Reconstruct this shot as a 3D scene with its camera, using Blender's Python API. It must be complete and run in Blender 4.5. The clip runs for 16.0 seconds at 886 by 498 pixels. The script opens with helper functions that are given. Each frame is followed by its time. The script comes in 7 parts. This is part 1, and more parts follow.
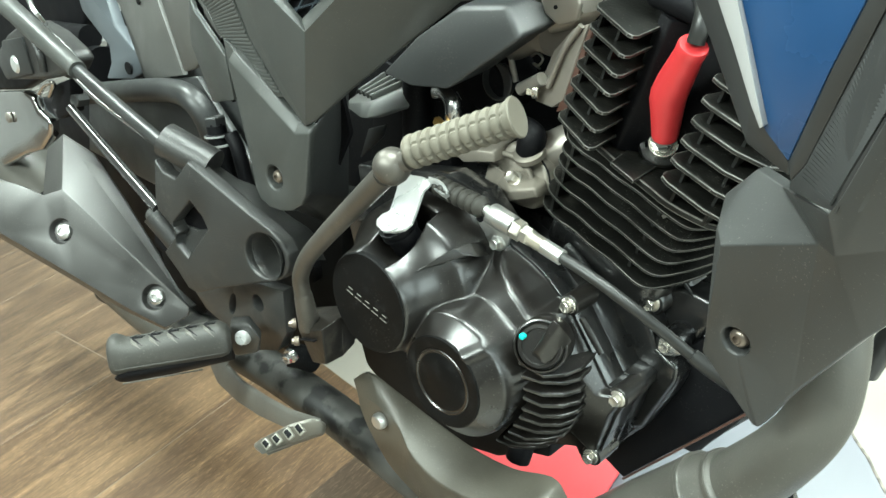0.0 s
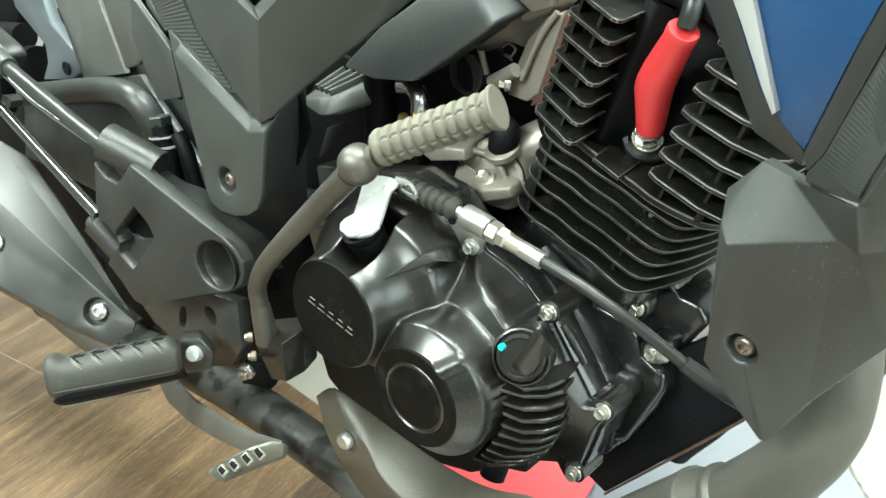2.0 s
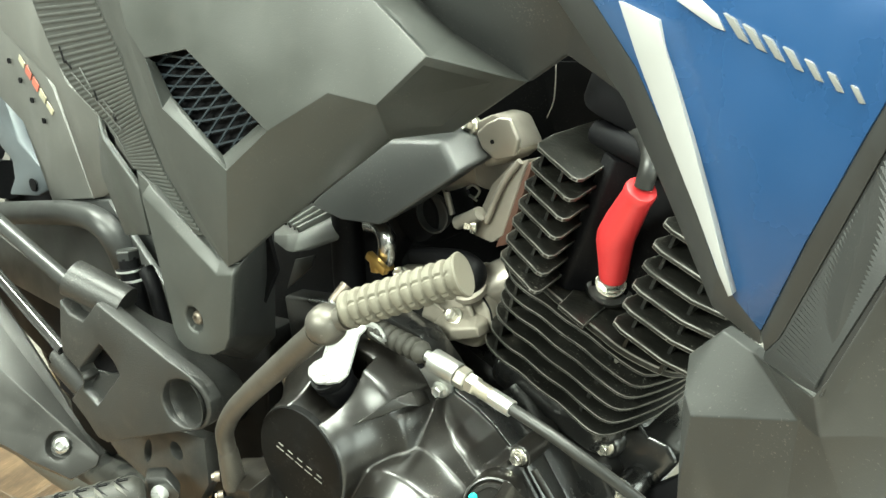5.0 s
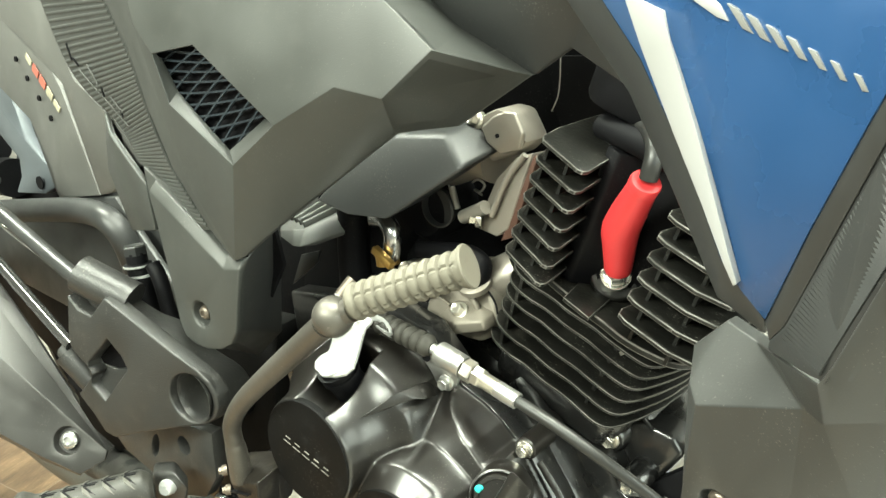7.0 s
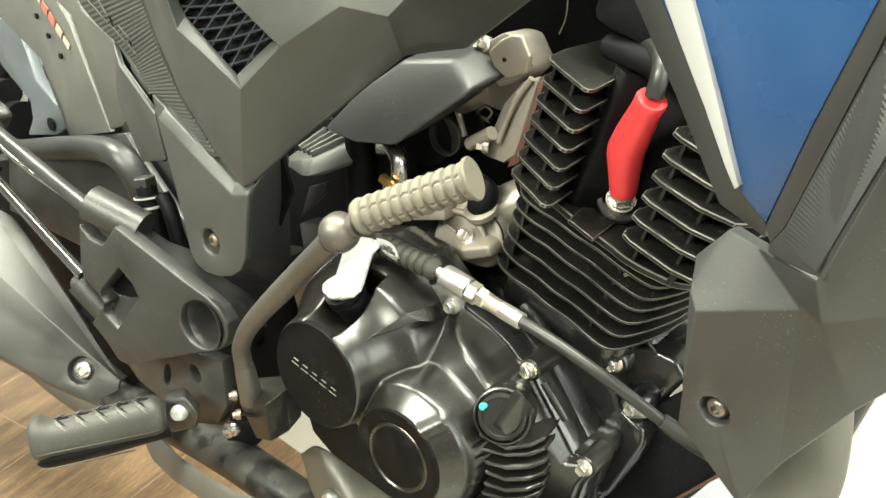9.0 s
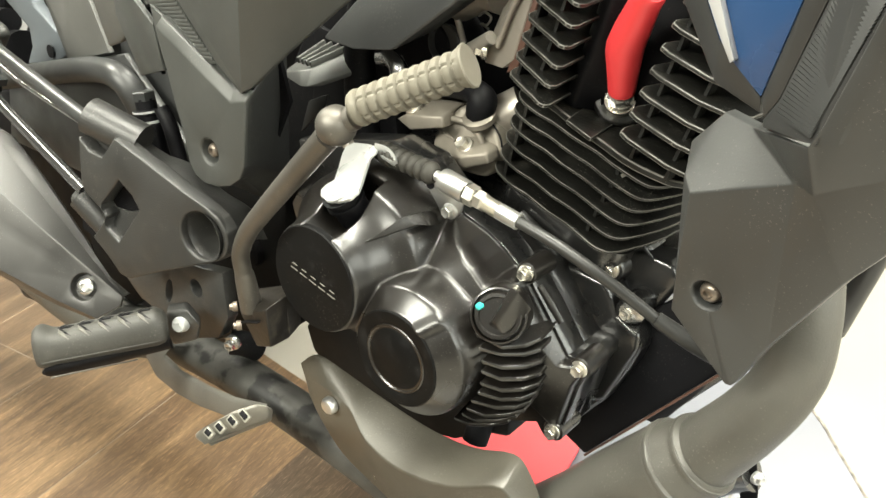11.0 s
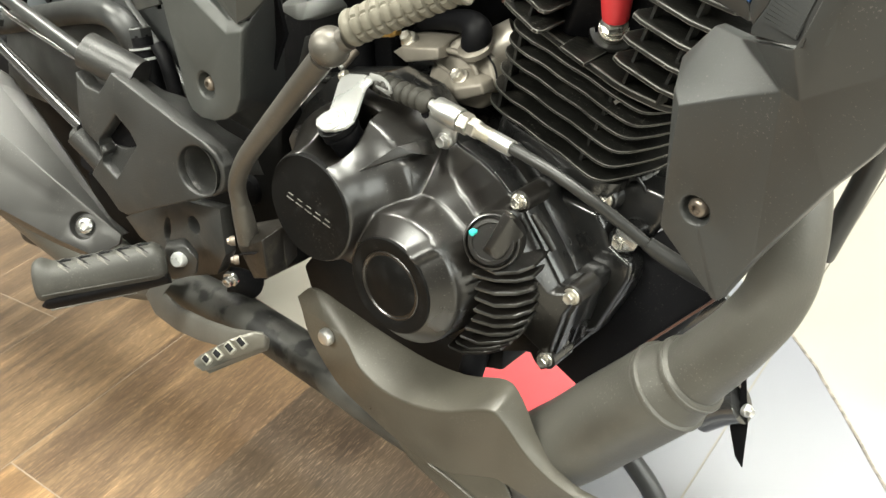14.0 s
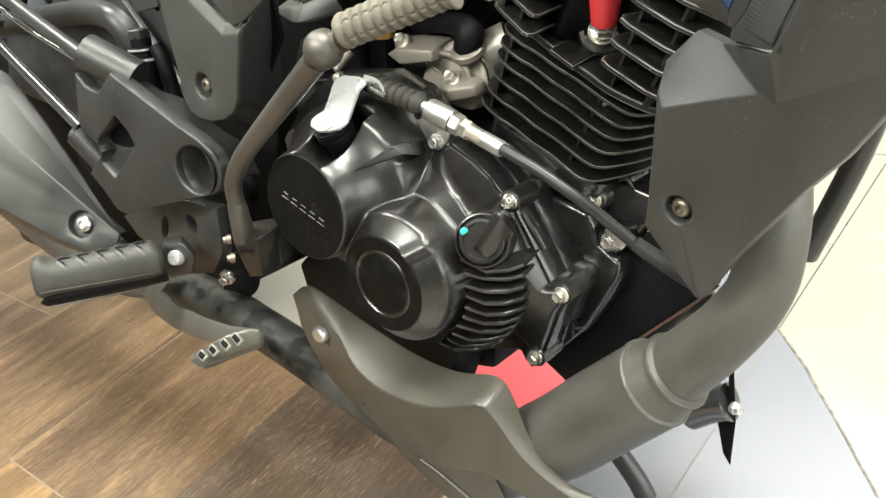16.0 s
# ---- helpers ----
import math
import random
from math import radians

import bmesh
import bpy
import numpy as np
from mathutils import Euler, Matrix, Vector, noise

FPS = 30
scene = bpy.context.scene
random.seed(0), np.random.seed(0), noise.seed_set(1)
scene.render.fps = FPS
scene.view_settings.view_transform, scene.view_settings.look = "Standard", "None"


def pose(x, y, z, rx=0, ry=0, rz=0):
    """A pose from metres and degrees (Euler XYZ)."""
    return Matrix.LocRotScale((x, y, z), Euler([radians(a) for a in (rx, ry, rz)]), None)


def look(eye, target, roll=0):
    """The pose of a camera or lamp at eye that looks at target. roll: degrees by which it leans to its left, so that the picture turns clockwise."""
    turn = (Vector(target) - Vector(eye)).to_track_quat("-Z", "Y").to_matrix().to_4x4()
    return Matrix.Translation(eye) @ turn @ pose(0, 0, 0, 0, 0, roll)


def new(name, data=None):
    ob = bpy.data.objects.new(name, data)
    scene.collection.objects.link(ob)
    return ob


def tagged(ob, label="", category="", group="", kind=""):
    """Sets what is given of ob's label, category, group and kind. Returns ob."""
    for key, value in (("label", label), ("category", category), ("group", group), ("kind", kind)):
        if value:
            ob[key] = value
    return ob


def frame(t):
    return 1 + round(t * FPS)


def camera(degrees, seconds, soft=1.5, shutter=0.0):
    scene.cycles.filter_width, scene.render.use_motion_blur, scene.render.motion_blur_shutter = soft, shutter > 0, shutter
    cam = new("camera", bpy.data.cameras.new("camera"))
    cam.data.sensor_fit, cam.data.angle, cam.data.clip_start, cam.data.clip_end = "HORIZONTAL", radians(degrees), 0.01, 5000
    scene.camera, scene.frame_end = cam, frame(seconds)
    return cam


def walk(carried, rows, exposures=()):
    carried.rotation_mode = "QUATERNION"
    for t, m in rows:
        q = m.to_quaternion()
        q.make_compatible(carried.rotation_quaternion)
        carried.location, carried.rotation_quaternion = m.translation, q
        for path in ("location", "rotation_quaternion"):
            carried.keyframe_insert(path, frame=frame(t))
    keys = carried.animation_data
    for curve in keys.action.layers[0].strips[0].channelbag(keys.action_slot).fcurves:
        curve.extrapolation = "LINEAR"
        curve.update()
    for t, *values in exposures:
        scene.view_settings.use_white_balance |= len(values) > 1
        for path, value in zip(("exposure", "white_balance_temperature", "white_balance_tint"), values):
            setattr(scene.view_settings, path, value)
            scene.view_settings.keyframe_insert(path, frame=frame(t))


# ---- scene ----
cam = camera(54.9, 16.0)
METRES, EYE, TILT, LEAN, TURN = 0.25, 0.81, -27.1, 13.9, 42.8
ROWS = [
    (0.0, 0.0, 0.0, 0.0, 0.0, 0.0, 0.0),
    (0.5, -0.0158, 0.0858, 0.0047, -0.88, 0.14, 0.19),
    (1.0, -0.028, 0.1428, 0.0039, -1.71, 0.24, 0.39),
    (1.5, -0.0431, 0.1994, 0.002, -2.62, 0.29, 0.68),
    (2.0, -0.0555, 0.2146, -0.0002, -3.21, 0.32, 0.98),
    (2.5, -0.0616, 0.2353, 0.0081, -3.86, 0.7, 1.33),
    (3.0, -0.0555, 0.2376, 0.0379, -4.39, 1.6, 1.56),
    (3.5, -0.0534, 0.225, 0.0804, -4.75, 2.83, 1.72),
    (4.0, -0.0476, 0.2112, 0.1283, -4.87, 3.58, 1.89),
    (4.5, -0.044, 0.1926, 0.1816, -5.05, 4.6, 1.99),
    (5.0, -0.0449, 0.1811, 0.2168, -5.17, 5.3, 2.08),
    (7.5, -0.0516, 0.1641, 0.1828, -4.75, 5.18, 2.23),
    (8.0, -0.0522, 0.159, 0.1603, -4.54, 4.66, 2.15),
    (8.5, -0.0475, 0.1592, 0.1228, -4.35, 3.73, 2.04),
    (9.0, -0.0387, 0.1588, 0.0742, -4.11, 2.75, 1.87),
    (11.5, -0.0154, 0.1525, -0.1219, -3.74, -0.69, 1.63),
    (12.0, -0.0069, 0.1523, -0.1469, -3.66, -1.11, 1.62),
    (12.5, -0.0031, 0.1528, -0.1728, -3.68, -1.62, 1.63),
    (13.0, -0.0028, 0.1473, -0.1903, -3.65, -2.04, 1.63),
    (13.5, -0.0051, 0.1284, -0.2054, -3.66, -2.28, 1.54),
    (14.0, -0.0034, 0.1233, -0.2177, -3.69, -2.41, 1.48),
    (14.5, -0.0007, 0.1143, -0.2312, -3.78, -2.49, 1.38),
    (15.0, 0.0075, 0.1035, -0.2355, -3.79, -2.45, 1.34),
    (15.5, 0.0123, 0.0915, -0.2315, -3.78, -2.41, 1.31),
    (16.0, 0.0169, 0.0701, -0.224, -3.74, -2.33, 1.29),
]
walk(cam, [(t, pose(0, 0, EYE, TILT, LEAN, TURN) @ pose(METRES * x, METRES * y, METRES * z, 90 + pitch, roll, yaw)) for t, x, y, z, yaw, pitch, roll in ROWS],
     [(0.0, 0.28, 6050, -10), (2.5, 0.41, 6200, -10), (4.0, 0.63, 6500, -11), (5.0, 0.60, 6650, -11), (7.5, 0.66, 6950, -8), (9.0, 0.63, 7150, -3), (11.5, 0.43, 7050, 2), (13.0, 0.38, 7000, 2), (14.5, 0.23, 6800, 2), (16.0, 0.18, 6700, 3)])

# ---- light: a white showroom ceiling with panel lamps, and an added side fill ----
world = bpy.data.worlds.new("world")
scene.world = world
world.use_nodes = True
world.node_tree.nodes["Background"].inputs[0].default_value = (0.9, 0.95, 1.0, 1)
world.node_tree.nodes["Background"].inputs[1].default_value = 0.3
scene.view_settings.exposure = 0.0


def panel_or_fill_lamp(x, y, z, sx, sy, watts, target, colour=(1.0, 0.985, 0.96)):
    data = bpy.data.lights.new("panel_or_fill_lamp", "AREA")
    data.shape, data.size, data.size_y, data.energy, data.color = "RECTANGLE", sx, sy, watts, colour
    ob = new("panel_or_fill_lamp", data)
    ob.matrix_world = look((x, y, z), target)
    return ob


for lx, ly, watts in ((-2.2, 0.6, 90), (0.0, 0.6, 90), (0.9, 1.2, 110), (-0.95, -1.75, 150), (0.7, -2.0, 80), (-1.0, 3.0, 90)):
    panel_or_fill_lamp(lx, ly, 2.93, 1.4, 0.7, watts, (lx, ly, 0))
# broad cool fill added before the east wall; no such source is known
panel_or_fill_lamp(3.9, 1.0, 1.45, 6.0, 2.5, 230, (-0.5, 0.9, 1.0), (0.96, 0.98, 1.0))


# ---- materials ----
def material(name, colour, rough=0.5, metal=0.0, grain=300.0, bump=0.1, vary=0.15, coat=0.0, wear=0.0, wear_edge=(0.56, 0.74), wear_scale=60.0, wear_colour=(0.3, 0.28, 0.25), spec=0.5, scale2=14.0, rough_vary=0.12, coat_rough=0.16, dust=0.0):
    m = bpy.data.materials.new(name)
    m.use_nodes = True
    nt = m.node_tree
    b = nt.nodes["Principled BSDF"]
    tc = nt.nodes.new("ShaderNodeTexCoord")
    fine = nt.nodes.new("ShaderNodeTexNoise")
    fine.inputs["Scale"].default_value = grain
    fine.inputs["Detail"].default_value = 3
    broad = nt.nodes.new("ShaderNodeTexNoise")
    broad.inputs["Scale"].default_value = scale2
    broad.inputs["Detail"].default_value = 6
    for n in (fine, broad):
        nt.links.new(tc.outputs["Object"], n.inputs["Vector"])
    ramp = nt.nodes.new("ShaderNodeMapRange")
    ramp.inputs["From Min"].default_value, ramp.inputs["From Max"].default_value = 0.3, 0.7
    ramp.inputs["To Min"].default_value, ramp.inputs["To Max"].default_value = 1 - vary, 1 + vary
    nt.links.new(broad.outputs["Fac"], ramp.inputs["Value"])
    hsv = nt.nodes.new("ShaderNodeHueSaturation")
    hsv.inputs["Color"].default_value = (*colour, 1)
    nt.links.new(ramp.outputs["Result"], hsv.inputs["Value"])
    out = hsv.outputs["Color"]
    if wear:
        spots = nt.nodes.new("ShaderNodeTexNoise")
        spots.inputs["Scale"].default_value, spots.inputs["Detail"].default_value = wear_scale, 8
        nt.links.new(tc.outputs["Object"], spots.inputs["Vector"])
        cut = nt.nodes.new("ShaderNodeMapRange")
        cut.inputs["From Min"].default_value, cut.inputs["From Max"].default_value = wear_edge
        cut.inputs["To Max"].default_value = wear
        nt.links.new(spots.outputs["Fac"], cut.inputs["Value"])
        mix = nt.nodes.new("ShaderNodeMix")
        mix.data_type = "RGBA"
        nt.links.new(cut.outputs["Result"], mix.inputs["Factor"])
        nt.links.new(out, mix.inputs[6])
        mix.inputs[7].default_value = (*wear_colour, 1)
        out = mix.outputs[2]
    if dust:
        specks = nt.nodes.new("ShaderNodeTexNoise")
        specks.inputs["Scale"].default_value, specks.inputs["Detail"].default_value = 620.0, 3
        patch = nt.nodes.new("ShaderNodeTexNoise")
        patch.inputs["Scale"].default_value, patch.inputs["Detail"].default_value = 22.0, 3
        for n in (specks, patch):
            nt.links.new(tc.outputs["Object"], n.inputs["Vector"])
        both = nt.nodes.new("ShaderNodeMath")
        both.operation = "MULTIPLY_ADD"
        nt.links.new(patch.outputs["Fac"], both.inputs[0])
        both.inputs[1].default_value = 0.35
        nt.links.new(specks.outputs["Fac"], both.inputs[2])
        cut2 = nt.nodes.new("ShaderNodeMapRange")
        cut2.inputs["From Min"].default_value, cut2.inputs["From Max"].default_value = 0.84, 0.92
        cut2.inputs["To Max"].default_value = dust
        nt.links.new(both.outputs[0], cut2.inputs["Value"])
        mix2 = nt.nodes.new("ShaderNodeMix")
        mix2.data_type = "RGBA"
        nt.links.new(cut2.outputs["Result"], mix2.inputs["Factor"])
        nt.links.new(out, mix2.inputs[6])
        mix2.inputs[7].default_value = (0.34, 0.32, 0.28, 1)
        out = mix2.outputs[2]
    nt.links.new(out, b.inputs["Base Color"])
    rr = nt.nodes.new("ShaderNodeMapRange")
    rr.inputs["From Min"].default_value, rr.inputs["From Max"].default_value = 0.3, 0.7
    rr.inputs["To Min"].default_value, rr.inputs["To Max"].default_value = max(0.03, rough - rough_vary), min(1.0, rough + rough_vary)
    nt.links.new(broad.outputs["Fac"], rr.inputs["Value"])
    nt.links.new(rr.outputs["Result"], b.inputs["Roughness"])
    b.inputs["Metallic"].default_value = metal
    b.inputs["Coat Weight"].default_value = coat
    b.inputs["Coat Roughness"].default_value = coat_rough
    b.inputs["Specular IOR Level"].default_value = spec
    if bump:
        bn = nt.nodes.new("ShaderNodeBump")
        bn.inputs["Strength"].default_value, bn.inputs["Distance"].default_value = bump, 0.0006
        nt.links.new(fine.outputs["Fac"], bn.inputs["Height"])
        nt.links.new(bn.outputs["Normal"], b.inputs["Normal"])
    return m


GLOSS = material("black_gloss_paint", (0.007, 0.006, 0.005), 0.33, spec=0.6, bump=0.03, grain=500, rough_vary=0.07, coat=0.5, coat_rough=0.18, wear=0.10, wear_colour=(0.10, 0.09, 0.08), dust=0.18)
DISC = material("black_satin_disc", (0.004, 0.004, 0.004), 0.55, spec=0.13, bump=0.08, wear=0.08, wear_colour=(0.1, 0.1, 0.1), dust=0.10)
DISC2 = material("highlit_embossed_mark", (0.16, 0.155, 0.14), 0.3, bump=0.05)
CASE = material("black_engine_paint", (0.008, 0.008, 0.008), 0.30, spec=0.55, coat=0.8, coat_rough=0.12, bump=0.2, grain=350, wear=0.2, wear_colour=(0.06, 0.05, 0.04), dust=0.16)
FIN = material("black_fin_paint", (0.007, 0.007, 0.006), 0.40, spec=0.4, bump=0.6, grain=260, vary=0.4, wear=0.25, wear_colour=(0.06, 0.055, 0.046), dust=0.42)
# pale fin edges: worn paint, plus edge highlights put into the colour
FIN_EDGE = material("worn_highlit_fin_edge", (0.13, 0.125, 0.115), 0.40, metal=0.2, bump=0.4, vary=0.5, scale2=40.0, wear=0.9, wear_colour=(0.01, 0.01, 0.01))
DULL = material("dull_black_paint", (0.005, 0.005, 0.005), 0.6, spec=0.2, bump=0.15)
# black parts, and black sheets that put shade into hollows and gaps
DARK = material("deep_black_and_shade", (0.004, 0.004, 0.005), 0.6, spec=0.16, bump=0.1, dust=0.08)
PLASTIC = material("charcoal_plastic", (0.044, 0.046, 0.043), 0.45, spec=0.55, bump=0.13, grain=900, vary=0.08, wear=0.1, wear_colour=(0.10, 0.095, 0.085), dust=0.12)
# dusty plastic with a lighter base that paints in the reflected light
TAIL = material("dusty_sheen_plastic", (0.100, 0.100, 0.094), 0.5, bump=0.2, grain=900, vary=0.1, wear=0.15, wear_colour=(0.2, 0.19, 0.17), dust=0.20)
PLASTIC2 = material("dark_charcoal_plastic", (0.028, 0.029, 0.029), 0.44, spec=0.6, bump=0.09, grain=900, vary=0.08, dust=0.16)
SHROUD = material("satin_charcoal_shroud", (0.034, 0.035, 0.034), 0.44, spec=0.6, bump=0.09, grain=900, vary=0.08, dust=0.18)
HANGER = material("grey_black_cast_alloy", (0.026, 0.026, 0.025), 0.42, spec=0.65, metal=0.0, bump=0.5, grain=600, vary=0.12, wear=0.12, wear_colour=(0.12, 0.11, 0.09), dust=0.25)
BARREL = material("matt_exhaust_paint", (0.074, 0.071, 0.062), 0.45, metal=0.2, spec=0.6, bump=0.25, grain=700, vary=0.2, wear=0.2, wear_colour=(0.1, 0.09, 0.075), dust=0.20)
FLAKED = material("flaking_black_pipe_paint", (0.060, 0.059, 0.054), 0.5, metal=0.2, bump=0.25, grain=500, vary=0.35, wear=0.9, wear_edge=(0.53, 0.59), wear_scale=26.0, wear_colour=(0.008, 0.008, 0.008), scale2=30)
SHIELD = material("matt_olive_shield_paint", (0.066, 0.061, 0.049), 0.38, metal=0.15, spec=0.65, bump=0.3, grain=600, vary=0.22, wear=0.15, wear_colour=(0.035, 0.032, 0.027), dust=0.2)
SCREW = material("dull_bronze_screw", (0.20, 0.17, 0.14), 0.38, metal=0.7, bump=0.1)
GRILLE = material("blue_black_mesh", (0.022, 0.029, 0.036), 0.35, bump=0.05)
RECT = material("grey_cast_rectifier", (0.080, 0.081, 0.077), 0.45, metal=0.1, bump=0.25, grain=500)
SILENCER = material("satin_grey_heat_cover", (0.052, 0.051, 0.049), 0.40, metal=0.35, spec=0.6, bump=0.12, grain=700, vary=0.15, dust=0.15)
CHROMEBLACK = material("gloss_black_tube", (0.03, 0.03, 0.03), 0.16, spec=0.9, bump=0.03, coat=0.6)
EYE_FLOOR = material("lit_olive_floor", (0.11, 0.105, 0.085), 0.5, metal=0.2, bump=0.2, vary=0.3)
ALU = material("cast_aluminium", (0.36, 0.33, 0.29), 0.46, metal=0.6, bump=0.4, grain=240, vary=0.12, wear=0.15, wear_colour=(0.16, 0.14, 0.11))
MOTOR = material("dull_olive_cast_alloy", (0.235, 0.212, 0.178), 0.48, metal=0.4, bump=0.4, grain=240, vary=0.14, wear=0.2, wear_colour=(0.12, 0.105, 0.08))
ALU2 = material("painted_grey_alloy", (0.30, 0.28, 0.25), 0.4, metal=0.5, bump=0.25, grain=400, vary=0.1)
ZINC = material("zinc_plated_steel", (0.58, 0.58, 0.56), 0.3, metal=0.9, bump=0.15, grain=300, wear=0.12, wear_colour=(0.35, 0.3, 0.2))
WHITEMETAL = material("bright_plated_lever", (0.60, 0.61, 0.60), 0.32, metal=0.5, bump=0.15, grain=300)
GOLD = material("gold_passivated_steel", (0.63, 0.60, 0.53), 0.3, metal=0.85, bump=0.2, grain=300)
STEEL = material("dark_steel_lever", (0.108, 0.100, 0.088), 0.40, metal=0.6, bump=0.25, grain=200, vary=0.3, wear=0.2, wear_colour=(0.05, 0.045, 0.04), dust=0.25)
CLAMP = material("oily_black_forging", (0.014, 0.012, 0.010), 0.42, spec=0.3, bump=0.4, grain=260, vary=0.3, wear=0.3, wear_colour=(0.12, 0.105, 0.08))
CHROME = material("polished_steel", (0.55, 0.55, 0.55), 0.18, metal=1.0, bump=0.05)
RUBBER = material("black_rubber", (0.034, 0.033, 0.029), 0.55, bump=0.3, grain=400, vary=0.25, wear=0.25, wear_colour=(0.075, 0.07, 0.058), dust=0.18)
# lighter rubber that paints the highlights along the tread grooves
RUBBER2 = material("highlit_rubber_edge", (0.085, 0.082, 0.070), 0.55, bump=0.2)
TOE = material("worn_cast_alloy", (0.16, 0.153, 0.132), 0.45, metal=0.3, bump=0.3, grain=400, vary=0.25, wear=0.4, wear_colour=(0.07, 0.066, 0.056))
TOE2 = material("bare_alloy_edge", (0.25, 0.24, 0.205), 0.45, metal=0.4, bump=0.2)
BELLOWS = material("dusty_black_rubber", (0.034, 0.032, 0.027), 0.55, bump=0.3, grain=300, vary=0.3, wear=0.4, wear_colour=(0.02, 0.02, 0.018))
TUBE = material("black_painted_tube", (0.022, 0.023, 0.023), 0.42, bump=0.05, coat=0.2)
CABLE = material("black_cable_sheath", (0.022, 0.022, 0.021), 0.4, bump=0.1)
GRIP = material("beige_dusty_rubber", (0.146, 0.135, 0.108), 0.65, bump=0.35, grain=350, vary=0.12, wear=0.3, wear_colour=(0.11, 0.095, 0.07), spec=0.3)
REDRUBBER = material("red_rubber", (0.55, 0.036, 0.042), 0.42, bump=0.12, grain=300, vary=0.06)
BLUE = material("metallic_blue_paint", (0.020, 0.067, 0.178), 0.3, metal=0.2, bump=0.0, vary=0.04, coat=0.6)
WHITE = material("white_decal", (0.33, 0.33, 0.33), 0.4, bump=0.0, vary=0.03)
BLACKTRIM = material("black_trim", (0.03, 0.031, 0.031), 0.45, bump=0.1, vary=0.06)
BROWN = material("rusty_brown_gasket", (0.085, 0.040, 0.028), 0.6, bump=0.3)
CYAN = material("cyan_paint_mark", (0.05, 0.55, 0.5), 0.5, bump=0.0)
BRASS = material("brass", (0.6, 0.38, 0.12), 0.3, metal=0.9, bump=0.1)
SILVERWHEEL = material("silver_blue_alloy", (0.095, 0.108, 0.120), 0.45, metal=0.1, bump=0.1)
SILVERINK = material("silver_grey_ink", (0.23, 0.23, 0.225), 0.4, bump=0.0, vary=0.05)
CREAM = material("cream_ink", (0.42, 0.38, 0.27), 0.5, bump=0.0, vary=0.25, wear=0.8, wear_colour=(0.12, 0.12, 0.11))
REDINK = material("faded_red_ink", (0.5, 0.13, 0.09), 0.5, bump=0.0, vary=0.25, wear=0.8, wear_colour=(0.12, 0.12, 0.11))
REDMAT = material("red_mat", (0.54, 0.075, 0.085), 0.75, bump=0.3, grain=500, vary=0.08, spec=0.2)
TILE = material("cream_tile", (0.275, 0.256, 0.223), 0.25, bump=0.02, vary=0.03, scale2=3.0)
TILE2 = material("grey_tile", (0.150, 0.155, 0.178), 0.30, bump=0.02, vary=0.05, scale2=2.0, rough_vary=0.03)
GROUT = material("grout", (0.18, 0.17, 0.15), 0.8, bump=0.2)
WALL2 = material("dim_reflection_wall", (0.16, 0.16, 0.165), 0.7, bump=0.1, grain=120, vary=0.03)
CEIL = material("grey_ceiling_paint", (0.40, 0.40, 0.39), 0.8, bump=0.1, grain=120, vary=0.03)
WALL = material("pale_wall_paint", (0.48, 0.48, 0.47), 0.7, bump=0.1, grain=120, vary=0.03)


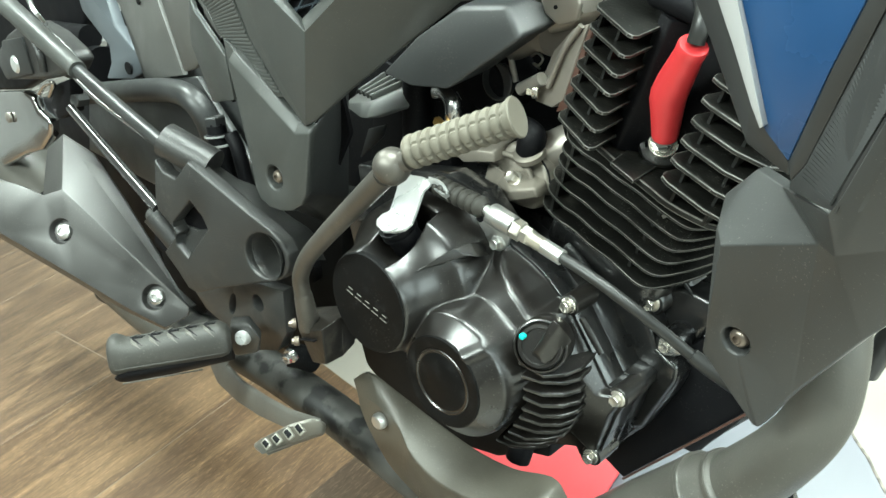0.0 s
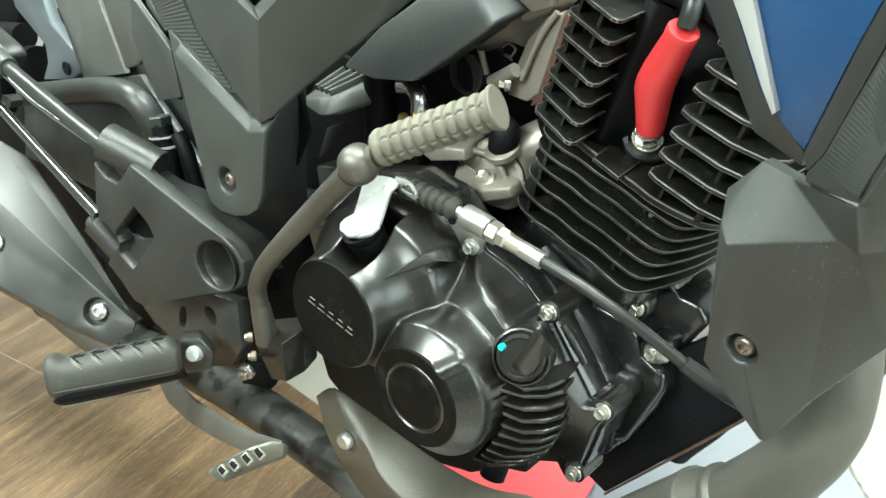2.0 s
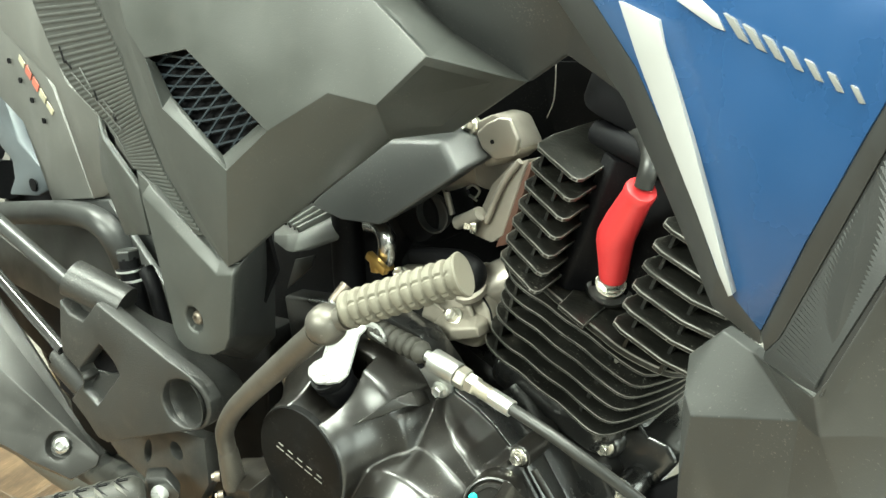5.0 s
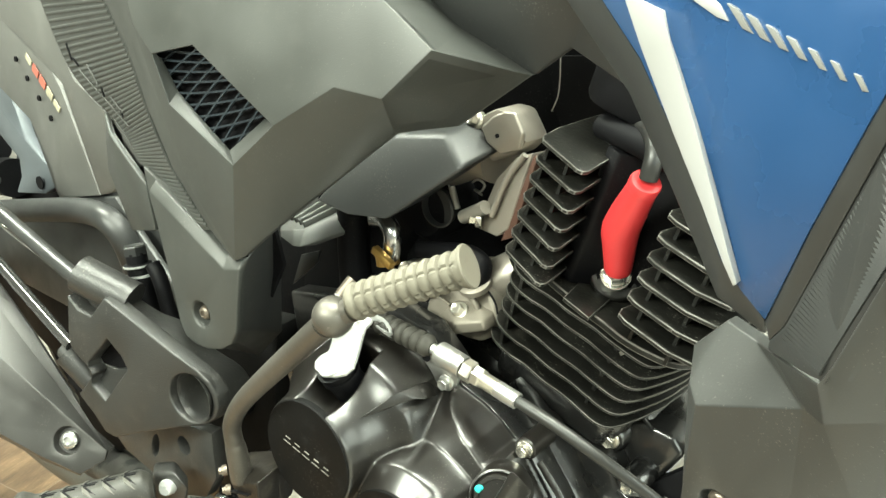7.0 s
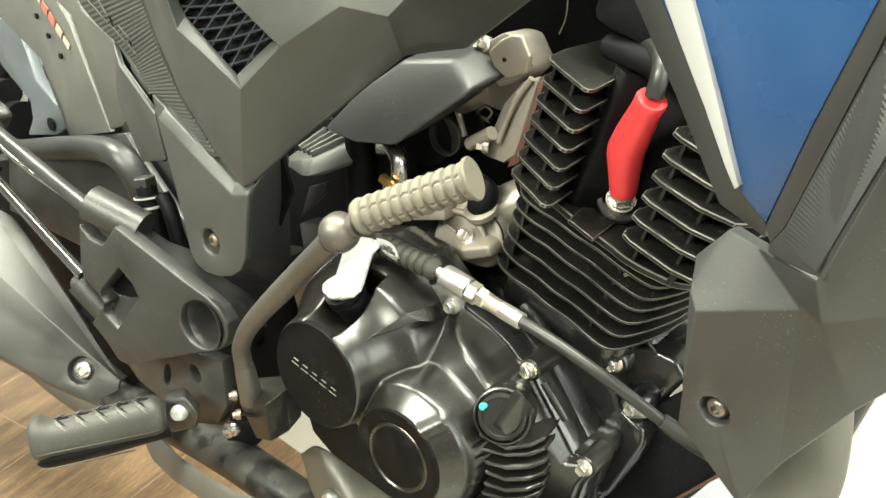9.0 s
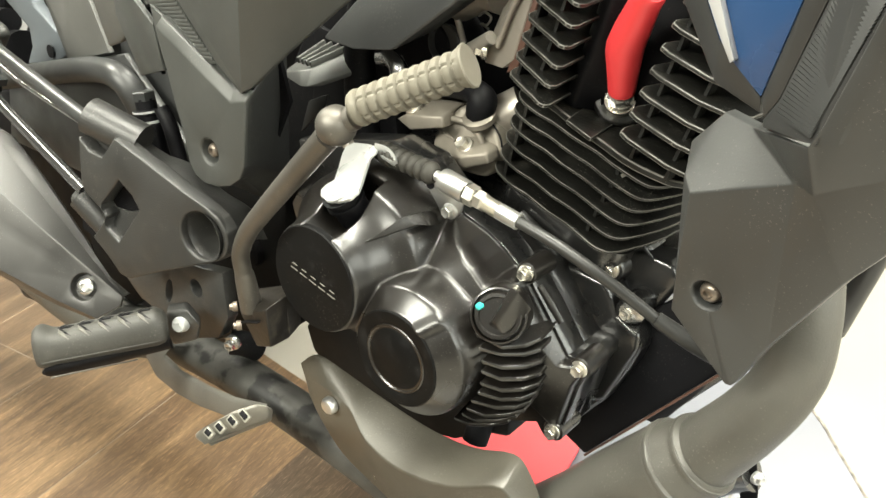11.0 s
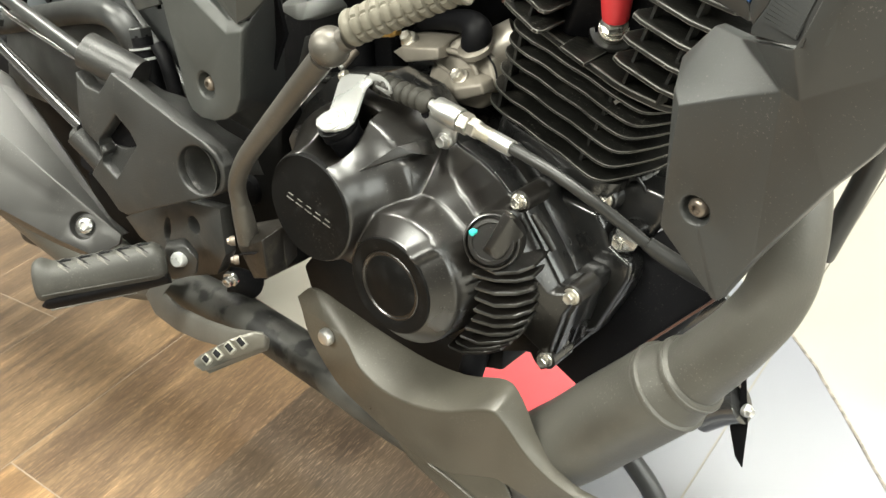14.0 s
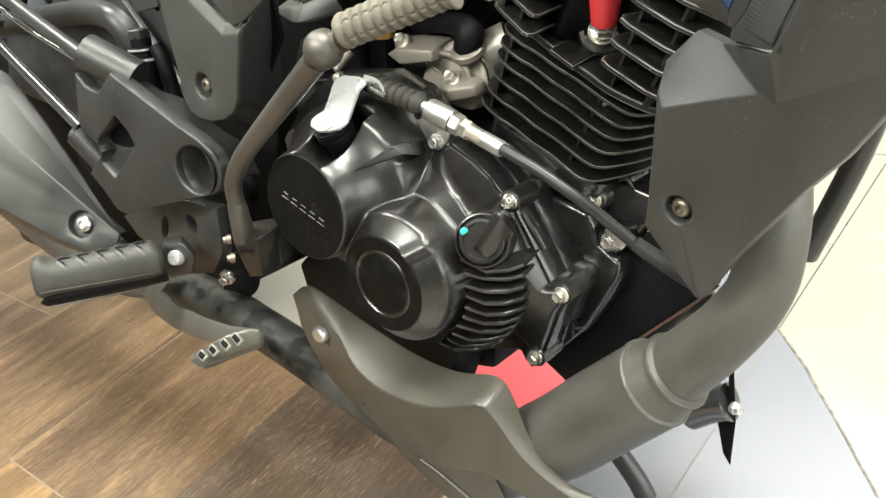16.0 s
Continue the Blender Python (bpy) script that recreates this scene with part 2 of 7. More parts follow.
def wood_material(name, tone_low, tone_high, saturation=1.0, fleck=1.5):
    m = bpy.data.materials.new(name)
    m.use_nodes = True
    nt = m.node_tree
    b = nt.nodes["Principled BSDF"]
    tc = nt.nodes.new("ShaderNodeTexCoord")
    info = nt.nodes.new("ShaderNodeObjectInfo")
    shift = nt.nodes.new("ShaderNodeVectorMath")
    shift.operation = "MULTIPLY_ADD"
    nt.links.new(info.outputs["Random"], shift.inputs[0])
    shift.inputs[1].default_value = (31, 17, 7)
    nt.links.new(tc.outputs["Object"], shift.inputs[2])
    mp = nt.nodes.new("ShaderNodeMapping")
    mp.inputs["Scale"].default_value = (6.0, 1.5, 1.0)
    nt.links.new(shift.outputs[0], mp.inputs["Vector"])
    warp = nt.nodes.new("ShaderNodeTexNoise")
    warp.inputs["Scale"].default_value, warp.inputs["Detail"].default_value, warp.inputs["Distortion"].default_value = 1.8, 10, 1.3
    nt.links.new(mp.outputs[0], warp.inputs["Vector"])
    mp2 = nt.nodes.new("ShaderNodeMapping")
    mp2.inputs["Scale"].default_value = (640.0, 80.0, 1.0)
    nt.links.new(shift.outputs[0], mp2.inputs["Vector"])
    fibre = nt.nodes.new("ShaderNodeTexNoise")
    fibre.inputs["Scale"].default_value, fibre.inputs["Detail"].default_value = 1.0, 6
    nt.links.new(mp2.outputs[0], fibre.inputs["Vector"])
    ramp = nt.nodes.new("ShaderNodeValToRGB")
    e = ramp.color_ramp.elements
    e[0].position, e[0].color = 0.36, (0.100, 0.064, 0.039, 1)
    e[1].position, e[1].color = 0.64, (0.215, 0.143, 0.083, 1)
    mid = ramp.color_ramp.elements.new(0.5)
    mid.color = (0.14, 0.092, 0.055, 1)
    nt.links.new(warp.outputs["Fac"], ramp.inputs["Fac"])
    tone = nt.nodes.new("ShaderNodeMapRange")
    tone.inputs["To Min"].default_value, tone.inputs["To Max"].default_value = tone_low, tone_high
    nt.links.new(info.outputs["Random"], tone.inputs["Value"])
    fr = nt.nodes.new("ShaderNodeMapRange")
    fr.inputs["From Min"].default_value, fr.inputs["From Max"].default_value = 0.54, 0.68
    fr.inputs["To Min"].default_value, fr.inputs["To Max"].default_value = 0.94, fleck
    nt.links.new(fibre.outputs["Fac"], fr.inputs["Value"])
    mul = nt.nodes.new("ShaderNodeMath")
    mul.operation = "MULTIPLY"
    nt.links.new(tone.outputs[0], mul.inputs[0])
    nt.links.new(fr.outputs[0], mul.inputs[1])
    mp3 = nt.nodes.new("ShaderNodeMapping")
    mp3.inputs["Scale"].default_value = (120.0, 13.0, 1.0)
    nt.links.new(shift.outputs[0], mp3.inputs["Vector"])
    streak = nt.nodes.new("ShaderNodeTexNoise")
    streak.inputs["Scale"].default_value, streak.inputs["Detail"].default_value, streak.inputs["Distortion"].default_value = 1.0, 8, 1.2
    nt.links.new(mp3.outputs[0], streak.inputs["Vector"])
    sr = nt.nodes.new("ShaderNodeMapRange")
    sr.inputs["From Min"].default_value, sr.inputs["From Max"].default_value = 0.36, 0.64
    sr.inputs["To Min"].default_value, sr.inputs["To Max"].default_value = 0.78, 1.14
    nt.links.new(streak.outputs["Fac"], sr.inputs["Value"])
    mul2 = nt.nodes.new("ShaderNodeMath")
    mul2.operation = "MULTIPLY"
    nt.links.new(mul.outputs[0], mul2.inputs[0])
    nt.links.new(sr.outputs[0], mul2.inputs[1])
    mul = mul2
    hsv = nt.nodes.new("ShaderNodeHueSaturation")
    nt.links.new(ramp.outputs["Color"], hsv.inputs["Color"])
    hsv.inputs["Saturation"].default_value = saturation
    nt.links.new(mul.outputs[0], hsv.inputs["Value"])
    nt.links.new(hsv.outputs["Color"], b.inputs["Base Color"])
    b.inputs["Roughness"].default_value = 0.38
    bn = nt.nodes.new("ShaderNodeBump")
    bn.inputs["Strength"].default_value, bn.inputs["Distance"].default_value = 0.15, 0.001
    nt.links.new(fibre.outputs["Fac"], bn.inputs["Height"])
    nt.links.new(bn.outputs["Normal"], b.inputs["Normal"])
    return m


WOOD = wood_material("wood_plank", 0.7, 1.3)
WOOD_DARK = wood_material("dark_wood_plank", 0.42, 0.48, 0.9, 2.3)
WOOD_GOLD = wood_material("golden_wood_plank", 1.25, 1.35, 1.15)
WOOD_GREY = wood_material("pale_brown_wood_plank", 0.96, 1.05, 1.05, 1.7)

# ---- modelling helpers; the motorcycle is built in its own upright frame: x forward, y to its left, z up ----
OFF = Vector((-0.5, 0.48, 0.0902))
AXIS_Y = Vector((0, -1, 0))


def V(*p):
    return Vector(p[0]) if len(p) == 1 else Vector(p)


def part(name, bm, mat, parent, label="", off=OFF, sharp=38, mats=()):
    bmesh.ops.remove_doubles(bm, verts=bm.verts, dist=1e-6)
    bmesh.ops.recalc_face_normals(bm, faces=bm.faces)
    if off is not None:
        bmesh.ops.translate(bm, verts=bm.verts, vec=-off)
    me = bpy.data.meshes.new(name)
    bm.to_mesh(me)
    bm.free()
    me.polygons.foreach_set("use_smooth", [True] * len(me.polygons))
    me.set_sharp_from_angle(angle=radians(sharp))
    me.materials.append(mat)
    for extra in mats:
        me.materials.append(extra)
    ob = new(name, me)
    ob.parent = parent
    if label:
        ob["label"] = label
    return ob


def frame_of(axis):
    """Two unit vectors across an axis."""
    a = Vector(axis).normalized()
    ref = Vector((0, 0, 1)) if abs(a.z) < 0.9 else Vector((1, 0, 0))
    s = a.cross(ref).normalized()
    return s, a.cross(s).normalized()


def lathe(profile, centre, axis=AXIS_Y, n=48, bm=None, wobble=None, start=True):
    """Turns (radius, distance along the axis) pairs about an axis; closes the ends."""
    bm = bm or bmesh.new()
    a, c = Vector(axis).normalized(), Vector(centre)
    s, t = frame_of(a)
    rings = []
    for r, d in profile:
        ring = []
        for i in range(n):
            w = 2 * math.pi * i / n
            k = r * (wobble(w, d) if wobble else 1)
            ring.append(bm.verts.new(c + a * d + (s * math.cos(w) + t * math.sin(w)) * k))
        rings.append(ring)
    for p, q in zip(rings, rings[1:]):
        for i in range(n):
            bm.faces.new((p[i], p[(i + 1) % n], q[(i + 1) % n], q[i]))
    if start:
        bm.faces.new(rings[0])
    bm.faces.new(rings[-1])
    return bm


def spline(points, steps):
    """A smooth curve through the points."""
    p = [Vector(q) for q in points]
    p = [p[0] * 2 - p[1]] + p + [p[-1] * 2 - p[-2]]
    out = []
    for i in range(1, len(p) - 2):
        for k in range(steps):
            u = k / steps
            a, b, c, d = p[i - 1:i + 3]
            out.append(0.5 * ((2 * b) + (c - a) * u + (2 * a - 5 * b + 4 * c - d) * u * u + (3 * b - a - 3 * c + d) * u ** 3))
    out.append(p[-2])
    return out


def tube(points, radius, n=20, steps=8, bm=None, flat=1.0, ends=True, up=None):
    """A round (or flattened) bar swept along a smooth path; radius may be a list, one for each point."""
    bm = bm or bmesh.new()
    radii = list(radius) if isinstance(radius, (list, tuple)) else [radius] * len(points)
    path = spline(points, steps) if steps > 1 else [Vector(q) for q in points]
    rs = []
    for i in range(len(radii) - 1):
        m = steps if steps > 1 else 1
        rs += [radii[i] + (radii[i + 1] - radii[i]) * k / m for k in range(m)]
    rs.append(radii[-1])
    s = None
    rings = []
    for i, q in enumerate(path):
        d = (path[min(i + 1, len(path) - 1)] - path[max(i - 1, 0)]).normalized()
        if s is None:
            s = frame_of(d)[0] if up is None else (Vector(up) - d * d.dot(Vector(up))).normalized()
        s = (s - d * d.dot(s)).normalized()
        t = d.cross(s)
        rings.append([bm.verts.new(q + (s * math.cos(2 * math.pi * k / n) + t * math.sin(2 * math.pi * k / n) * flat) * rs[i]) for k in range(n)])
    for p, q in zip(rings, rings[1:]):
        for k in range(n):
            bm.faces.new((p[k], p[(k + 1) % n], q[(k + 1) % n], q[k]))
    if ends:
        bm.faces.new(rings[0])
        bm.faces.new(rings[-1])
    return bm


def soften(bm, width, angle=22, segments=2, slot=-1):
    if width <= 0:
        return bm
    bm.normal_update()
    edges = [e for e in bm.edges if len(e.link_faces) == 2 and e.calc_face_angle(0) > radians(angle)]
    bmesh.ops.bevel(bm, geom=edges, offset=width, segments=segments, affect="EDGES", clamp_overlap=True, profile=0.5, material=slot)
    return bm


def prism(outline, y0, y1, bev=0.002, segments=2):
    """An (x, z) outline with thickness from y0 to y1."""
    bm = bmesh.new()
    front = [bm.verts.new((x, y0, z)) for x, z in outline]
    back = [bm.verts.new((x, y1, z)) for x, z in outline]
    bm.faces.new(front)
    bm.faces.new(back[::-1])
    for i in range(len(front)):
        j = (i + 1) % len(front)
        bm.faces.new((front[i], back[i], back[j], front[j]))
    bmesh.ops.recalc_face_normals(bm, faces=bm.faces)
    return soften(bm, bev, 20, segments)


def pierced(outline, holes, y0, y1, bev=0.002, segments=2):
    """An (x, z) outline with holes through it, from y0 to y1."""
    bm = bmesh.new()
    loops = []
    for y in (y0, y1):
        edges, made = [], []
        for loop in (outline, *holes):
            vs = [bm.verts.new((x, y, z)) for x, z in loop]
            edges += [bm.edges.new((vs[i], vs[(i + 1) % len(vs)])) for i in range(len(vs))]
            made.append(vs)
        bmesh.ops.triangle_fill(bm, use_beauty=True, edges=edges)
        loops.append(made)
    for p, q in zip(*loops):
        for i in range(len(p)):
            j = (i + 1) % len(p)
            bm.faces.new((p[i], p[j], q[j], q[i]))
    bmesh.ops.recalc_face_normals(bm, faces=bm.faces)
    return soften(bm, bev, 20, segments)


def shell(verts, faces, push=(0, 0.004, 0), bev=0.0015, angle=9, segments=2, holes=()):
    """A faceted moulding: the faces, given thickness by a push inwards, with rounded edges; holes are (face, centre, radius)."""
    bm = bmesh.new()
    push = Vector(push)
    a = [bm.verts.new(v) for v in verts]
    b = [bm.verts.new(Vector(v) + push) for v in verts]
    seen = {}
    for n, f in enumerate(faces):
        cut = [h for h in holes if h[0] == n]
        if not cut:
            bm.faces.new([a[i] for i in f])
            bm.faces.new([b[i] for i in reversed(f)])
        else:
            corners = [Vector(verts[i]) for i in f]
            normal = sum((corners[k].cross(corners[(k + 1) % len(f)]) for k in range(len(f))), Vector()).normalized()
            s, w = frame_of(normal)
            rings = []
            for _, centre, r in cut:
                flat = Vector(centre)
                rings.append([flat + (s * math.cos(2 * math.pi * k / 28) + w * math.sin(2 * math.pi * k / 28)) * r for k in range(28)])
            walls = []
            for ends, off in ((a, Vector()), (b, push)):
                loops = [[ends[i] for i in f]]
                for ring in rings:
                    middle = sum(ring, Vector()) / len(ring)
                    loops.append([bm.verts.new(middle + (p - middle) * (1.3 if ends is b else 1.0) + off) for p in ring])
                edges = []
                for loop in loops:
                    for k in range(len(loop)):
                        pair = (loop[k], loop[(k + 1) % len(loop)])
                        edges.append(bm.edges.get(pair) or bm.edges.new(pair))
                bmesh.ops.triangle_fill(bm, use_beauty=True, use_dissolve=False, edges=edges, normal=normal)
                walls.append(loops[1:])
            for p, q in zip(*walls):
                for k in range(28):
                    bm.faces.new((p[k], p[(k + 1) % 28], q[(k + 1) % 28], q[k]))
        for i in range(len(f)):
            e = (f[i], f[(i + 1) % len(f)])
            key = tuple(sorted(e))
            seen[key] = None if key in seen else e
    for e in seen.values():
        if e:
            bm.faces.new((a[e[1]], a[e[0]], b[e[0]], b[e[1]]))
    bmesh.ops.recalc_face_normals(bm, faces=bm.faces)
    return soften(bm, bev, angle, segments)


def loft(rows, along=40, push=(0, 0.003, 0), tight=0.1):
    """A smooth pressed sheet through rows of points, the middle rows being its rounded folds."""
    lines = []
    for row in rows:
        fine = spline(row, 12)
        lines.append([fine[round(k * (len(fine) - 1) / along)] for k in range(along + 1)])
    full = []
    for i, line in enumerate(lines):
        if 0 < i < len(lines) - 1:
            full.append([p.lerp(q, tight) for p, q in zip(line, lines[i - 1])])
            full.append([(p.lerp(q, tight * 0.35) + p.lerp(w, tight * 0.35)) / 2 for p, q, w in zip(line, lines[i - 1], lines[i + 1])])
            full.append([p.lerp(q, tight) for p, q in zip(line, lines[i + 1])])
        else:
            full.append(line)
    bm = bmesh.new()
    grids = []
    for off in (Vector((0, 0, 0)), Vector(push)):
        grids.append([[bm.verts.new(p + off) for p in line] for line in full])
    n, m = len(full), along + 1
    for gi, g in enumerate(grids):
        for i in range(n - 1):
            for k in range(m - 1):
                bm.faces.new((g[i][k], g[i][k + 1], g[i + 1][k + 1], g[i + 1][k]))
    a, c = grids
    for k in range(m - 1):
        for i in (0, n - 1):
            bm.faces.new((a[i][k], a[i][k + 1], c[i][k + 1], c[i][k]))
    for i in range(n - 1):
        for k in (0, m - 1):
            bm.faces.new((a[i][k], a[i + 1][k], c[i + 1][k], c[i][k]))
    return bm


def bar(p, q, width, depth, normal=(0, -1, 0), bm=None, bev=0.0):
    """A straight flat bar from p to q."""
    bm = bm or bmesh.new()
    p, q, nrm = Vector(p), Vector(q), Vector(normal).normalized()
    d = (q - p).normalized()
    s = d.cross(nrm).normalized() * width / 2
    nrm = s.cross(d).normalized() * depth / 2
    vs = [bm.verts.new(e + s * i + nrm * j) for e in (p, q) for i, j in ((-1, -1), (1, -1), (1, 1), (-1, 1))]
    for f in ((0, 1, 2, 3), (7, 6, 5, 4), (0, 4, 5, 1), (1, 5, 6, 2), (2, 6, 7, 3), (3, 7, 4, 0)):
        bm.faces.new([vs[i] for i in f])
    if bev:
        bmesh.ops.recalc_face_normals(bm, faces=bm.faces)
        soften(bm, bev)
    return bm


def ngon_prism(n, r, centre, axis, d0, d1, bm=None, turn=0.0):
    bm = bm or bmesh.new()
    a, c = Vector(axis).normalized(), Vector(centre)
    s, t = frame_of(a)
    rings = [[bm.verts.new(c + a * d + (s * math.cos(2 * math.pi * i / n + turn) + t * math.sin(2 * math.pi * i / n + turn)) * k) for i in range(n)] for d, k in ((d0, r), (d1 - r * 0.12, r), (d1, r * 0.86), (d1 - r * 0.12, r * 0.6))]
    for p, q in zip(rings, rings[1:]):
        for i in range(n):
            bm.faces.new((p[i], p[(i + 1) % n], q[(i + 1) % n], q[i]))
    bm.faces.new(rings[0])
    bm.faces.new(rings[-1])
    return bm


def flange_bolt(name, p, parent, r=0.0068, axis=AXIS_Y, mat=None, turn=0.3, label=""):
    """A flanged hexagon bolt, seated at p."""
    bm = lathe([(r, -0.003), (r, 0.0006), (r * 0.93, 0.0016), (r * 0.7, 0.0022)], p, axis, 24)
    ngon_prism(6, r * 0.68, p, axis, 0.0015, r * 0.95, bm, turn)
    return part(name, bm, mat or ZINC, parent, label)


def socket_screw(name, p, parent, r=0.007, axis=AXIS_Y, mat=None):
    """A domed screw with a hexagon socket."""
    bm = lathe([(r, -0.008), (r, 0.001), (r * 0.8, 0.0028), (r * 0.5, 0.0035), (r * 0.46, 0.0035), (r * 0.44, 0.0008)], p, axis, 24)
    return part(name, bm, mat or ZINC, parent)


def screw_dish(p, normal, r, depth, head, mat, metal, parent):
    """A conical recess behind a round hole at p, with a socket screw at its bottom."""
    n = Vector(normal).normalized()
    part("screw_cup", lathe([(r * 1.02, -0.0004), (r * 0.96, -0.0010), (r * 0.92, -depth * 0.5), (r * 0.84, -depth), (0.0, -depth)], p, n, 40, start=False), mat, parent)
    socket_screw("cover_screw", Vector(p) - n * (depth * 0.55), parent, head, n, mat=metal)


# ---- the room ----
def slab(name, outline, z0, z1, mat, parent=None, bev=0.0):
    bm = bmesh.new()
    lo = [bm.verts.new((x, y, z0)) for x, y in outline]
    hi = [bm.verts.new((x, y, z1)) for x, y in outline]
    bm.faces.new(lo[::-1])
    bm.faces.new(hi)
    for i in range(len(lo)):
        j = (i + 1) % len(lo)
        bm.faces.new((lo[i], lo[j], hi[j], hi[i]))
    bmesh.ops.recalc_face_normals(bm, faces=bm.faces)
    soften(bm, bev)
    return part(name, bm, mat, parent, off=None)


def rect(x0, y0, x1, y1):
    return [(x0, y0), (x1, y0), (x1, y1), (x0, y1)]


floor = tagged(slab("floor", rect(-6, -5, 4, 5), -0.2, -0.003, GROUT), "pale grout bed under the showroom floor tiles", "floor", kind="structure")
ceiling = tagged(slab("ceiling", rect(-6, -5, 4, 5), 3.0, 3.2, CEIL), "plain grey showroom ceiling", "ceiling", kind="structure")
tagged(slab("wall_north", rect(-6, 5, 4, 5.2), -0.2, 3.2, WALL), "plain pale painted showroom wall", "wall", kind="structure")
# unseen wall, kept dark so that black paint reflects less light
tagged(slab("wall_south", rect(-6, -5.2, 4, -5), -0.2, 3.2, WALL2), "unseen dark grey wall added to dim the reflections", "wall", kind="structure")
tagged(slab("wall_west", rect(-6.2, -5, -6, 5), -0.2, 3.2, WALL), "plain pale painted showroom wall", "wall", kind="structure")
tagged(slab("wall_east", rect(4, -5, 4.2, 5), -0.2, 3.2, WALL), "plain pale painted showroom wall", "wall", kind="structure")


def wood_edge(x):
    """Where the wooden floor ends, on the far side of the motorcycle."""
    pts = [(-6.0, 0.80), (-1.6, 0.76), (-1.25, 0.66), (-1.1, 0.62), (-0.72, 0.57), (-0.565, 0.45), (-0.42, 0.20), (-0.30, -2.0)]
    for (x0, y0), (x1, y1) in zip(pts, pts[1:]):
        if x0 <= x <= x1:
            return y0 + (y1 - y0) * (x - x0) / (x1 - x0)
    return -5.0


# cream tiles, 0.6 m by 1.2 m with fine joints
TS, TL, X0, Y0 = 0.62, 1.2, -0.362, 0.20
tile_mesh = None
for i in range(-10, 8):
    for j in range(-5, 5):
        x, y = X0 + i * TS, Y0 + j * TL
        if x < -6.2 or x + TS > 4.3 or y < -5.9 or y + TL > 5.9:
            continue
        if tile_mesh is None:
            t0 = slab("tile", rect(0.0012, 0.0012, TS - 0.0012, TL - 0.0012), -0.01, 0.0, TILE, floor)
            tile_mesh = t0.data
        else:
            t0 = new("tile", tile_mesh)
            t0.parent = floor
        t0.location = (x, y, 0)

# the grey sheet with its slanting front edge, laid on the tiles
sheet = tagged(slab("grey_floor_sheet", [(-0.86, 0.40), (-0.30, 0.15), (0.02, 0.41), (-0.176, 0.655), (-0.248, 0.749), (-0.309, 0.826), (-0.365, 0.886), (-0.62, 1.12), (-0.86, 1.12)], 0.0005, 0.002, TILE2), "glossy grey floor sheet beside the wooden floor", "floor sheet", kind="structure")

slab("joint_line", rect(-0.3622, 0.42, -0.3598, 0.872), 0.0021, 0.0025, GROUT, sheet)
edge = [(-0.365, 0.886), (-0.309, 0.826), (-0.248, 0.749), (-0.176, 0.655), (-0.10, 0.56)]
rough = random.Random(11)
strip_edge = []
for (ax, ay), (bx, by) in zip(edge, edge[1:]):
    strip_edge += [(ax + (bx - ax) * k / 8 + rough.uniform(-0.0005, 0.0005), ay + (by - ay) * k / 8 + rough.uniform(-0.0005, 0.0005)) for k in range(8)]
slab("sheet_edge", strip_edge + [(x + 0.0026, y + 0.002) for x, y in reversed(strip_edge)], 0.0005, 0.0026, material("dirty_sheet_edge", (0.16, 0.14, 0.12), 0.7, bump=0.3, vary=0.5, scale2=90.0), sheet)

# wooden planks across the motorcycle's length
wood = tagged(new("wood_floor"), "brown wood-grain plank floor with fine pale joints", "wood floor", kind="structure")
PW, LINE = 0.332, -0.925
rng = random.Random(5)
for i in range(-12, 2):
    x0, x1 = LINE + (i - 1) * PW + (0.0002 if i == 1 else 0.0014), LINE + i * PW - (0.0002 if i == 0 else 0.0014)
    start = {0: 0.195, -1: -0.30, 1: -0.25, -2: 0.45}.get(i, rng.uniform(-0.5, 0.5))
    for k in range(-4, 2):
        ya, yb = start + k * 1.22 + 0.0011, start + (k + 1) * 1.22 - 0.0011
        ea, eb = min(yb, wood_edge(x0)), min(yb, wood_edge(x1))
        if min(ea, eb) - ya < 0.02 or ya < -5 or x0 < -6:
            continue
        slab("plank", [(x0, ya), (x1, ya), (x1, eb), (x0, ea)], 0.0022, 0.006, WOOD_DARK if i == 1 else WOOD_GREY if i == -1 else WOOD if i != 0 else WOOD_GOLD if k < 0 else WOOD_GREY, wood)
joint = slab("joint_strip", [(-5.0, -4.9), (-0.32, -4.9), (-0.44, 0.18), (-0.58, 0.44), (-0.73, 0.56), (-1.1, 0.61), (-1.25, 0.65), (-1.6, 0.75), (-5.0, 0.77)], 0.0022, 0.0056, material("pale_joint", (0.25, 0.20, 0.15), 0.7, bump=0.1), wood)

tagged(slab("red_mat", [(-0.80, 0.585), (-0.62, 0.56), (-0.548, 0.60), (-0.555, 0.66), (-0.64, 0.90), (-0.80, 0.92)], 0.0065, 0.012, REDMAT, bev=0.002), "bright red rubber mat on the floor under the engine", "mat")
# ---- the motorcycle ----
bike = tagged(new("motorcycle"), "blue and charcoal motorcycle with a black engine, on its side stand", "motorcycle")
bike.matrix_world = pose(-0.5, 0.4884, 0.0, -10.65, 0, 0)


# ---- right engine cover ----
def smooth_step(a, b, v):
    u = min(max((v - a) / (b - a), 0.0), 1.0)
    return u * u * (3 - 2 * u)


